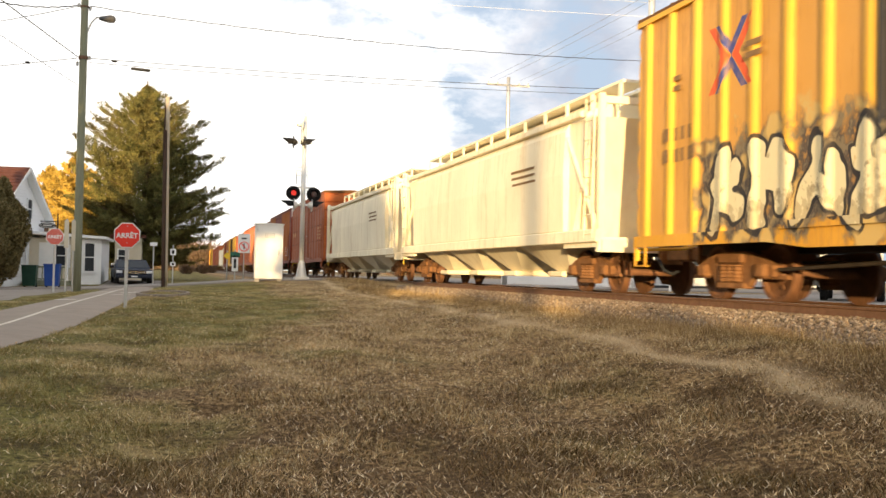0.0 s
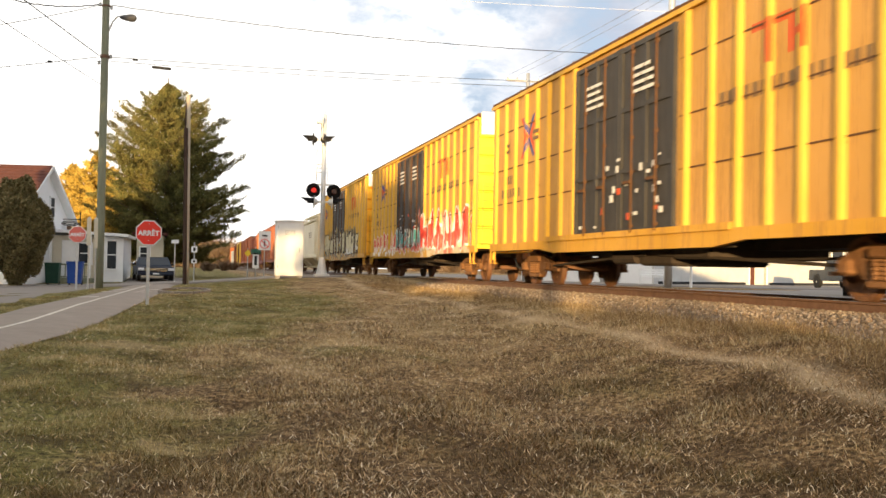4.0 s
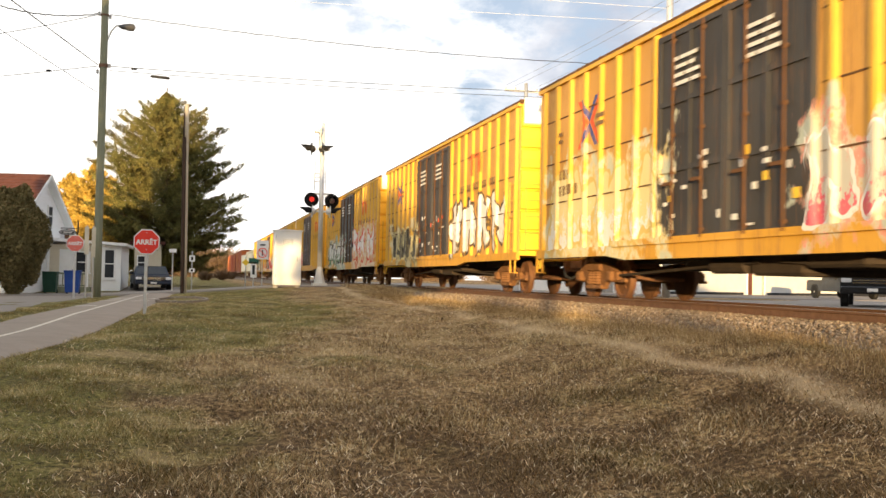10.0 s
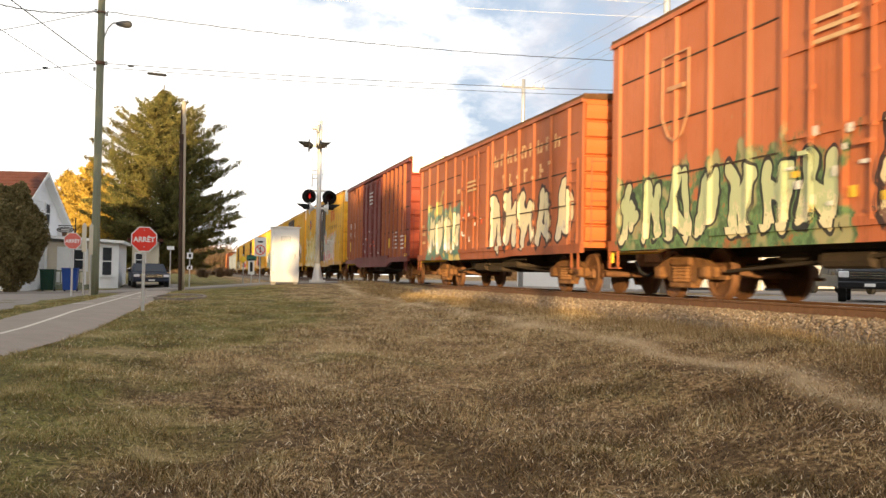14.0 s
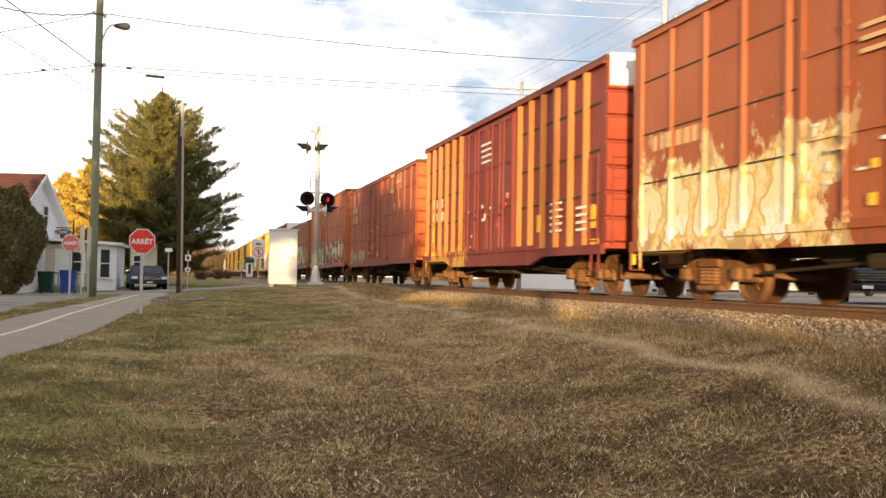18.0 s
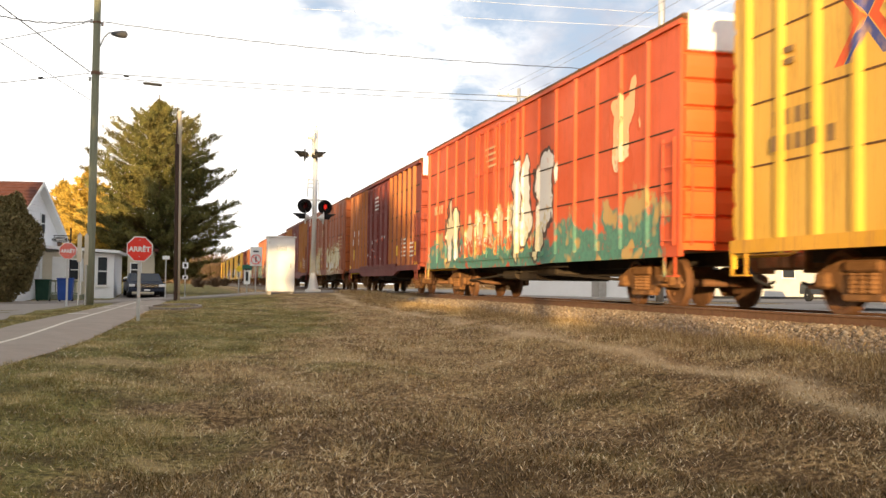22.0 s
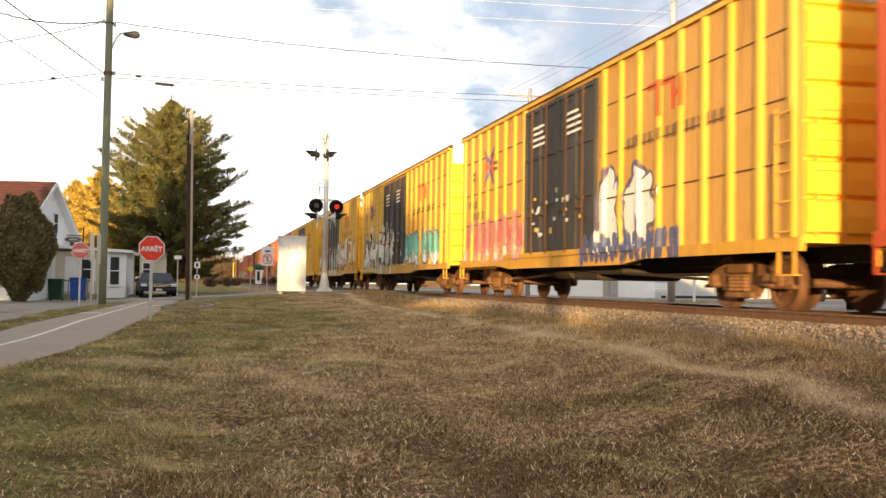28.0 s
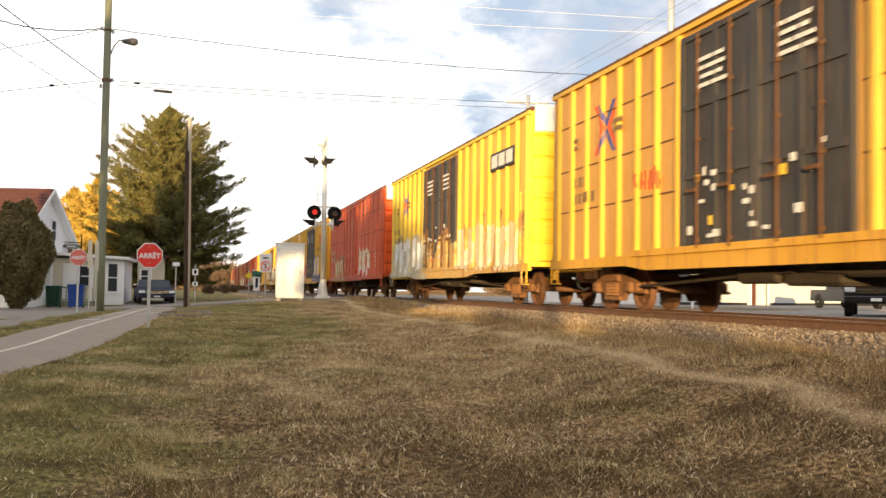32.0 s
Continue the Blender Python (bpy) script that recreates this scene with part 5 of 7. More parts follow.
# the posts' gold tone stands in for low sun on their slopes
def maroon(number, label, tags=(), post=(0.31, 0.10, 0.04)):
    st = letters(-1.0, 2.75, 5, 0.26) + letters(-1.0, 2.3, 6, 0.26) + [(-7.6 - 0.03 * i, 4.2 - 0.17 * i, 1.0, 0.06) for i in range(4)] + [(-13.4, 2.1 - 0.16 * i, 0.8, 0.06) for i in range(5)] + [(-15.2, 1.9 - 0.16 * i, 0.6, 0.06) for i in range(4)]
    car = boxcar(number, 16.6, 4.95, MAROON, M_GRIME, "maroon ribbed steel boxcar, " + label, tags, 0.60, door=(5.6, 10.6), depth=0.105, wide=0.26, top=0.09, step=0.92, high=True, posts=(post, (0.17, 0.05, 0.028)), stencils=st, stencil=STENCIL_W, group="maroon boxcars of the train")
    for y, z, w, h in ((-1.55, 1.55, 0.24, 0.50), (-12.6, 1.50, 0.24, 0.42), (-16.05, 1.45, 0.26, 0.50), (-0.35, 1.12, 0.40, 0.14), (-16.0, 1.10, 0.5, 0.12)):
        part("reflector_plate", Form().box(-1.606, -1.595, y - w, y, z, z + h), DUST_YELLOW, car, "yellow reflective plate")
    return car


def brown(number, label, tags=(), base=BROWN, grime=B_GRIME, height=4.3, length=16.5, door=(6.2, 9.2), stencils=(), doors=1, rust=0.3):
    return boxcar(number, length, height, base, grime, label, tags, rust, door=door, depth=0.05, wide=0.16, top=0.07, step=1.22, ends=8, high=length > 18, doors=doors, seams=True, belly=0.86, posts=(tuple(min(1, q * 1.08 + 0.008) for q in base), grime), stencils=stencils, stencil=STENCIL_CREAM, group="brown boxcars of the train")


def name_rows():
    r = []
    for i in range(9):
        r += [(-9.75 - i * 0.62, 3.42, 0.07, 0.34), (-9.90 - i * 0.62, 3.42 + (0.0, 0.26, 0.13)[i % 3], 0.12, 0.08), (-10.0 - i * 0.62, 3.42 + 0.1 * (i % 2), 0.07, 0.24)]
    for i in range(7):
        r += [(-10.55 - i * 0.62, 2.80, 0.07, 0.34), (-10.66 - i * 0.62, 2.80 + (0.26, 0.0, 0.13)[i % 3], 0.14, 0.08)]
    r += [(-7.0 - 0.02 * i, 3.2 - 0.13 * i, 1.0, 0.06) for i in range(3)]
    r += [(-0.55, 2.1, 0.3, 0.1), (-0.55, 1.8, 0.5, 0.12), (-0.55, 1.5, 0.5, 0.1), (-5.6, 3.0, 0.3, 0.14)]
    return r


def shield(car, y, z):
    f = Form()
    ring = [(y + 0.5, z + 0.75), (y - 0.5, z + 0.75), (y - 0.5, z - 0.35), (y - 0.25, z - 0.7), (y, z - 0.8), (y + 0.25, z - 0.7), (y + 0.5, z - 0.35)]
    for p, q in zip(ring, ring[1:] + ring[:1]):
        f.tube((-1.60, p[0], p[1]), (-1.60, q[0], q[1]), 0.02, 4)
    f.box(-1.604, -1.56, y - 0.3, y + 0.3, z + 0.12, z + 0.2)
    part("emblem", f, FADED_EMBLEM, car, "faded outlined shield")


def train():
    c = [None] * 23
    c[0] = yellow(0, "black and cream graffiti along its foot", [(-17.2, -2.0, 0.7, 2.75, (0.05, 0.05, 0.055), (0.16, 0.14, 0.10), (0.50, 0.36, 0.14), "cloud"), (-12.0, -2.6, 1.0, 2.5, CREAM_C, (0.46, 0.40, 0.26), BLACK_C), (-16.8, -12.2, 1.0, 2.5, CREAM_C, WHITE_C, BLACK_C)], seams=False)
    c[1] = yellow(1, "red and white graffiti along its foot", [(-18.8, -11.2, 0.4, 2.3, (0.66, 0.50, 0.34), CREAM_C, (0.60, 0.20, 0.14), "cloud"), (-6.6, -0.7, 0.9, 2.0, RED_C, WHITE_C, (0.75, 0.70, 0.60)), (-11.6, -6.6, 0.95, 2.0, (0.10, 0.36, 0.34), RED_C, WHITE_C), (-18.6, -11.4, 0.9, 2.6, RED_C, (0.66, 0.10, 0.08), WHITE_C)])
    c[2] = yellow(2, "plain weathered sides")
    c[3] = yellow(3, "pink graffiti at one end", [(-6.3, -0.4, 1.0, 2.35, (0.66, 0.14, 0.12), (0.66, 0.42, 0.36), WHITE_C)])
    c[4] = yellow(4, "white and green and red graffiti", [(-9.0, -1.0, 0.6, 2.9, (0.52, 0.58, 0.52), CREAM_C, (0.30, 0.40, 0.34), "cloud"), (-8.5, -1.4, 1.0, 2.6, WHITE_C, GREEN_C, BLACK_C), (-18.8, -11.2, 0.4, 3.2, (0.60, 0.46, 0.30), (0.66, 0.58, 0.44), (0.56, 0.18, 0.08), "cloud"), (-18.4, -11.6, 1.0, 3.0, WHITE_C, (0.62, 0.40, 0.22), RED_C)])
    c[5] = yellow(5, "black and white letters sprayed low", [(-7.2, -1.4, 0.6, 2.6, (0.50, 0.40, 0.16), (0.20, 0.18, 0.10), (0.62, 0.56, 0.36), "cloud"), (-6.8, -1.6, 1.0, 2.5, BLACK_C, (0.10, 0.10, 0.09), (0.62, 0.55, 0.30)), (-18.2, -11.9, 1.05, 3.0, WHITE_C, (0.55, 0.54, 0.50), BLACK_C)])
    c[6] = yellow(6, "pale cream graffiti and faded lettering", [(-7.4, -0.4, 0.5, 3.2, (0.66, 0.52, 0.22), CREAM_C, (0.50, 0.52, 0.40), "cloud"), (-6.9, -0.6, 1.0, 2.9, (0.70, 0.58, 0.28), WHITE_C, (0.58, 0.42, 0.12)), (-16.6, -11.2, 0.6, 3.1, (0.55, 0.50, 0.38), (0.66, 0.30, 0.24), (0.42, 0.46, 0.40), "cloud"), (-15.6, -11.4, 1.1, 2.6, (0.50, 0.48, 0.42), PINK_C, WHITE_C)])
    c[7] = maroon(7, "yellow patches near its foot")
    c[8] = brown(8, "brown steel boxcar with pale lettering and cream graffiti", [(-6.4, -1.0, 0.5, 2.9, TEAL_C, (0.10, 0.16, 0.14), (0.50, 0.40, 0.14), "cloud"), (-6.0, -1.6, 0.95, 2.5, CREAM_C, WHITE_C, (0.16, 0.16, 0.12)), (-16.0, -9.3, 0.95, 2.75, CREAM_C, (0.55, 0.53, 0.45), BLACK_C)], stencils=name_rows())
    c[9] = brown(9, "brown steel boxcar with green and white graffiti", [(-8.2, -0.3, 0.4, 2.5, GREEN_C, (0.05, 0.12, 0.06), (0.30, 0.30, 0.16), "cloud"), (-7.6, -0.4, 0.95, 2.3, (0.45, 0.50, 0.30), CREAM_C, BLACK_C), (-16.2, -8.4, 0.95, 2.6, CREAM_C, (0.16, 0.10, 0.08), BLACK_C)], base=(0.41, 0.125, 0.048), height=5.1, stencils=[(-7.0 - 0.02 * i, 3.9 - 0.15 * i, 1.0, 0.06) for i in range(3)])
    shield(c[9], -2.9, 3.6)
    c[10] = brown(10, "orange-brown steel boxcar with a white emblem", [(-5.0, -0.5, 0.9, 1.8, (0.40, 0.36, 0.20), GREEN_C, (0.2, 0.1, 0.06))], base=(0.29, 0.075, 0.036), height=4.75, stencils=letters(-1.2, 3.6, 4, 0.3) + letters(-1.2, 3.1, 5, 0.3) + [(-11.6, 3.95, 0.16, 0.75), (-11.6, 4.55, 0.8, 0.15), (-11.6, 3.9, 0.8, 0.15), (-12.8, 3.9, 0.16, 0.8), (-13.5, 3.9, 0.16, 0.8), (-12.9, 4.2, 0.7, 0.16), (-11.9, 3.2, 0.4, 0.3), (-13.2, 3.2, 0.3, 0.3)])
    c[11] = maroon(11, "rust stains and sun-gold ribs", [(-6.2, -0.2, 0.2, 1.45, (0.58, 0.36, 0.07), (0.46, 0.24, 0.06), (0.30, 0.09, 0.03), "cloud")], SUN_GILT)
    c[12] = brown(12, "red-brown steel boxcar with cream graffiti low on its side", [(-6.8, -0.2, 0.5, 2.7, (0.62, 0.46, 0.18), CREAM_C, (0.44, 0.30, 0.16), "cloud"), (-15.0, -9.2, 0.5, 2.8, (0.40, 0.24, 0.10), CREAM_C, (0.30, 0.12, 0.05), "cloud"), (-5.6, -0.3, 0.95, 2.35, CREAM_C, WHITE_C, (0.50, 0.36, 0.14)), (-14.4, -9.4, 1.0, 2.6, CREAM_C, WHITE_C, (0.40, 0.26, 0.10))], base=(0.29, 0.085, 0.034), height=4.95, door=(5.6, 9.6), stencils=letters(-0.9, 2.75, 7, 0.24) + [(-7.0, 3.6 - 0.16 * i, 0.7, 0.06) for i in range(3)] + [(-14.0, 2.9 - 0.2 * i, 1.2, 0.08) for i in range(4)])
    c[13] = maroon(13, "rust-streaked sides and white placards", (), (0.36, 0.13, 0.042))
    c[14] = brown(14, "orange steel boxcar with tall white figures and green graffiti", [(-19.0, -0.2, 0.2, 2.05, (0.045, 0.19, 0.16), (0.06, 0.24, 0.19), (0.42, 0.30, 0.12), "cloud"), (-11.6, -5.2, 1.2, 2.6, (0.60, 0.52, 0.36), ORANGE, (0.55, 0.30, 0.10)), (-4.6, -2.6, 1.0, 3.2, CREAM_C, WHITE_C, (0.05, 0.05, 0.04)), (-13.2, -9.9, 0.9, 3.8, WHITE_C, CREAM_C, (0.06, 0.05, 0.04)), (-17.6, -16.2, 2.6, 4.6, (0.74, 0.46, 0.24), CREAM_C, ORANGE)], base=ORANGE, grime=O_GRIME, height=5.05, length=19.4, door=(6.4, 10.4), doors=2, stencils=letters(-1.2, 2.75, 4, 0.25) + [(-7.6 - 0.03 * i, 4.2 - 0.17 * i, 0.9, 0.06) for i in range(4)])
    c[15] = yellow(15, "clean sides with faded red letters", rust=0.31, panel=(0.58, 0.335, 0.06))
    c[16] = yellow(16, "white and brown graffiti along its foot", [(-12.0, -7.2, 0.5, 2.6, CREAM_C, (0.60, 0.52, 0.30), (0.30, 0.26, 0.16), "cloud"), (-6.9, -1.9, 1.0, 2.7, WHITE_C, (0.42, 0.16, 0.08), (0.14, 0.06, 0.04)), (-18.8, -11.2, 0.95, 3.0, (0.70, 0.68, 0.60), (0.30, 0.14, 0.06), (0.16, 0.06, 0.04)), (-11.2, -7.4, 1.1, 2.3, WHITE_C, CREAM_C, BLACK_C)], seams=False)
    c[17] = yellow(17, "grey and black outlined graffiti", [(-9.4, -1.0, 0.6, 3.0, (0.46, 0.36, 0.16), (0.16, 0.15, 0.17), (0.62, 0.58, 0.46), "cloud"), (-9.0, -1.2, 1.0, 2.8, (0.68, 0.64, 0.54), (0.50, 0.50, 0.50), BLACK_C), (-18.0, -11.5, 1.0, 2.5, (0.10, 0.40, 0.34), WHITE_C, BLUE_C)])
    c[18] = yellow(18, "magenta, white and blue graffiti", [(-6.7, -0.4, 0.95, 2.4, (0.52, 0.13, 0.13), (0.55, 0.36, 0.30), (0.50, 0.20, 0.20)), (-14.6, -11.4, 1.0, 2.9, WHITE_C, (0.72, 0.70, 0.64), (0.10, 0.09, 0.16)), (-15.6, -10.8, 0.8, 1.5, BLUE_C, (0.06, 0.06, 0.12), (0.14, 0.12, 0.22))])
    c[19] = brown(19, "orange-red steel boxcar with cream graffiti", [(-7.0, -2.0, 0.5, 2.4, (0.34, 0.26, 0.16), (0.52, 0.42, 0.26), (0.20, 0.12, 0.07), "cloud"), (-6.4, -2.6, 0.95, 2.2, (0.62, 0.50, 0.30), (0.50, 0.30, 0.12), ORANGE), (-15.6, -11.8, 1.0, 2.6, CREAM_C, WHITE_C, ORANGE)], base=ORANGE, grime=O_GRIME, height=5.1, length=19.3, door=(6.3, 11.1), doors=2, stencils=letters(-0.6, 2.5, 5, 0.26) + letters(-0.6, 2.05, 6, 0.26) + [(-9.4 - 0.03 * i, 4.2 - 0.17 * i, 0.9, 0.06) for i in range(4)] + [(-17.0, 2.1 - 0.2 * i, 0.5, 0.1) for i in range(4)])
    c[20] = yellow(20, "tall white bars sprayed at its foot", [(-19.0, -6.6, 0.2, 2.5, (0.52, 0.28, 0.08), (0.50, 0.38, 0.16), (0.34, 0.17, 0.06), "cloud"), (-7.2, -0.2, 0.2, 2.45, (0.46, 0.43, 0.36), (0.54, 0.46, 0.28), (0.36, 0.33, 0.28), "cloud"), (-6.5, -0.6, 0.95, 2.5, WHITE_C, (0.70, 0.69, 0.64), (0.40, 0.37, 0.30)), (-18.2, -11.8, 0.95, 2.4, (0.60, 0.50, 0.28), (0.52, 0.46, 0.34), (0.66, 0.60, 0.44))], emblem="plate", rust=0.30, seams=False, panel=(0.62, 0.39, 0.055))
    plate = Form().box(-1.612, -1.5, -18.1, -15.75, 3.84, 4.34)
    part("emblem", plate, BLACK, c[20], "black name plate")
    part("emblem", bars_form([(-15.9 - i * 0.72, 3.91, 0.58, 0.36) for i in range(3)], lambda y: -1.613), STENCIL_W, c[20], "white blocks on the name plate")
    c[21] = yellow(21, "clean sides and a small red scribble", [(-5.9, -4.6, 2.3, 2.75, (0.62, 0.10, 0.03), (0.62, 0.10, 0.03), YELLOW)], rust=0.34)
    c[22] = copy_thing(c[2], pose(MID, 0, 0))
    for car, y in zip(c, STARTS):
        CARS.append((car, y))
    h = hopper(31, 18.6, "pale grey covered hopper car, sunlit and dusty")
    CARS.append((h, 37.6))
    CARS.append((copy_thing(h, pose(MID, 0, 0)), 57.4))
    # the front of the train, far down the line
    y = 57.4
    for k, (of, ln) in enumerate(((12, 18.2), (13, 18.2), (10, 18.2), (9, 18.2), (12, 18.2), (2, 20.9), (11, 18.2), (31, 19.7), (12, 18.2), (10, 18.2), (15, 20.9), (13, 18.2), (31, 19.7), (12, 18.2))):
        y += ln
        CARS.append((copy_thing(h if of == 31 else c[of], pose(MID, 0, 0)), y))
    for car, y in CARS:
        car.location = (MID, y, RAIL)


train()


# ---- level crossing ----
def lettering(text, size, mat, name="lettering"):
    """Flat letters as a mesh, centred, standing in the x-z plane and facing -y."""
    cu = bpy.data.curves.new(name, "FONT")
    cu.body, cu.size, cu.extrude, cu.offset, cu.align_x, cu.align_y = text, size, 0.002, size * 0.035, "CENTER", "CENTER"
    tmp = bpy.data.objects.new(name, cu)
    scene.collection.objects.link(tmp)
    me = bpy.data.meshes.new_from_object(tmp.evaluated_get(bpy.context.evaluated_depsgraph_get()))
    bpy.data.objects.remove(tmp)
    me.transform(Matrix.Rotation(radians(90), 4, "X"))
    me.materials.clear()
    me.materials.append(mat)
    return me


def octagon(r, y0, y1):
    k = r / math.cos(radians(22.5))
    return Form().prism([(k * math.cos(radians(22.5 + 45 * i)), k * math.sin(radians(22.5 + 45 * i))) for i in range(8)], "y", y0, y1)


def stop_sign(x, y, z, top, size, red, label, turn=0.0):
    sign = thing("stop_sign", m=pose(x, y, z, rz=turn), label=label, category="road sign")
    part("post", Form().box(-0.035, 0.035, -0.02, 0.03, -0.3, top, 0.006), GALV, sign, "galvanised steel post")
    plate = part("plate", octagon(size / 2, -0.034, -0.028), SIGN_WHITE, sign, "white-edged octagon", pose(0, 0, top - size / 2))
    part("face", octagon(size / 2 - 0.022, -0.038, -0.0345), red, plate, "red octagon")
    part("lettering", lettering("ARR\u00caT", size * 0.275, SIGN_WHITE), None, plate, "white letters", pose(0, -0.041, -0.01))
    for dz in (-size * 0.3, size * 0.36):
        part("bolt", Form().tube((0, -0.046, dz), (0, -0.036, dz), 0.012, 6), GALV, plate)
    return sign


def shell_form(arc, reach, axis):
    """An open lamp hood: an arc swept along an axis, cut back towards its lower ends."""
    n = len(arc)
    vs = []
    for k in (1.0, 1.09):
        for far in (0, 1):
            for a, b in arc:
                out = (reach * (0.45 + 0.55 * max(0.0, b) / 0.165) if far else -0.01)
                p = (a * (k + 0.05 * far), b * (k + 0.05 * far))
                vs.append((p[0], out, p[1]) if axis == "y" else (out, p[0], p[1]))
    fs = []
    for i in range(n - 1):
        fs += [(i, i + 1, n + i + 1, n + i), (2 * n + i, 3 * n + i, 3 * n + i + 1, 2 * n + i + 1), (n + i, n + i + 1, 3 * n + i + 1, 3 * n + i), (i, 2 * n + i, 2 * n + i + 1, i + 1)]
    fs += [(0, n, 3 * n, 2 * n), (n - 1, 3 * n - 1, 4 * n - 1, 2 * n - 1)]
    return Form().add(vs, fs)


def crossing_signal(x, y, z):
    s = thing("crossing_signal", m=pose(x, y, z), label="aluminium crossing signal mast with red flashing lamps", category="crossing signal")
    part("base", Form().prism([(-0.3, -0.3), (0.3, -0.3), (0.3, 0.3), (-0.3, 0.3)], "z", -0.5, -0.02).lathe([(-0.02, 0.24), (0.04, 0.225), (0.55, 0.135), (0.66, 0.11)], 14, "z"), ALU, s, "cast foot on concrete")
    part("mast", Form().tube((0, 0, 0.3), (0, 0, 6.75), 0.10, 14), ALU, s, "aluminium mast", smooth=True)
    part("cap", Form().lathe([(6.75, 0.09), (6.82, 0.05), (7.0, 0.012)], 10, "z"), ALU, s)
    part("bracket", Form().box(-0.50, 0.50, -0.04, 0.04, 3.72, 3.80, 0.01).box(-0.03, 0.03, -0.12, 0.12, 3.2, 3.9), ALU, s)
    part("bracket", Form().box(-0.40, 0.35, -0.05, 0.05, 2.98, 3.06, 0.01), ALU, s)
    part("bracket", Form().box(-0.40, 0.32, -0.05, 0.05, 5.62, 5.70, 0.01), ALU, s)
    lad = Form().tube((-0.30, -0.02, 3.9), (-0.30, -0.02, 5.3), 0.024, 6)
    for zz in (4.28, 4.46, 4.62):
        lad.tube((-0.30, -0.02, zz), (0.16, -0.02, zz), 0.022, 6)
    lad.tube((0.16, -0.02, 3.5), (0.16, -0.02, 5.0), 0.013, 6)
    part("ladder", lad, ALU, s, "thin steel ladder rail")
    lenses = []
    for k, (dx, dz) in enumerate(((-0.43, 3.50), (0.43, 3.47))):
        head = part("flasher_head", Form().lathe([(0.0, 0.30), (0.03, 0.30), (0.03, 0.18), (0.16, 0.15), (0.20, 0.08)], 24, "y").lathe([(-0.012, 0.30), (0.0, 0.305)], 24, "y"), MATT, s, "round black lamp backing", pose(dx, -0.12, dz))
        hood = shell_form([(0.165 * math.cos(radians(a)), 0.165 * math.sin(radians(a))) for a in np.linspace(-30, 210, 14)], -0.38, "y")
        part("hood", hood, MATT, head)
        me = Form().lathe([(-0.012, 0.112), (-0.004, 0.115)], 20, "y").mesh("lens", LENS_LIT)
        me.materials.append(LENS_DARK)
        for p in me.polygons:
            p.material_index = 0 if p.normal.y < -0.5 else 1
        lens = part("lens", me, None, head, "red lamp lens", pose(0, -0.17, 0))
        lenses.append(lens)
    # lamps that face the street, seen from the side
    for dz, w in ((5.66, 1.0), (3.02, 1.1)):
        for side in (-1, 1):
            off = (0.48 if side < 0 else 0.02) if dz > 4 else (0.40 if side < 0 else 0.38)
            h = part("flasher_head", Form().lathe([(0.0, 0.27), (0.03, 0.27)], 20, "x").lathe([(0.03, 0.15), (0.12, 0.13), (0.18, 0.06)], 14, "x"), ALU if dz < 4 else BLACK, s, "lamp facing the street", pose(side * off, -0.05, dz, rz=0 if side < 0 else 180, ry=0))
            hood = shell_form([(0.155 * math.cos(radians(a)), 0.155 * math.sin(radians(a))) for a in np.linspace(-20, 200, 12)], -0.46 if dz > 4 else -0.56, "x")
            part("hood", hood, MATT, h)
    for a in (45, -45):
        part("crossbuck_board", Form().box(-0.012, 0.012, -0.6, 0.6, -0.11, 0.11), SIGN_WHITE, s, "white crossbuck board seen edge on", pose(-0.11, 0, 6.15, rx=a))
    part("bell", Form().lathe([(6.35, 0.03), (6.36, 0.13), (6.42, 0.15), (6.50, 0.10), (6.54, 0.03)], 14, "z", (-0.2, 0, 0)), ALU, s, "round bell")
    return lenses


LENSES = crossing_signal(5.13, 43.0, 0.0)


def cabinet():
    c = thing("equipment_cabinet", m=pose(3.68, 42.3, -0.2), label="white metal signal cabinet, glaring in low sun", category="cabinet")
    part("body", Form().box(-0.55, 0.55, -0.45, 0.45, 0.08, 2.30, 0.015), WHITE, c)
    part("roof", Form().prism([(-0.60, 2.30), (0.60, 2.30), (0.60, 2.33), (0, 2.36), (-0.60, 2.33)], "y", -0.50, 0.50), WHITE, c)
    d = part("door", Form().box(-0.50, 0.50, -0.468, -0.452, 0.16, 2.22, 0.006), WHITE, c)
    part("handle", Form().box(0.36, 0.40, -0.50, -0.468, 1.05, 1.25, 0.006), GALV, d)
    for z in (0.4, 1.2, 2.0):
        part("hinge", Form().tube((-0.49, -0.478, z), (-0.49, -0.478, z + 0.12), 0.014, 6), GALV, d)
    vent = part("vent", Form().box(-0.2, 0.2, -0.474, -0.468, 1.75, 1.95), GALV, d)
    for k in range(5):
        part("slat", Form().box(-0.18, 0.18, -0.486, -0.474, 1.77 + k * 0.035, 1.79 + k * 0.035), WHITE, d)
    for x in (-0.45, 0.45):
        for y in (-0.35, 0.35):
            part("foot", Form().box(x - 0.06, x + 0.06, y - 0.06, y + 0.06, -0.15, 0.08), CONCRETE, c)


cabinet()
stop_sign(-1.03, 22.8, -0.66, 1.85, 0.54, SIGN_RED, "red and white octagonal stop sign on a galvanised post")
stop_sign(-4.15, 38.0, -0.62, 2.16, 0.58, FADED_RED, "faded red stop sign on a thin post by the yard", 6)


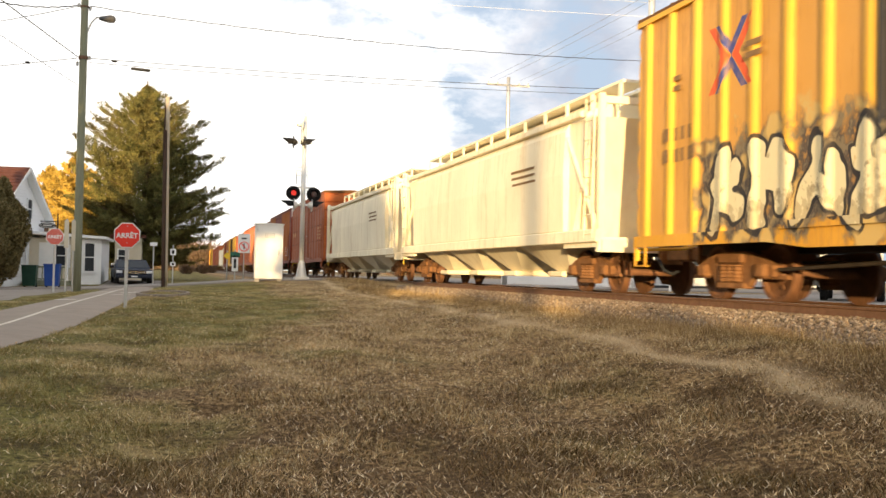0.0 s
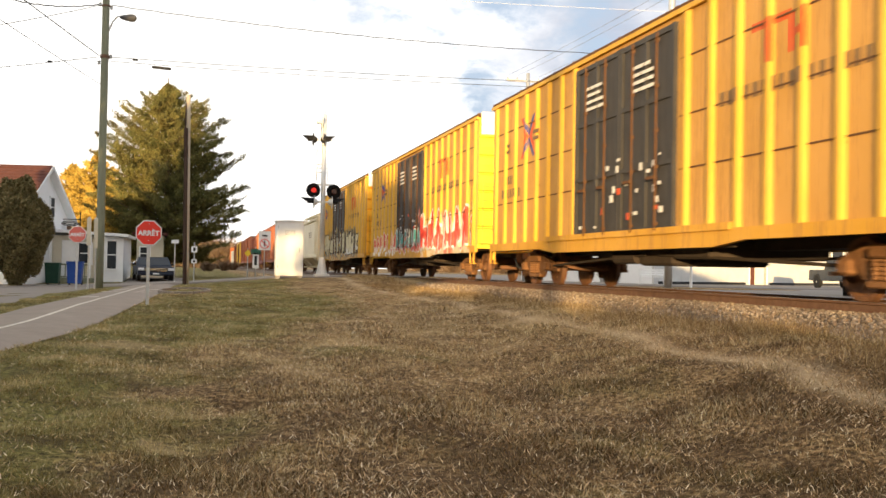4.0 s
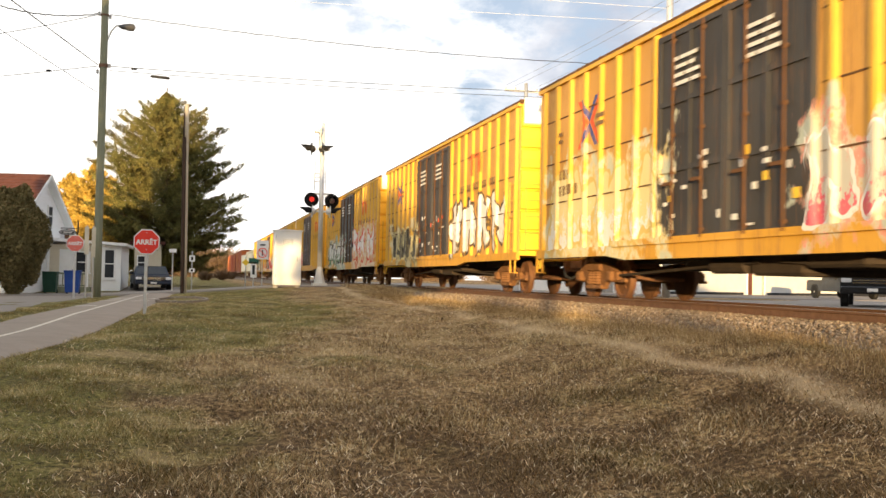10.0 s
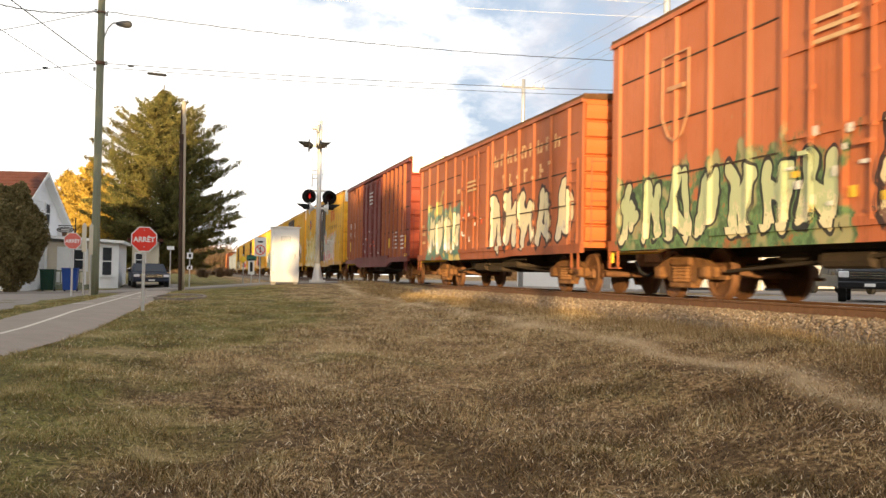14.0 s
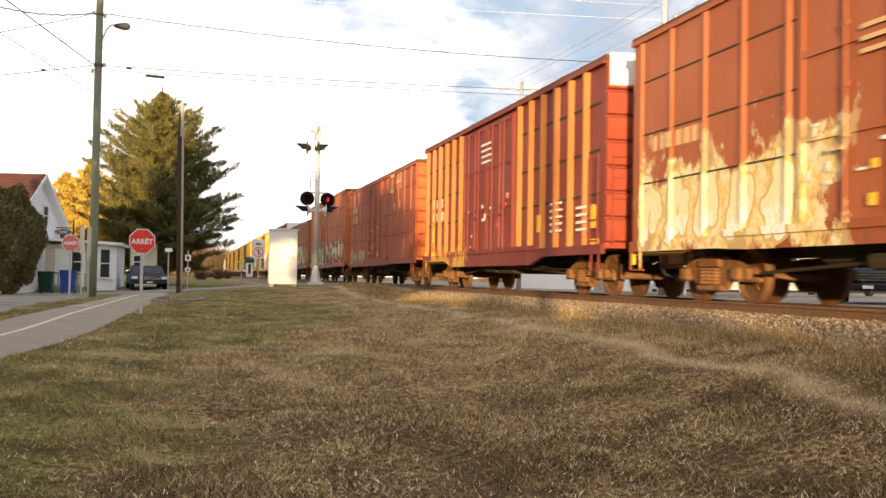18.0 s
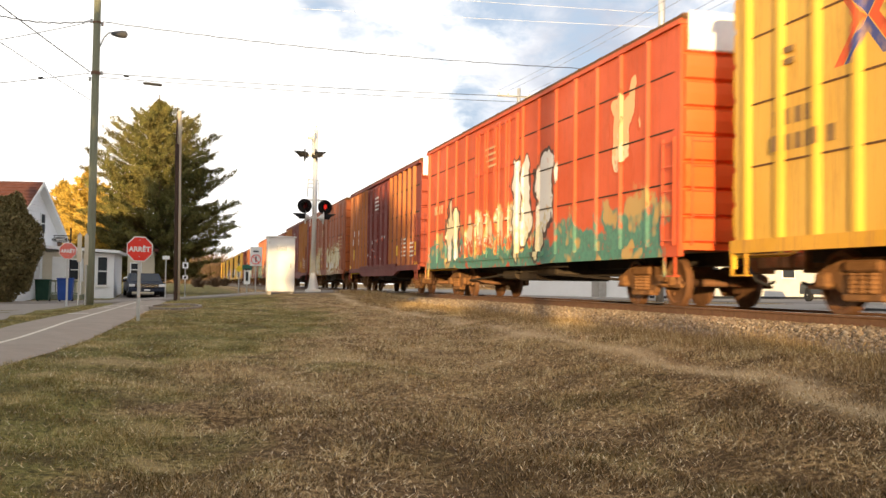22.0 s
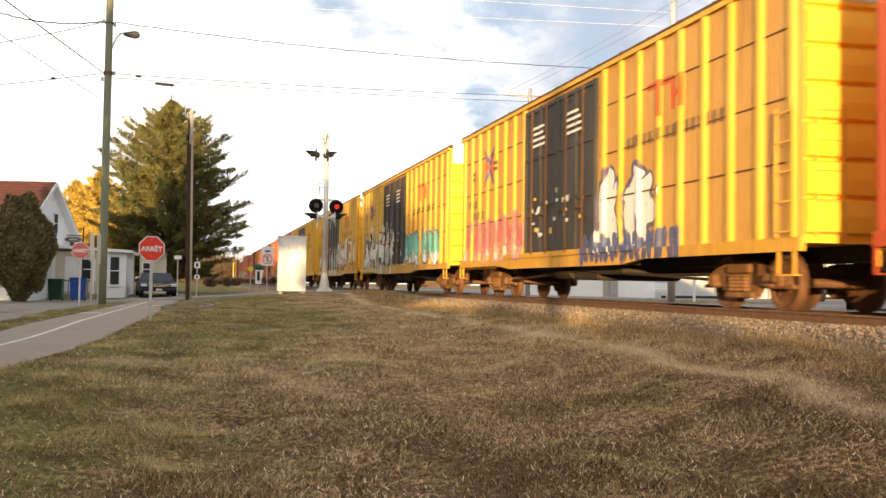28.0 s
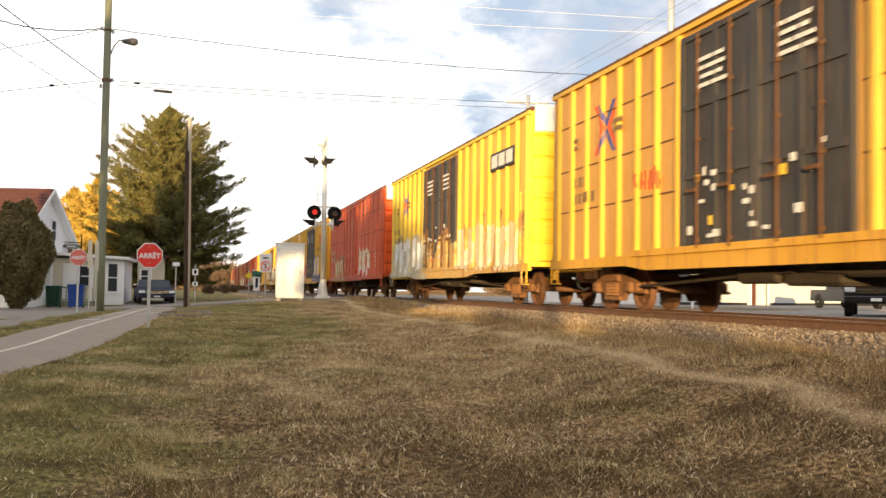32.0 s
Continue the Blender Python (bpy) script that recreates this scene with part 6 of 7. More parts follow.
def post_sign(x, y, z, h, plates, label, r=0.03, mat=GALV):
    """A post with flat plates: (z, width, height, material, shape)."""
    s = thing("road_sign", m=pose(x, y, z), label=label, category="road sign")
    part("post", Form().tube((0, 0, -0.3), (0, 0, h), r, 8), mat, s)
    for pz, w, ph, m, shape in plates:
        if shape == "diamond":
            f = Form().prism([(0, -w / 2), (w / 2, 0), (0, w / 2), (-w / 2, 0)], "y", -r - 0.012, -r - 0.004)
        else:
            f = Form().box(-w / 2, w / 2, -r - 0.012, -r - 0.004, -ph / 2, ph / 2)
        p = part("plate", f, m, s, "", pose(0, 0, pz))
        if shape == "ban":
            ring = Form()
            for i in range(20):
                a, b = 2 * math.pi * i / 20, 2 * math.pi * (i + 1) / 20
                ring.tube((0.24 * math.cos(a), -r - 0.016, -0.16 + 0.24 * math.sin(a)), (0.24 * math.cos(b), -r - 0.016, -0.16 + 0.24 * math.sin(b)), 0.028, 4)
            ring.tube((-0.17, -r - 0.016, 0.01), (0.17, -r - 0.016, -0.33), 0.025, 4)
            part("ring", ring, SIGN_RED, p, "red ring with a bar")
            part("symbol", Form().box(-0.14, 0.14, -r - 0.016, -r - 0.012, 0.22, 0.30).box(-0.03, 0.03, -r - 0.016, -r - 0.012, -0.3, 0.0), BLACK, p)
        elif shape == "dark":
            part("symbol", Form().box(-w * 0.2, w * 0.2, -r - 0.016, -r - 0.012, -ph * 0.3, ph * 0.3), BLACK, p)
    return s


post_sign(3.42, 54.0, -0.45, 2.55, [(2.05, 0.62, 1.0, SIGN_WHITE, "ban")], "white sign with a red ring beside the tracks")
post_sign(3.06, 55.5, -0.45, 1.75, [(1.48, 0.52, 0.30, SIGN_GREEN, ""), (1.0, 0.34, 0.85, SIGN_WHITE, "dark")], "small green and white signs on a post")
post_sign(2.85, 60.0, -0.45, 1.75, [(1.45, 0.42, 0.42, SIGN_YELLOW, "diamond")], "yellow diamond warning sign")
post_sign(-1.0, 47.9, -0.45, 1.85, [(1.75, 0.32, 0.16, SIGN_WHITE, "")], "slim sign post beside the street")
post_sign(-0.14, 48.2, -0.45, 1.75, [(1.42, 0.26, 0.28, SIGN_WHITE, "dark"), (0.87, 0.24, 0.18, SIGN_WHITE, "dark")], "two small white plates on a post", mat=GALV)
post_sign(-3.86, 39.0, -0.56, 2.5, [(1.95, 0.15, 1.0, CREAM, "")], "tall narrow cream marker board on a post")
post_sign(-3.64, 39.2, -0.56, 2.5, [(1.9, 0.14, 1.1, CREAM, "")], "narrow cream board seen from behind")


# ---- poles and wires ----
def pole(x, y, z, h, r0, r1, mat, label, lean=(0, 0), name="utility_pole"):
    p = thing(name, m=pose(x, y, z), label=label, category="utility pole")
    f = Form().lathe([(-0.6, r0)] + [(k * h / 6, r0 + (r1 - r0) * k / 6) for k in range(1, 7)], 14, "z")
    f.v = [(x + lean[0] * max(0, z), y + lean[1] * max(0, z), z) for x, y, z in f.v]
    part("shaft", f, mat, p, smooth=True)
    return p


pole_1 = pole(-3.56, 40.0, -0.58, 13.2, 0.155, 0.125, TIMBER, "tall weathered green-grey timber pole with a street lamp")
part("band", Form().tube((0, 0, 8.55), (0, 0, 8.67), 0.175, 14), STEEL, pole_1)
part("band", Form().tube((0, 0, 10.5), (0, 0, 10.56), 0.165, 14), STEEL, pole_1)
for dz, sx in ((8.6, 0.22), (8.35, -0.2), (10.55, -0.2), (10.45, 0.2)):
    part("insulator", Form().lathe([(dz - 0.06, 0.03), (dz - 0.02, 0.06), (dz + 0.02, 0.04), (dz + 0.06, 0.06), (dz + 0.1, 0.02)], 8, "z", (sx, -0.05, 0)), GALV, pole_1)
arm = Form()
apts = [(0.12, 0, 9.6), (0.25, -0.02, 9.95), (0.42, -0.04, 10.15), (0.60, -0.06, 10.18)]
for a, b in zip(apts, apts[1:]):
    arm.tube(a, b, 0.03, 8)
lamp = part("street_lamp", arm, GALV, pole_1, "curved lamp arm")
part("lamp_head", Form().lathe([(0.52, 0.05), (0.66, 0.10), (0.92, 0.15), (1.06, 0.13), (1.12, 0.04)], 12, "x", (0, -0.06, 10.13)), LAMP_GREY, lamp, "grey cobra-head luminaire", smooth=True)
pole_2 = pole(-0.40, 42.0, -0.46, 7.55, 0.10, 0.085, PALE_TIMBER, "pale weathered timber pole beside the street", (-0.012, 0))
part("conduit", Form().tube((-0.07, -0.09, -0.3), (-0.155, -0.09, 6.2), 0.08, 10).tube((-0.185, -0.09, 6.2), (-0.17, -0.05, 7.2), 0.03, 8), BROWN_TIMBER, pole_2, "dark brown cable guard up the pole")
pole(-7.6, -23.0, -1.4, 13.5, 0.19, 0.14, TIMBER, "tall weathered timber pole by the path")
far_pole = pole(19.65, 40.0, -0.4, 14.0, 0.17, 0.15, GALV, "pale grey utility pole beyond the tracks")
part("lamp_arm", Form().tube((0.15, 0, 11.6), (0.5, 0, 12.1), 0.03, 6).box(0.42, 0.7, -0.07, 0.07, 12.08, 12.2), GALV, far_pole)
far_pole_2 = pole(19.78, 60.0, -0.4, 13.0, 0.16, 0.12, GALV, "pale grey utility pole with a crossarm beyond the tracks")
part("crossarm", Form().box(-1.4, 1.4, -0.06, 0.06, 12.42, 12.54), GALV, far_pole_2)
for x in (-1.3, -0.7, 0.7, 1.3):
    part("insulator", Form().lathe([(12.54, 0.04), (12.62, 0.06), (12.7, 0.03)], 8, "z", (x, 0, 0)), GALV, far_pole_2)


def wire(name, a, b, sag, r, mat, label, n=24, wave=0.0):
    """A hanging cable from a to b."""
    cu = bpy.data.curves.new(name, "CURVE")
    cu.dimensions, cu.bevel_depth, cu.bevel_resolution = "3D", r, 1
    sp = cu.splines.new("POLY")
    sp.points.add(n)
    for i in range(n + 1):
        k = i / n
        p = Vector(a).lerp(Vector(b), k)
        sp.points[i].co = (p.x, p.y, p.z - sag * 4 * k * (1 - k) + wave * math.sin(i * 2.1), 1)
    cu.materials.append(mat)
    return tagged(new(name, cu), label, "cable", "overhead wires")


P1, FP = (-3.56, 40.0), (19.65, 40.0)
wire("overhead_cable", (P1[0] + 0.2, 39.95, 9.98), (FP[0], 40, 9.62), 0.32, 0.015, WIRE, "twisted dark service cable over the tracks", 60, 0.012)
wire("overhead_wire", (P1[0] + 0.2, 39.95, 8.02), (FP[0], 40, 8.35), 0.14, 0.012, WIRE, "thin dark wire over the tracks")
wire("overhead_wire", (P1[0] + 0.2, 39.95, 7.86), (FP[0], 40, 8.10), 0.15, 0.010, WIRE, "thin dark wire over the tracks")
wire("overhead_cable", (P1[0] - 0.2, 39.95, 9.98), (-12.0, 40.0, 12.5), 1.08, 0.021, WIRE, "twisted dark cable between two poles", 60, 0.015)
wire("overhead_cable", (P1[0] - 0.2, 39.95, 8.05), (-11.8, -5.0, 8.55), 0.2, 0.016, WIRE, "dark cable between two poles")
wire("overhead_wire", (P1[0] - 0.15, 39.95, 6.98), (-11.8, -5.0, 7.5), 0.2, 0.009, WIRE, "thin dark wire between two poles")
wire("overhead_wire", (P1[0] - 0.2, 39.95, 9.95), (-26, 46, 8.2), 0.9, 0.012, WIRE, "thin wire leading away over the roofs")
wire("overhead_wire", (P1[0] - 0.2, 39.95, 8.0), (-26, 46, 6.6), 0.4, 0.012, WIRE, "thin wire leading away over the roofs")
for dx, dz in ((-1.3, 12.4), (-0.7, 12.4), (0.7, 12.4), (1.3, 12.4)):
    wire("overhead_wire", (19.78 + dx, 60, dz), (19.65 + dx * 0.9, -10, 13.4 + 0.1 * dx), 0.9, 0.009, GREYWIRE, "pale conductor along the far road")
wire("overhead_wire", (19.65, 40, 12.16), (P1[0], 40, 11.84), 0.06, 0.006, SUNLIT_WIRE, "pale sunlit wire crossing the sky")
wire("overhead_wire", (19.65, 40, 11.55), (P1[0], 40, 10.96), 0.06, 0.006, SUNLIT_WIRE, "pale sunlit wire crossing the sky")


def clip_on(name, x, y, z, length, r, label):
    thing(name, Form().lathe([(-length / 2, r * 0.3), (-length / 2 + 0.05, r), (length / 2 - 0.05, r), (length / 2, r * 0.3)], 8, "x"), WIRE, pose(x, y, z, ry=3), label, "cable fitting", smooth=True)


clip_on("splice_case", -1.49, 39.97, 7.73, 0.72, 0.055, "long black splice case on an overhead cable")
clip_on("wire_spacer", -2.45, 39.96, 7.98, 0.22, 0.045, "small dark spacer on an overhead wire")
clip_on("wire_spacer", -5.55, 40.4, 7.79, 0.2, 0.045, "small dark spacer on an overhead wire")


# ---- houses ----
def board_wall(name, parent, p, q, z0, z1, mat, peak=None, label=""):
    """Clapboard between two plan points, each board lapped; peak is the height of a gable's top."""
    p, q = Vector((*p, 0)), Vector((*q, 0))
    d = (q - p)
    n = Vector((d.y, -d.x, 0)).normalized()
    w = part(name, wall_form(p, q, n, z0, z1, peak), mat, parent, label)
    step = 0.16
    top = peak if peak else z1
    z = z0
    while z < top - 0.05:
        k0, k1 = 0.0, 1.0
        if peak and z > z1:
            c = (z + step / 2 - z1) / (peak - z1) / 2
            k0, k1 = c, 1 - c
        if k1 - k0 > 0.05:
            a, b = p + d * k0, p + d * k1
            f = Form()
            f.add([a + n * 0.004 + Vector((0, 0, z + step)), b + n * 0.004 + Vector((0, 0, z + step)), b + n * 0.03 + Vector((0, 0, z)), a + n * 0.03 + Vector((0, 0, z)), a + Vector((0, 0, z)), b + Vector((0, 0, z))],
                  [(0, 1, 2, 3), (3, 2, 5, 4)])
            part("board", f, mat, w)
        z += step
    return w


def wall_form(p, q, n, z0, z1, peak):
    t = -n * 0.15
    ring = [p + Vector((0, 0, z0)), q + Vector((0, 0, z0)), q + Vector((0, 0, z1))]
    if peak:
        ring.append((p + q) / 2 + Vector((0, 0, peak)))
    ring.append(p + Vector((0, 0, z1)))
    k = len(ring)
    return Form().add(ring + [v + t for v in ring], [tuple(range(k)), tuple(range(2 * k - 1, k - 1, -1))] + [(i, (i + 1) % k, k + (i + 1) % k, k + i) for i in range(k)])


def window(parent, at, along, z0, w, h, label="white framed window"):
    """A window on a wall: at is its middle in plan, along the wall's direction."""
    d = Vector((*along, 0)).normalized()
    n = Vector((d.y, -d.x, 0))
    c = Vector((*at, 0))

    def block(u0, u1, v0, v1, o0, o1):
        f = Form()
        vs = [c + d * u + n * o + Vector((0, 0, v)) for v in (v0, v1) for o in (o0, o1) for u in (u0, u1)]
        return f.add(vs, [(0, 2, 3, 1), (4, 5, 7, 6), (0, 1, 5, 4), (2, 6, 7, 3), (0, 4, 6, 2), (1, 3, 7, 5)])

    win = part("window", block(-w / 2, w / 2, z0, z0 + h, 0.0, 0.04), GLASS, parent, label)
    for u0, u1, v0, v1 in ((-w / 2 - 0.07, -w / 2, z0 - 0.05, z0 + h + 0.07), (w / 2, w / 2 + 0.07, z0 - 0.05, z0 + h + 0.07), (-w / 2, w / 2, z0 + h, z0 + h + 0.07), (-w / 2, w / 2, z0 + h / 2 - 0.025, z0 + h / 2 + 0.025)):
        part("frame", block(u0, u1, v0, v1, 0.0, 0.07), WHITE, win)
    part("sill", block(-w / 2 - 0.1, w / 2 + 0.1, z0 - 0.1, z0 - 0.03, 0.0, 0.11), WHITE, win)


def house():
    h = thing("house", label="small white clapboard house with a red-brown roof", category="house")
    A, B = Vector((-7.85, 48.2)), Vector((-6.5, 55.6))
    d = (B - A)
    u = d.normalized()
    back = Vector((-u.y, u.x)) * 11.0
    z0, ze, zp = -1.0, 2.32, 4.72
    C, D = B + back, A + back
    board_wall("wall", h, A, B, z0, ze, SIDING, zp, "white clapboard gable wall")
    board_wall("wall", h, D, A, z0, ze, SIDING, None, "white clapboard front")
    part("wall", wall_form(Vector((*B, 0)), Vector((*C, 0)), Vector((0, 1, 0)), z0, ze, None), SIDING, h)
    part("wall", wall_form(Vector((*C, 0)), Vector((*D, 0)), Vector((-1, 0, 0)), z0, ze, zp), SIDING, h)
    n2 = Vector((u.y, -u.x))
    for a, b, nm in ((A, D, 1), (B, C, -1)):
        mid = (A + B) / 2
        out = (a - mid).normalized() * 0.35
        over = n2 * 0.35
        e0, e1 = a + out + over, b + out - over
        r0, r1 = mid + over, mid + back - over
        drop = 0.35 * (zp - ze) / (d.length / 2)
        vs = [(*e0, ze - drop + 0.05), (*e1, ze - drop + 0.05), (*r1, zp + 0.05), (*r0, zp + 0.05)]
        vs += [(x, y, z + 0.14) for x, y, z in vs]
        roof = part("roof", Form().add(vs, [(3, 2, 1, 0), (4, 5, 6, 7), (0, 1, 5, 4), (1, 2, 6, 5), (2, 3, 7, 6), (3, 0, 4, 7)]), SHINGLE, h, "red-brown shingled roof slope")
        low = [(x, y, z - 0.012) for x, y, z in vs[:4]]
        part("soffit", Form().add(low + [(x, y, z - 0.02) for x, y, z in low], [(7, 6, 5, 4), (0, 1, 2, 3), (0, 4, 5, 1), (1, 5, 6, 2), (2, 6, 7, 3), (3, 7, 4, 0)]), WHITE, h, "white painted soffit")
        slope = Vector((*r0, zp)) - Vector((*e0, ze - drop))
        run = Vector((*e1, 0)) - Vector((*e0, 0))
        nn = run.cross(slope).normalized()
        if nn.z < 0:
            nn = -nn
        for k in range(15):
            p0 = Vector((*e0, ze - drop + 0.19)) + slope * (k / 15)
            f = Form()
            q = [p0 + nn * 0.02, p0 + run + nn * 0.02, p0 + run + slope / 15 + nn * 0.004, p0 + slope / 15 + nn * 0.004, p0, p0 + run]
            part("shingle_course", f.add(q, [(0, 1, 2, 3), (0, 4, 5, 1)]), SHINGLE, roof)
        # fascia boards along the gable
        rake = Form()
        p0, p1 = Vector((*(a + out + over * 1.08), ze - drop)), Vector((*(mid + over * 1.08), zp))
        rake.add([p0, p1, p1 + Vector((0, 0, 0.2)), p0 + Vector((0, 0, 0.2))] + [v + Vector((*(-over * 0.12), 0)) for v in (p0, p1, p1 + Vector((0, 0, 0.2)), p0 + Vector((0, 0, 0.2)))],
                 [(0, 1, 2, 3), (7, 6, 5, 4), (0, 4, 5, 1), (3, 2, 6, 7), (1, 5, 6, 2), (0, 3, 7, 4)])
        part("fascia", rake, WHITE, h, "white fascia board")
    window(h, A + d * 0.30 + n2 * 0.02, d, 0.25, 0.9, 1.2)
    window(h, A + d * 0.62 + n2 * 0.02, d, 2.5, 0.6, 0.9)
    part("meter_box", Form().box(B.x + 0.02, B.x + 0.22, B.y - 1.1, B.y - 0.8, 1.6, 2.3, 0.02), STEEL, h)
    # low wing
    w = thing("house_wing", label="low flat-roofed wing in white and cream clapboard", category="house")
    x0, x1, xm, y0, y1, top = -6.9, -3.55, -4.75, 52.6, 58.0, 1.58
    board_wall("wall", w, (x0, y0), (xm, y0), -0.7, top, CREAM, None, "cream clapboard porch")
    board_wall("wall", w, (xm, y0 - 0.15), (x1, y0 - 0.15), -0.7, top, SIDING, None, "white clapboard wall")
    board_wall("wall", w, (x1, y0 - 0.15), (x1, y1), -0.7, top, SIDING)
    part("roof", Form().add([(x0, y0 - 0.5, top + 0.16), (x1 + 0.25, y0 - 0.5, top - 0.02), (x1 + 0.25, y1, top - 0.02), (x0, y1, top + 0.16), (x0, y0 - 0.5, top + 0.30), (x1 + 0.25, y0 - 0.5, top + 0.12), (x1 + 0.25, y1, top + 0.12), (x0, y1, top + 0.30)],
                            [(3, 2, 1, 0), (4, 5, 6, 7), (0, 1, 5, 4), (1, 2, 6, 5), (2, 3, 7, 6), (3, 0, 4, 7)]), WHITE, w, "flat roof with a pale edge")
    window(w, (-5.35, y0), (1, 0), 0.25, 0.55, 0.95)
    window(w, (-4.1, y0 - 0.15), (1, 0), 0.0, 0.42, 1.35)
    dr = part("door", Form().box(-6.45, -5.75, y0 - 0.05, y0 + 0.01, -0.68, 1.35, 0.01), WHITE, w, "white door")
    part("handle", Form().tube((-5.83, y0 - 0.09, 0.35), (-5.83, y0 - 0.05, 0.35), 0.03, 8), GALV, dr)
    part("railing", Form().box(-6.9, -5.0, y0 - 0.9, y0 - 0.84, 0.12, 0.20).box(-6.9, -5.0, y0 - 0.9, y0 - 0.84, -0.45, -0.39), TIMBER, w)
    for k in range(9):
        part("baluster", Form().box(-6.85 + k * 0.22, -6.80 + k * 0.22, y0 - 0.89, y0 - 0.85, -0.4, 0.14), TIMBER, w)
    part("porch_deck", Form().box(-6.95, -4.9, y0 - 0.95, y0, -0.72, -0.48), TIMBER, w)
    for x in (-6.85, -5.05):
        part("porch_post", Form().box(x - 0.05, x + 0.05, y0 - 0.92, y0 - 0.82, -0.7, top + 0.1), WHITE, w)
    # garage end behind the car
    g = thing("garage", label="cream outbuilding in the shade behind the car", category="garage")
    board_wall("wall", g, (-3.35, 60), (-1.9, 60), -0.6, 1.9, CREAM)
    part("roof", Form().box(-3.6, -1.7, 59.6, 64, 1.9, 2.05), SHINGLE, g)
    part("side_wall", Form().box(-3.35, -3.2, 60.01, 64, -0.6, 1.9).box(-2.05, -1.9, 60.01, 64, -0.6, 1.9), CREAM, g)
    window(g, (-2.9, 60), (1, 0), 0.5, 0.5, 0.7)
    # hanging oval sign
    s = thing("hanging_sign", m=pose(-5.45, 47.0, 1.97), label="black oval hanging sign with a white rim", category="sign")
    oval = lambda rx, rz: [(rx * math.cos(2 * math.pi * i / 24), rz * math.sin(2 * math.pi * i / 24)) for i in range(24)]
    part("plate", Form().prism(oval(0.36, 0.125), "y", -0.02, 0.02), BLACK, s)
    part("rim", Form().prism(oval(0.31, 0.09), "y", -0.026, -0.021), WHITE, s)
    part("panel", Form().prism(oval(0.29, 0.07), "y", -0.031, -0.027), BLACK, s)
    part("writing", Form().box(-0.18, 0.18, -0.035, -0.032, -0.03, 0.03), STENCIL_W, s)
    part("post", Form().tube((0.42, 0.0, -2.9), (0.42, 0.0, 0.52), 0.03, 8).tube((0.42, 0, 0.18), (-0.3, 0, 0.18), 0.02, 6).tube((-0.25, 0, 0.18), (-0.25, 0, 0.1), 0.01, 5).tube((0.25, 0, 0.18), (0.25, 0, 0.1), 0.01, 5), BLACK, s)


house()


def bin_thing(x, y, z, w, h, mat, label, wheels=True):
    b = thing("wheeled_bin", m=pose(x, y, z), label=label, category="bin")
    part("body", Form().add([(-w * 0.42, -0.3, 0.06), (w * 0.42, -0.3, 0.06), (w * 0.42, 0.3, 0.06), (-w * 0.42, 0.3, 0.06), (-w / 2, -0.36, h), (w / 2, -0.36, h), (w / 2, 0.36, h), (-w / 2, 0.36, h)],
                           [(3, 2, 1, 0), (4, 5, 6, 7), (0, 1, 5, 4), (1, 2, 6, 5), (2, 3, 7, 6), (3, 0, 4, 7)]), mat, b)
    part("lid", Form().box(-w / 2 - 0.02, w / 2 + 0.02, -0.40, 0.40, h, h + 0.06, 0.02), mat, b)
    part("handle", Form().tube((-w * 0.4, 0.44, h - 0.02), (w * 0.4, 0.44, h - 0.02), 0.018, 6), mat, b)
    for x2 in (-w * 0.4, w * 0.4):
        part("wheel", Form().tube((x2 - 0.03, 0.3, 0.09), (x2 + 0.03, 0.3, 0.09), 0.10, 12), RUBBER, b)


bin_thing(-4.97, 45.0, float(level(-4.97, 45)) + 0.05, 0.62, 0.92, BLUE_BIN, "blue plastic recycling bin standing in the yard")
bin_thing(-5.98, 46.0, float(level(-5.98, 46)) + 0.05, 0.58, 0.88, GREEN_BIN, "dark green plastic bin standing in the yard")


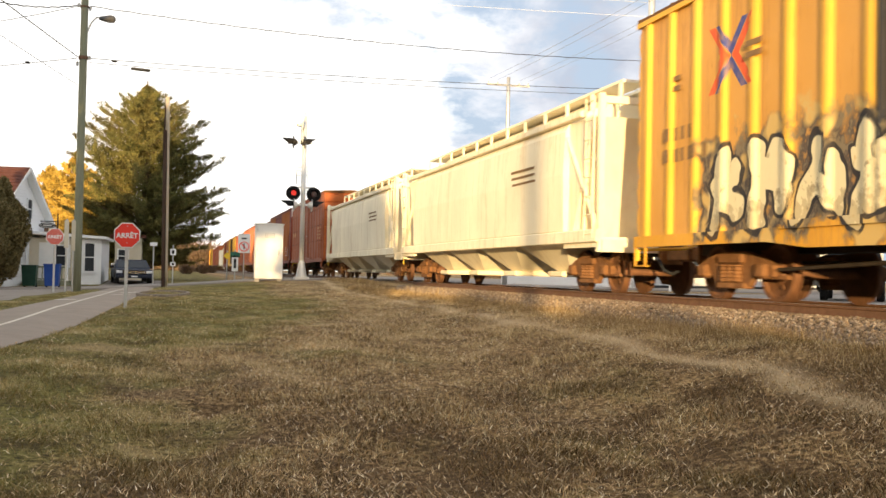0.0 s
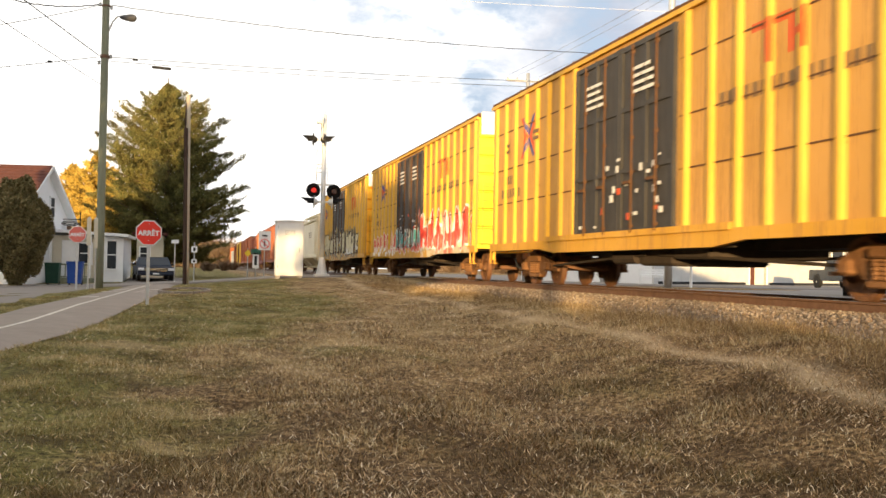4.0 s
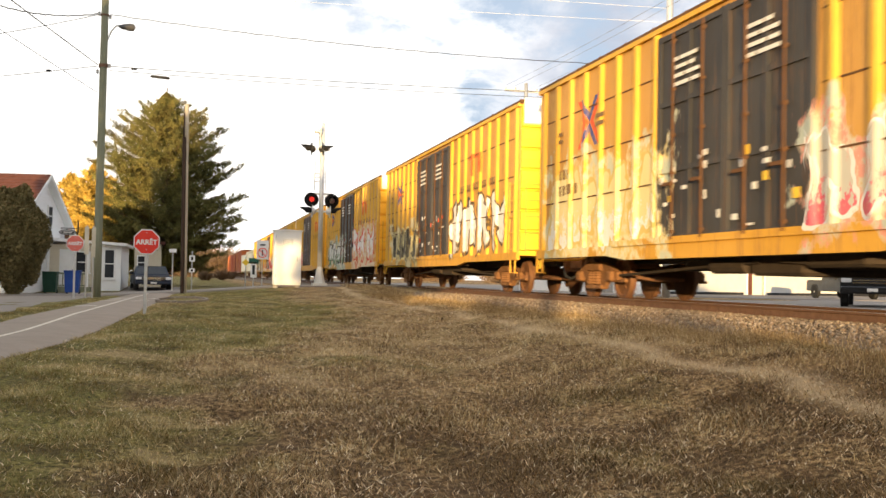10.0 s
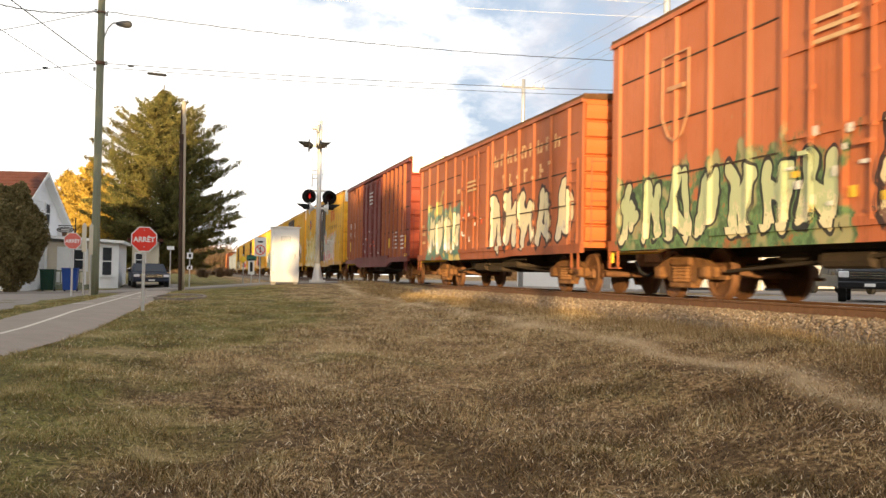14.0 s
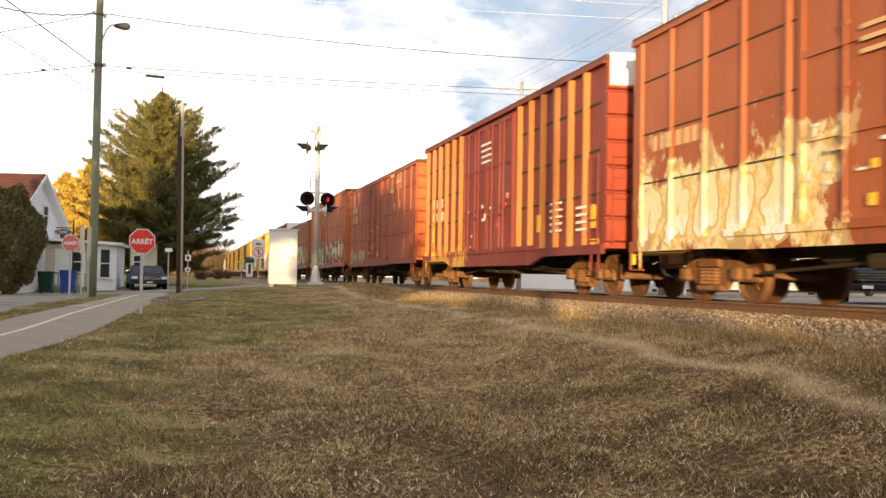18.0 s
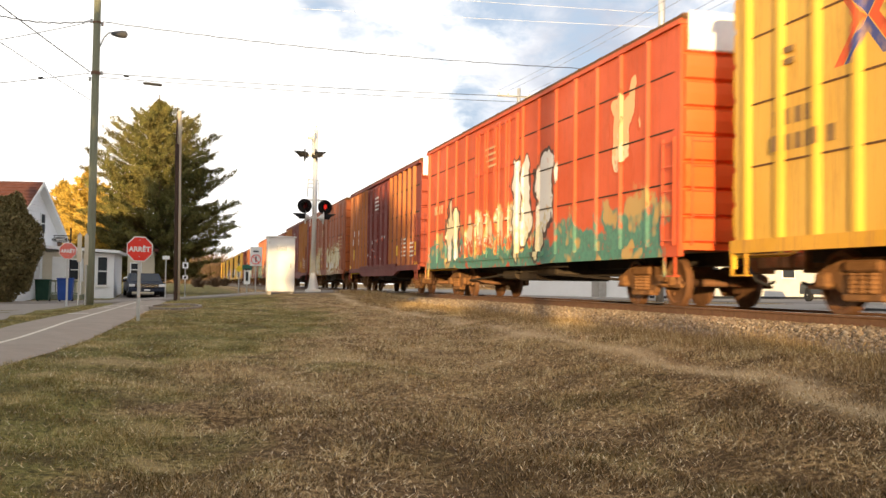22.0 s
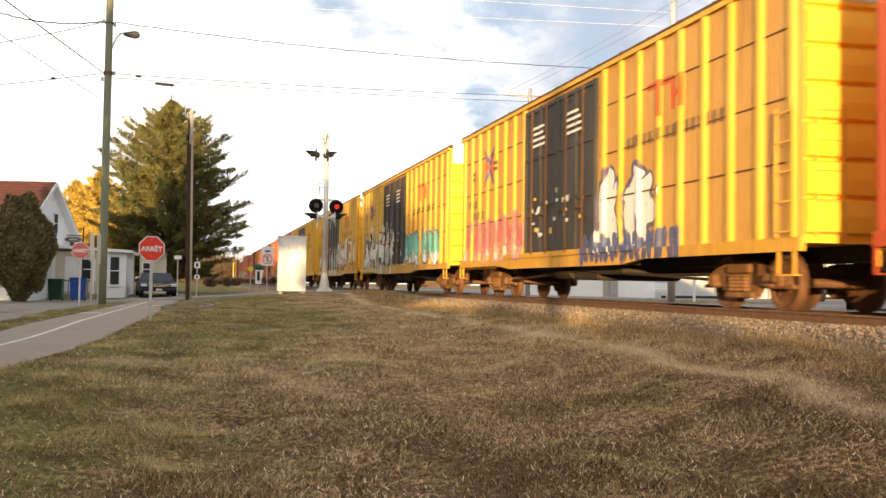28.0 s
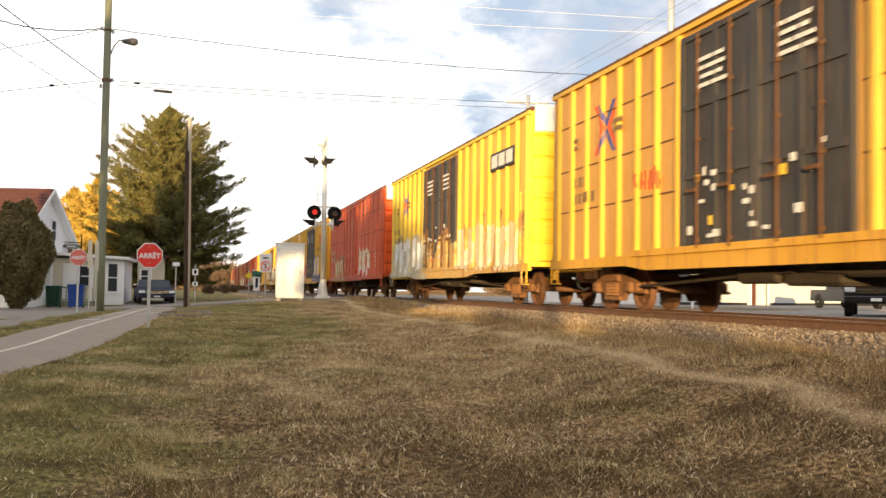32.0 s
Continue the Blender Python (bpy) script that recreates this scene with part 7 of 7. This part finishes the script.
# ---- vehicles ----
def vehicle(x, y, z, turn, mat, label, pickup=True):
    """A pickup or a wagon; its nose points to -y in its own space."""
    v = thing("pickup_truck" if pickup else "car", m=pose(x, y, z, rz=turn), label=label, category="pickup truck" if pickup else "car")
    w = 0.95
    lower = [(-2.75, 0.42), (-2.80, 0.80), (-2.72, 1.02), (-1.35, 1.12), (2.70, 1.12), (2.78, 0.80), (2.75, 0.45)]
    part("body", Form().prism(lower, "x", -w, w), mat, v)
    end = 0.95 if pickup else 2.65
    cab = [(-1.40, 1.12), (-0.72, 1.74), (-0.45, 1.80), (end - 0.35, 1.80), (end - 0.1, 1.72), (end, 1.12)]
    f = Form()
    n = len(cab)
    vs = [(-w * (0.97 if z2 < 1.3 else 0.82), a, z2) for a, z2 in cab] + [(w * (0.97 if z2 < 1.3 else 0.82), a, z2) for a, z2 in cab]
    f.add(vs, [(i, (i + 1) % n, n + (i + 1) % n, n + i) for i in range(n)] + [tuple(range(n - 1, -1, -1)), tuple(range(n, 2 * n))])
    c = part("cab", f, mat, v)
    part("windscreen", Form().add([(-0.80, -1.335, 1.20), (0.80, -1.335, 1.20), (0.70, -0.79, 1.70), (-0.70, -0.79, 1.70), (-0.80, -1.30, 1.18), (0.80, -1.30, 1.18), (0.70, -0.76, 1.68), (-0.70, -0.76, 1.68)], [(0, 1, 2, 3), (7, 6, 5, 4), (0, 4, 5, 1), (3, 2, 6, 7)]), GLASS, c)
    for s in (-1, 1):
        for a, b in ((-1.0, -0.15), (-0.05, 0.75)) if pickup else ((-1.0, -0.15), (-0.05, 0.9), (1.0, 2.4)):
            part("side_window", Form().add([(s * 0.925, a, 1.18), (s * 0.925, b, 1.18), (s * 0.80, b - 0.03, 1.70), (s * 0.80, a + (0.42 if a < -0.9 else 0.03), 1.70)], [(0, 1, 2, 3)]), GLASS, c)
        part("headlamp", Form().box(s * 0.62, s * 0.93, -2.83, -2.70, 0.78, 0.98, 0.02), LAMP_GLASS, v, "clear headlamp")
        part("tail_lamp", Form().box(s * 0.80, s * 0.94, 2.74, 2.80, 0.75, 1.08, 0.01), SIGN_RED, v)
        part("mirror", Form().box(s * 0.95, s * 1.15, -0.98, -0.88, 1.15, 1.35, 0.02), BLACK, v)
        for wy in (-1.85, 1.75):
            t = part("wheel", Form().lathe([(-0.12, 0.25), (-0.12, 0.36), (-0.08, 0.385), (0.08, 0.385), (0.12, 0.36), (0.12, 0.25)], 20, "x"), RUBBER, v, "", pose(s * 0.86, wy, 0.385))
            part("rim", Form().lathe([(-0.10, 0.24), (0.10, 0.24)], 14, "x").tube((-0.125, 0, 0), (0.125, 0, 0), 0.07, 8), GALV, t)
            part("wheel_arch", Form().lathe([(-0.02, 0.46), (0.0, 0.46)], 18, "x"), BLACK, v, "", pose(s * 0.945, wy, 0.42))
    grille = part("grille", Form().box(-0.60, 0.60, -2.825, -2.74, 0.72, 1.0, 0.01), BLACK, v)
    for k in range(3):
        part("bar", Form().box(-0.58, 0.58, -2.84, -2.82, 0.76 + k * 0.08, 0.79 + k * 0.08), CHROME, grille)
    part("bumper", Form().box(-0.95, 0.95, -2.90, -2.72, 0.46, 0.66, 0.03), mat, v)
    part("rear_bumper", Form().box(-0.95, 0.95, 2.72, 2.88, 0.48, 0.66, 0.03), CHROME, v)
    part("number_plate", Form().box(-0.16, 0.16, -2.915, -2.90, 0.50, 0.60), SIGN_WHITE, v)
    if pickup:
        part("cargo_bed", Form().box(-0.80, 0.80, 1.05, 2.65, 1.10, 1.13), BLACK, v)
    return v


vehicle(-2.15, 52.5, float(level(-2.15, 52)) + 0.05, 6, NAVY, "dark blue pickup parked in the driveway, nose to the street").scale = (0.88, 0.9, 0.64)
vehicle(34.7, 49.0, -0.37, -6, GREY_CAR, "blue-grey pickup parked before the white building").scale = (0.9, 0.9, 0.9)
vehicle(22.45, 30.0, -0.37, -38, DARK_CAR, "black pickup with a chrome grille parked beside the tracks")
sheet("parking_lot", np.array([14.5, 17.0]), np.array([-60, 0, 20, 36, 60, 100]), lambda x, y: level(x, y) + 0.02, ROADTOP, label="worn asphalt verge")
sheet("parking_lot", np.array([25.5, 48.0]), np.array([-60, 0, 20, 36, 60, 100, 140]), lambda x, y: level(x, y) + 0.03, ROADTOP, label="worn asphalt lot")


def shop():
    s = thing("white_building", m=pose(27.0, 56.9, -0.37, rz=24), label="long low white building with a dark base strip", category="building")
    for a, b in ((0, 9.6), (11.4, 30)):
        board_wall("wall", s, (a, 0), (b, 0), 0, 3.6, DULL_WHITE)
        part("base_strip", Form().box(a + 0.4, b - 0.5, -0.06, 0.0, 0, 0.16), BLACK, s)
    part("wall", Form().box(9.6, 11.4, 0.9, 1.05, 0, 3.6), SHINGLE, s, "recessed red-brown doorway")
    for x in (9.45, 11.4):
        part("corner_post", Form().box(x, x + 0.15, -0.05, 0.9, 0, 3.6), WHITE, s)
    part("side_wall", Form().box(0, 0.2, 0.16, 12, 0, 3.6), SIDING, s)
    part("side_wall", Form().box(29.8, 30, 0.16, 12, 0, 3.6), SIDING, s)
    part("side_wall", Form().box(0.2, 29.8, 11.8, 12, 0, 3.6), SIDING, s)
    part("roof", Form().box(-0.4, 30.4, -0.5, 12.4, 3.6, 3.8), GALV, s)
    for x in (2.6, 6.4, 15.0, 20.0):
        window(s, (x, -0.03), (1, 0), 1.5, 1.4, 1.1)
    f = thing("shed", label="grey board shed beyond the tracks", category="shed")
    board_wall("wall", f, (25.2, 66.0), (25.2, 60.0), -0.4, 2.0, CONCRETE)
    for y0 in (59.8, 66.0):
        part("side_wall", Form().box(25.2, 30, y0, y0 + 0.2, -0.4, 2.0), CONCRETE, f)
    part("roof", Form().box(25.0, 30.2, 59.6, 66.4, 2.0, 2.15), GALV, f)
    b = thing("bench", m=pose(24.6, 52.0, -0.37, rz=-20), label="white slatted bench beyond the tracks", category="bench")
    for k in range(3):
        part("seat_slat", Form().box(-0.75, 0.75, -0.2 + k * 0.14, -0.09 + k * 0.14, 0.42, 0.46), WHITE, b)
        part("back_slat", Form().box(-0.75, 0.75, 0.24, 0.28, 0.52 + k * 0.13, 0.62 + k * 0.13), WHITE, b)
    for x in (-0.65, 0.65):
        part("leg", Form().box(x - 0.04, x + 0.04, -0.2, -0.12, 0, 0.42).box(x - 0.04, x + 0.04, 0.2, 0.28, 0, 0.9), WHITE, b)
    pst = thing("bollard", Form().tube((0, 0, -0.3), (0, 0, 1.3), 0.06, 10), WHITE, pose(21.5, 41.5, -0.38), "white steel post beside the lot", "post")


shop()


# ---- trees ----
def leaf_mesh(name, centres, normals_bias, size, mat, rng, slim=0.5):
    """Small two-sided sprays, one quad each, bent along its middle."""
    n = len(centres)
    a = rng.normal(size=(n, 3)) + normals_bias
    a /= np.linalg.norm(a, axis=1, keepdims=True)
    b = np.cross(a, rng.normal(size=(n, 3)))
    b /= np.linalg.norm(b, axis=1, keepdims=True)
    s = (size * rng.uniform(0.6, 1.4, n))[:, None]
    c = np.cross(a, b)
    p = np.stack([centres - a * s, centres + b * s * slim + c * s * 0.12, centres + a * s, centres - b * s * slim + c * s * 0.12], 1).reshape(-1, 3)
    i = np.arange(n)[:, None] * 4
    return raw_mesh(name, p, np.concatenate([i + np.array([[0, 1, 2]]), i + np.array([[0, 2, 3]])], 1).reshape(-1, 3), mat)


def conifer(x, y, z, height, radius, seed, label, mat=NEEDLE, leaves=16000, size=0.13, clear=0.1, ragged=0.35, group=""):
    rng = np.random.default_rng(seed)
    t = thing("pine_tree", m=pose(x, y, z), label=label, category="tree", group=group)
    trunk = Form()
    k = 8
    for i in range(k):
        a, b = i / k, (i + 1) / k
        trunk.tube((0.05 * math.sin(a * 5), 0, a * height * 0.97 - (0.3 if i == 0 else 0)), (0.05 * math.sin(b * 5), 0, b * height * 0.97), radius * 0.075 * (1 - a) + 0.03, 9, radius * 0.075 * (1 - b) + 0.03)
    part("trunk", trunk, BARK, t)
    limbs, pts, bias = Form(), [], []
    fine = leaves > 50000
    count = 330 if fine else 120
    for i in range(count):
        h = clear + (1 - clear) * (i + rng.random()) / count
        rise = rng.uniform(-0.05, 0.30) + 0.45 * h
        env = float(np.interp(h, (0.0, 0.10, 0.2, 0.4, 0.6, 0.74, 0.83, 0.90, 0.96, 1.0), (0.55, 0.66, 0.97, 0.95, 0.82, 0.67, 0.47, 0.25, 0.10, 0.02)))
        ln = radius * env * rng.uniform(1 - ragged, 1.10)
        az = i * 2.4 + rng.uniform(-0.4, 0.4)
        flat = np.array([math.cos(az), math.sin(az), 0.0])
        across = np.array([-flat[1], flat[0], 0.0])
        o = np.array([0, 0, h * height * 0.93 - 0.06 * ln])
        tip = o + flat * ln + np.array([0, 0, rise * ln])
        limbs.tube(tuple(o), tuple(tip), 0.05 * (1 - h) + 0.015, 5, 0.008)
        twigs = 20 if fine else 10
        m = max(3, int(leaves / count / twigs * (0.25 + 1.2 * ln / radius) * (0.75 + 0.7 * (1 - h))))
        for k in range(twigs + 1):
            u = 0.15 + 0.85 * (k / twigs) ** 0.8
            side = 0.0 if k == twigs else (1 if k % 2 else -1)
            way = flat * rng.uniform(0.35, 1.0) + across * side * rng.uniform(0.2, 0.9) + np.array([0, 0, rise * 0.5 + rng.uniform(-0.15, 0.5)])
            root = o + flat * ln * u + np.array([0, 0, rise * ln * u ** 1.6])
            reach = (0.14 + ln * (0.08 + 0.22 * (1 - u))) * rng.uniform(0.5, 1.4)
            a = rng.random(m)
            q = root + way * reach * a[:, None] + rng.normal(size=(m, 3)) * (0.045 + 0.09 * reach * (1 - a))[:, None]
            pts.append(q)
            bias.append(np.tile(way * (1.0 if fine else 1.8) + np.array([0, 0, 0.3]), (m, 1)))
    tagged(part("branchwork", limbs, BARK, t), kind="stuff")
    part("crown", leaf_mesh("crown", np.concatenate(pts), np.concatenate(bias), size, mat, rng, 0.17), None, t, "layered needle sprays")
    return t


def shrub(x, y, z, rx, rz, seed, mat, label, leaves=9000, size=0.09, name="cedar_shrub", point=1.0, category="shrub", group=""):
    rng = np.random.default_rng(seed)
    t = thing(name, m=pose(x, y, z), label=label, category=category, group=group)
    part("trunk", Form().tube((0, 0, -0.2), (0, 0, rz * 1.2), 0.09, 8, 0.03), BARK, t)
    v = rng.normal(size=(leaves, 3))
    v /= np.linalg.norm(v, axis=1, keepdims=True)
    r = rng.uniform(0.55, 1.0, leaves) ** 0.5
    lump = 1 + 0.12 * np.sin(v[:, 0] * 7 + seed) * np.sin(v[:, 2] * 6) + 0.10 * np.sin(v[:, 1] * 9 + v[:, 2] * 5)
    taper = 1 - 0.35 * point * np.clip(v[:, 2], 0, 1) - 0.30 * point * np.clip(-v[:, 2] - 0.1, 0, 1)
    p = np.stack([v[:, 0] * rx * r * lump * taper, v[:, 1] * rx * r * lump * taper, rz + v[:, 2] * rz * r * lump], -1)
    part("crown", leaf_mesh("crown", p, v * 0.6 + np.array([0, 0, 0.5]), size, mat, rng, 0.5), None, t)
    return t


def bare_bush(x, y, z, r, h, seed, label, twigs=900, group="bushes along the line"):
    rng = np.random.default_rng(seed)
    n = twigs
    a = rng.uniform(0, 6.28, n)
    k = rng.random(n)
    o = np.stack([np.cos(a) * r * 0.5 * k, np.sin(a) * r * 0.5 * k, rng.uniform(0, h * 0.55, n)], -1)
    tip = o + np.stack([np.cos(a) * r * 0.5, np.sin(a) * r * 0.5, rng.uniform(0.25, 0.5, n) * h], -1) * rng.uniform(0.4, 1.1, (n, 1)) + rng.normal(size=(n, 3)) * r * 0.12
    w = rng.normal(size=(n, 3)) * 0.035
    co = np.stack([o - w, o + w, tip + w * 0.3, tip - w * 0.3], 1).reshape(-1, 3)
    i = np.arange(n)[:, None] * 4
    t = thing("bare_bush", m=pose(x, y, z), label=label, category="bush", group=group)
    part("crown", raw_mesh("crown", co, np.concatenate([i + np.array([[0, 1, 2]]), i + np.array([[0, 2, 3]])], 1).reshape(-1, 3), TWIG), None, t)
    part("stem", Form().tube((0, 0, -0.2), (0, 0, h * 0.5), 0.06, 6, 0.02), BARK, t)


conifer(-1.9, 64.0, -0.5, 12.5, 4.6, 3, "large dark green pine with a ragged crown", leaves=260000, size=0.085, clear=0.09, ragged=0.40)
# unseen pines added out of view to shade train, pole and big pine
for k, (x, y, h) in enumerate(((-14.0, 17.3, 17.0), (-14.2, 21.8, 13.0), (-14.2, 26.0, 10.5), (-16.0, 13.0, 12.5), (-15.0, -24.5, 11.5), (-15.5, -20.5, 11.0), (-15.5, -3.5, 13.0), (-15.0, 0.5, 12.0), (-15.5, 4.5, 15.5), (-15.0, 8.5, 17.0))):
    conifer(x, y, -1.2, h, 2.8, 30 + k, "unseen slender pine added for its shade", leaves=9000, size=0.27)
# unseen belt added far to the left; its shade falls on distant cars
for k in range(13):
    conifer(-34.0 - (k % 2) * 2, 36.0 + k * 7.5, -0.8, 21.0, 5.5, 90 + k, "unseen broad pine added to shade the far cars", leaves=14000, size=0.5, group="far shelter belt")
# unseen pines added to shade cars; bare trunks let sun reach the cabinet
for k, y in enumerate((-11.2, -19.0, -5.6)):
    conifer(-15.0, y, -1.2, 13.0, 2.6, 60 + k, "unseen tall pine, bare lower trunk, added for its shade", leaves=7000, size=0.28, clear=0.60)
conifer(-9.6, 84.0, -0.5, 9.0, 3.0, 7, "golden-lit conifer behind the white house", LARCH, 20000, 0.20)
conifer(-7.4, 80.0, -0.5, 9.6, 2.6, 8, "golden-lit conifer behind the white house", LARCH, 18000, 0.20)
conifer(-5.6, 74.0, -0.5, 7.0, 2.4, 9, "green-gold conifer behind the white house", LARCH, 14000, 0.18)
conifer(-13.5, 90.0, -0.5, 8.0, 3.2, 17, "golden-lit conifer behind the white house", LARCH, 9000, 0.2)
shrub(-7.18, 44.6, -0.62, 1.30, 2.15, 21, THUJA, "rounded brown-green cedar before the white house", 48000, 0.064)
for k in range(14):
    rr = random.Random(100 + k)
    bare_bush(rr.uniform(0.5, 6.0), 130 + k * 15, -0.5, rr.uniform(0.8, 1.5), rr.uniform(0.9, 1.6) + k * 0.05, 50 + k, "bare brown bush beside the track", 500)
for k in range(12):
    rr = random.Random(200 + k)
    bare_bush(-6 + k * 1.35 + rr.uniform(-1, 1), 300 + rr.uniform(-30, 60), -0.5, rr.uniform(4, 7), rr.uniform(7, 12), 80 + k, "tall bare trees glowing in low sun", 1600, "bare trees down the line")
for k in range(16):
    rr = random.Random(400 + k)
    bare_bush(62 + rr.uniform(-3, 6), 105 + k * 13 + rr.uniform(-3, 3), -0.5, rr.uniform(5, 8), rr.uniform(3.4, 5.4), 420 + k, "dense bare brown thicket beyond the road", 900, "thicket beyond the road")
# unseen cedar hedge added along the path's far side to shade the turf
for k in range(17):
    shrub(-13.2 + 0.4 * math.sin(k * 1.7), -72 + k * 6.0, -1.3, 3.1, {3: 2.86, 4: 2.86, 5: 2.85, 7: 2.52, 8: 2.72, 10: 2.4, 11: 2.2, 12: 2.25}.get(k, 2.89 + 0.10 * math.sin(k * 2.3)), 300 + k, THUJA, "unseen cedar hedge added to shade the turf", 3500, 0.34, "shade_hedge", 0.2, "hedge", "cedar hedge")


# ---- kerb ----
def kerb():
    f = thing("kerb", label="low grassed kerb ring at the path's end", category="kerb", kind="structure")
    n = 26
    for i in range(n):
        a, b = 2 * math.pi * i / n, 2 * math.pi * (i + 1) / n - 0.02
        pts = []
        for r in (0.95, 1.08):
            for t in (a, b):
                x, y = -0.35 + r * 0.72 * math.cos(t), 31.5 + r * 2.0 * math.sin(t)
                pts.append((x, y, float(level(x, y))))
        vs = [(x, y, z - 0.05) for x, y, z in pts] + [(x, y, z + 0.06) for x, y, z in pts]
        part("kerb_stone", Form().add(vs, [(0, 1, 3, 2), (4, 6, 7, 5), (0, 4, 5, 1), (2, 3, 7, 6), (0, 2, 6, 4), (1, 5, 7, 3)]), ASPHALT, f)


kerb()


# ---- what moves ----
def gone(t):
    """How far the train has run at t seconds."""
    k = (t - 16) / 16
    return 212.88 * k + 1.59 * k * k + 0.61 * k ** 3 + 211.90


def motions():
    for car, y in CARS:
        walk(car, [(t, pose(MID, y + gone(t), RAIL)) for t in range(0, 33, 4)])
    # the wheels turn as the car rolls past the camera
    for w, number in WHEELSETS:
        place = w.matrix_basis.translation.copy()
        y = STARTS[number] if number < 23 else 37.6
        angle, t = 0.0, max(0.0, (-8 - y) / 13.3)
        end = min(32.0, (68 - y) / 13.3)
        rows = [(0.0, 0.0)] if t > 0.05 else []
        while t < end:
            rows.append((t, angle))
            t += 0.0333334
            angle -= 13.2 / 0.457 * 0.0333334 * 57.29578
        if not rows:
            rows = [(0.0, 0.0)]
        if rows[-1][0] < 31.95:
            rows.append((32.0, rows[-1][1]))
        walk(w, [(t, pose(*place, a, 0, 0)) for t, a in rows])
    # the two lamps flash in turn: each lens turns its lit and its dark face about
    for lens, lead in zip(LENSES, (0.0, 0.497)):
        place = lens.matrix_basis.translation.copy()
        rows, turn, t = [(0.0, 0.0 if lead == 0 else 180.0)], (0.0 if lead == 0 else 180.0), 0.58 - 0.497
        while t < 31.8:
            for k in (0, 1, 2, 3):
                rows.append((t + k / 30, turn + 60.0 * k))
            turn += 180.0
            t += 0.4963
        rows.append((32.0, turn))
        walk(lens, [(t, pose(*place, 0, 0, a)) for t, a in rows])


motions()
